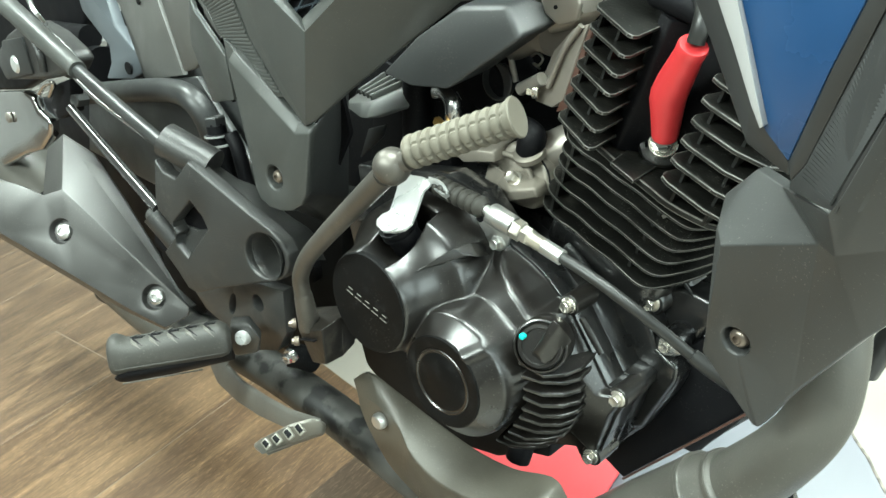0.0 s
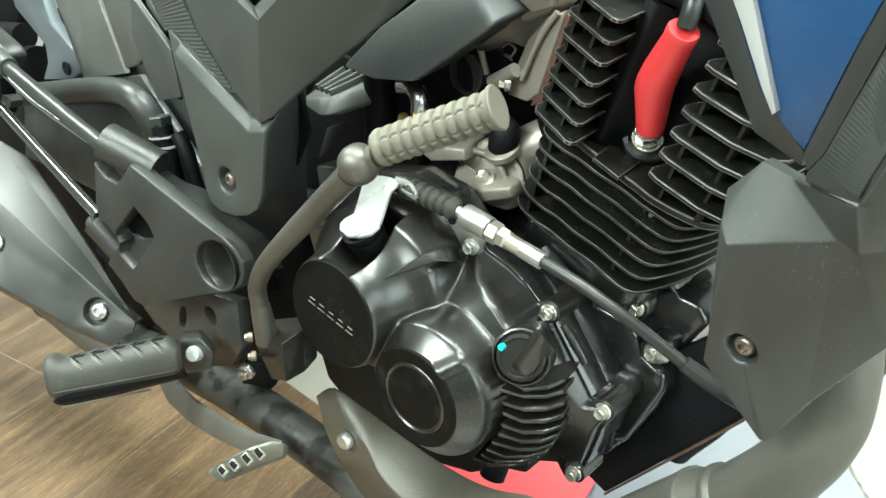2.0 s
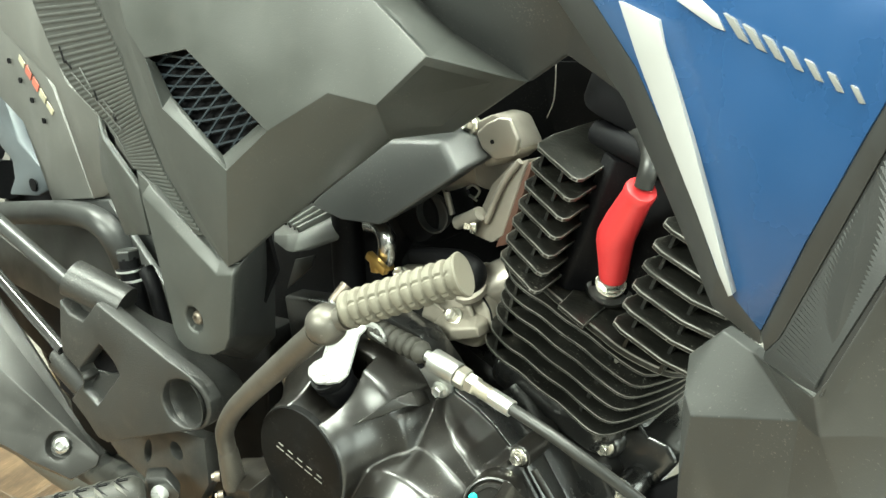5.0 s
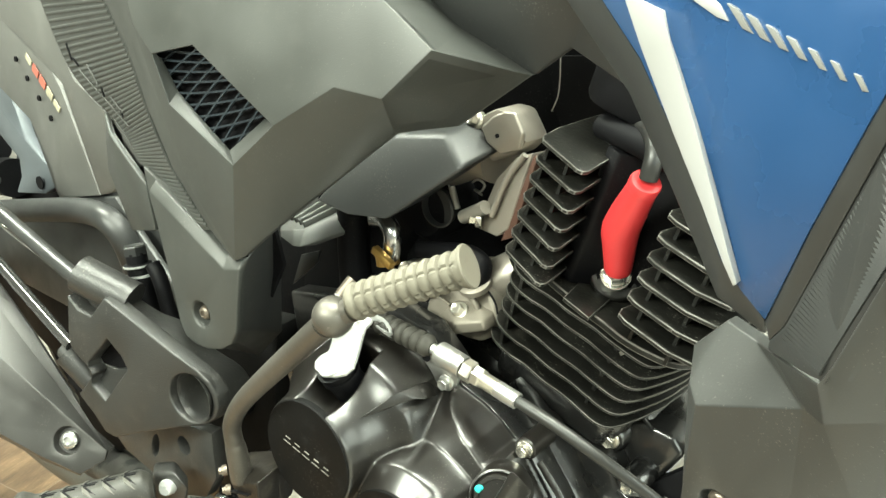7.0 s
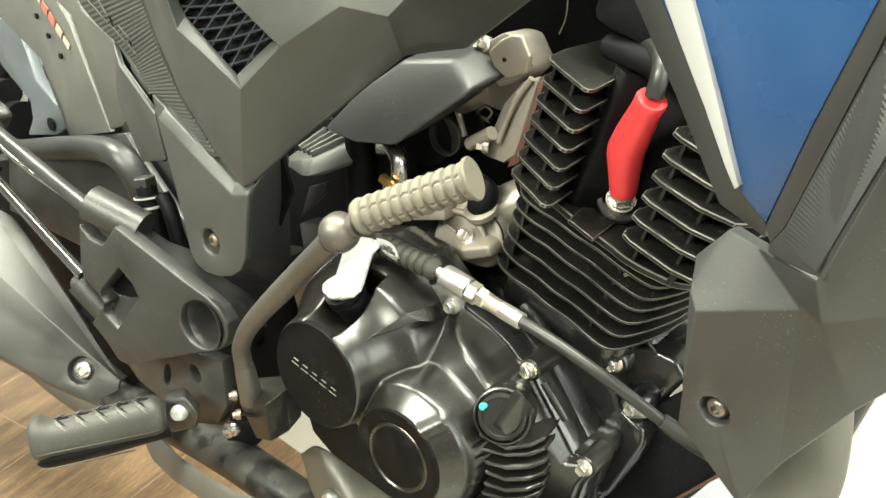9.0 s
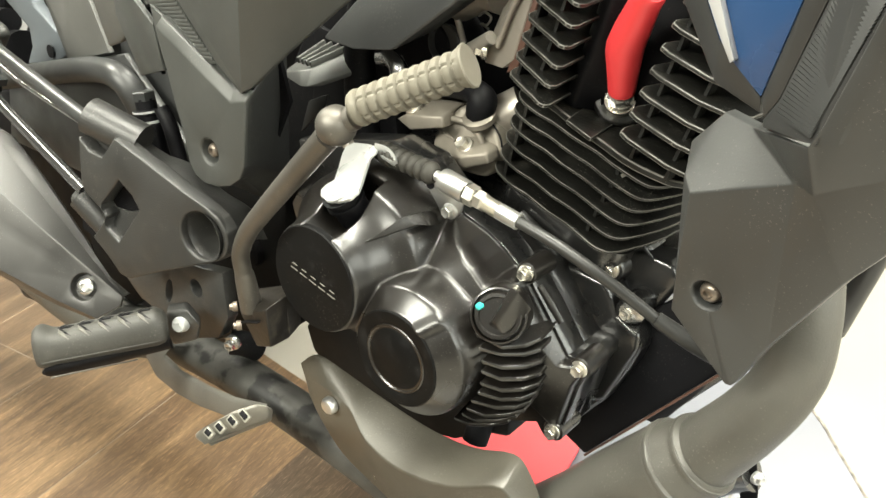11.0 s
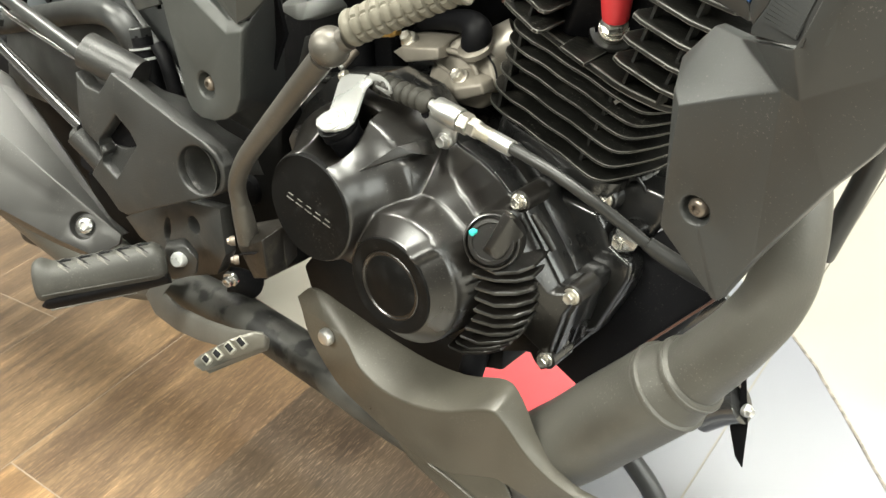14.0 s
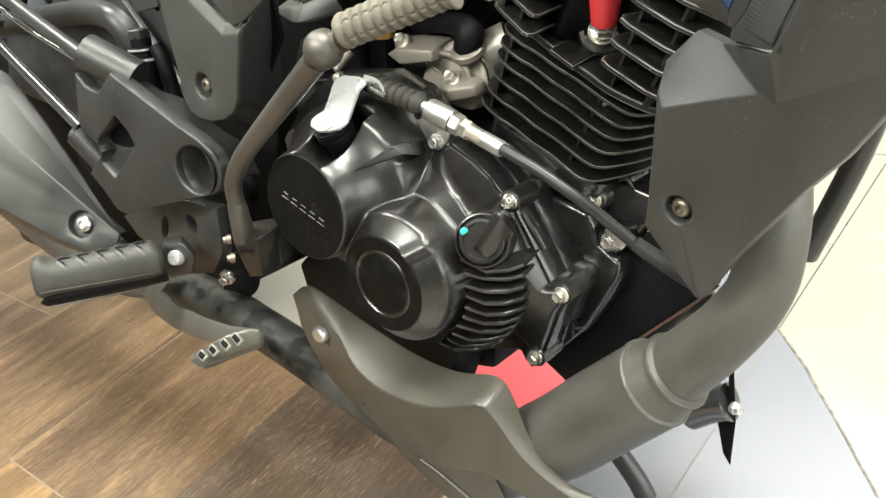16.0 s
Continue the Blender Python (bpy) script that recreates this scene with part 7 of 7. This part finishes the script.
wheel = part("rear_wheel", shell([(-1.4501, 0.5200, 0.7887), (-1.4648, 0.5200, 0.8396), (-1.5638, 0.5200, 0.8467), (-1.5516, 0.5200, 0.7694), (-1.5157, 0.5200, 0.7393), (-1.4795, 0.5200, 0.7077), (-1.4754, 0.5150, 0.6795), (-1.4972, 0.5100, 0.6527), (-1.3959, 0.5100, 0.6533), (-1.3563, 0.5100, 0.6641), (-1.3374, 0.5100, 0.6989), (-1.3814, 0.5150, 0.7020), (-1.4264, 0.5150, 0.7424)], [tuple(range(13))], push=(0, 0.02, 0), bev=0.004), SILVERWHEEL, bike, "silver-blue alloy wheel spoke")
part("hub_hole", lathe([(0.0105, 0), (0.0105, 0.002), (0.0, 0.002)], (-1.3986, 0.5090, 0.6723), n=24), DARK, wheel)
part("rim_band", shell([(-1.4355, 0.5450, 0.8352), (-1.4321, 0.5450, 0.7618), (-1.4116, 0.5400, 0.6964), (-1.3858, 0.5400, 0.7241), (-1.4008, 0.5450, 0.7789), (-1.3958, 0.5450, 0.8324)], [tuple(range(6))], push=(0, 0.02, 0), bev=0.002), TAIL, wheel)
HUB = (-1.38, 0.62, 0.47)
part("tyre", lathe([(0.262, -0.045), (0.290, -0.058), (0.318, -0.050), (0.336, -0.026), (0.342, 0.0), (0.336, 0.026), (0.318, 0.050), (0.290, 0.058), (0.262, 0.045)], HUB, n=64, start=False), DARK, wheel, "black tyre")
part("rim", lathe([(0.262, -0.046), (0.246, -0.04), (0.238, 0.0), (0.246, 0.04), (0.262, 0.046)], HUB, n=64, start=False), DARK, wheel)
part("wheel_disc", lathe([(0.245, -0.02), (0.245, 0.02), (0.06, 0.026), (0.055, 0.05), (0.0, 0.05)], HUB, n=48), DARK, wheel, "black wheel disc")
part("mudguard_flap", shell([(-2.3160, 0.5850, 0.9329), (-1.6252, 0.5850, 0.8748), (-1.6903, 0.5800, 0.7458), (-1.8055, 0.5750, 0.6706), (-2.1013, 0.5750, 0.6052), (-2.6215, 0.5800, 0.5912)], [tuple(range(6))], push=(0, 0.03, 0), bev=0.008, segments=3), DARK, wheel, "black mudguard flap")
part("hub_cap", tube([(-1.8147, 0.5600, 0.7320), (-1.6075, 0.5480, 0.7212)], [0.024, 0.022], n=24, steps=1), DARK, wheel)
part("hub_cap", tube([(-1.7394, 0.5600, 0.6755), (-1.5699, 0.5450, 0.6700)], [0.036, 0.034], n=24, steps=1), DARK, wheel)
pill = part("pillion_bracket", shell([(-1.3249, 0.3050, 0.7552), (-1.2729, 0.3050, 0.7665), (-1.2176, 0.3050, 0.7695), (-1.1586, 0.3020, 0.7554), (-1.1055, 0.3000, 0.7309), (-1.0962, 0.3000, 0.7183), (-1.1238, 0.3020, 0.7035), (-1.2184, 0.3030, 0.6931), (-1.3759, 0.3050, 0.6901), (-1.3984, 0.3060, 0.7250)], [tuple(range(10))], push=(-0.006, 0.03, 0), bev=0.006, segments=3), HANGER, bike, "grey cast pillion footrest bracket with plated plates")
part("bracket_button", lathe([(0.013, -0.003), (0.013, 0.002), (0.010, 0.005), (0.0, 0.006)], (-1.3038, 0.3020, 0.7143), n=28), WHITEMETAL, pill)
part("bracket_block", shell([(-1.3341, 0.3000, 0.7482), (-1.2577, 0.3000, 0.7516), (-1.2535, 0.3000, 0.7348), (-1.2492, 0.3000, 0.7009), (-1.3561, 0.3000, 0.6913), (-1.3697, 0.3000, 0.7094)], [tuple(range(6))], push=(-0.004, 0.01, 0), bev=0.003), PLASTIC2, pill)
part("casting_rib", tube([(-1.2122, 0.3000, 0.7420), (-1.2014, 0.2990, 0.7257), (-1.2059, 0.3000, 0.7060)], 0.006, n=12, steps=3), HANGER, pill)
part("plated_plate", shell([(-1.4509, 0.3000, 0.6695), (-1.3058, 0.3000, 0.6751), (-1.2735, 0.2990, 0.6690), (-1.2604, 0.2970, 0.6506), (-1.2258, 0.2970, 0.6362), (-1.2390, 0.2980, 0.6144), (-1.2888, 0.2980, 0.5894), (-1.3527, 0.2980, 0.5793), (-1.4375, 0.2990, 0.5576), (-1.5747, 0.3000, 0.5205)], [tuple(range(10))], push=(-0.01, 0.02, 0), bev=0.007, segments=4), CHROME, pill, "mirror-plated brake plate")
part("plate_screw", lathe([(0.008, -0.002), (0.008, 0.002), (0.005, 0.004), (0.0, 0.004)], (-1.3788, 0.2960, 0.6355), n=20), ALU2, pill)
part("spring_clip", tube([(-1.2429, 0.3000, 0.6752), (-1.2091, 0.2980, 0.6880), (-1.1809, 0.2980, 0.6901), (-1.2092, 0.3000, 0.6723)], 0.0035, n=10, steps=4), CHROME, pill)
part("clevis_block", shell([(-1.2096, 0.3100, 0.6858), (-1.1556, 0.3100, 0.6943), (-1.1770, 0.3100, 0.6483), (-1.2263, 0.3100, 0.6366), (-1.2470, 0.3100, 0.6532)], [tuple(range(5))], push=(0, 0.02, 0), bev=0.003), DARK, pill)
part("clevis_nut", ngon_prism(6, 0.009, (-1.1282, 0.3050, 0.6678), (0.3, -0.9, 0.1), -0.01, 0.008), TUBE, pill)
part("foot_rod", tube([(-1.1931, 0.3000, 0.8123), (-1.1884, 0.3000, 0.7865), (-1.1665, 0.3020, 0.7656)], 0.004, n=12, steps=3), CHROME, pill)

# ---- side stand seen under the engine ----
stand = part("side_stand", tube([(-0.3355, 0.5500, 0.2265), (-0.3144, 0.5500, 0.2421), (-0.2935, 0.5500, 0.2515)], 0.0195, n=24, steps=2), CHROMEBLACK, bike, "glossy black side stand bracket with a zinc bolt")
part("stand_plate", shell([(-0.2938, 0.5480, 0.2896), (-0.2875, 0.5450, 0.2898), (-0.2849, 0.5450, 0.2330), (-0.2911, 0.5480, 0.1770), (-0.2998, 0.5500, 0.1876), (-0.3054, 0.5500, 0.2211), (-0.2950, 0.5500, 0.2286)], [tuple(range(7))], push=(-0.004, 0.01, 0), bev=0.001), DARK, stand)
flange_bolt("stand_bolt", (-0.2849, 0.5430, 0.2504), stand, 0.0065, axis=(0.9, -0.4, 0), mat=ZINC)
part("stand_leg", tube([(-0.3937, 0.5000, 0.1870), (-0.3717, 0.5000, 0.1599), (-0.3606, 0.5000, 0.1392)], 0.011, n=16, steps=2), TUBE, stand)
part("stand_flap", shell([(-0.3619, 0.5400, 0.3233), (-0.3216, 0.5400, 0.3616), (-0.3088, 0.5400, 0.3714), (-0.3027, 0.5400, 0.3634), (-0.3245, 0.5400, 0.3423), (-0.3542, 0.5400, 0.3138)], [tuple(range(6))], push=(0, 0.008, 0), bev=0.001), CHROMEBLACK, stand)
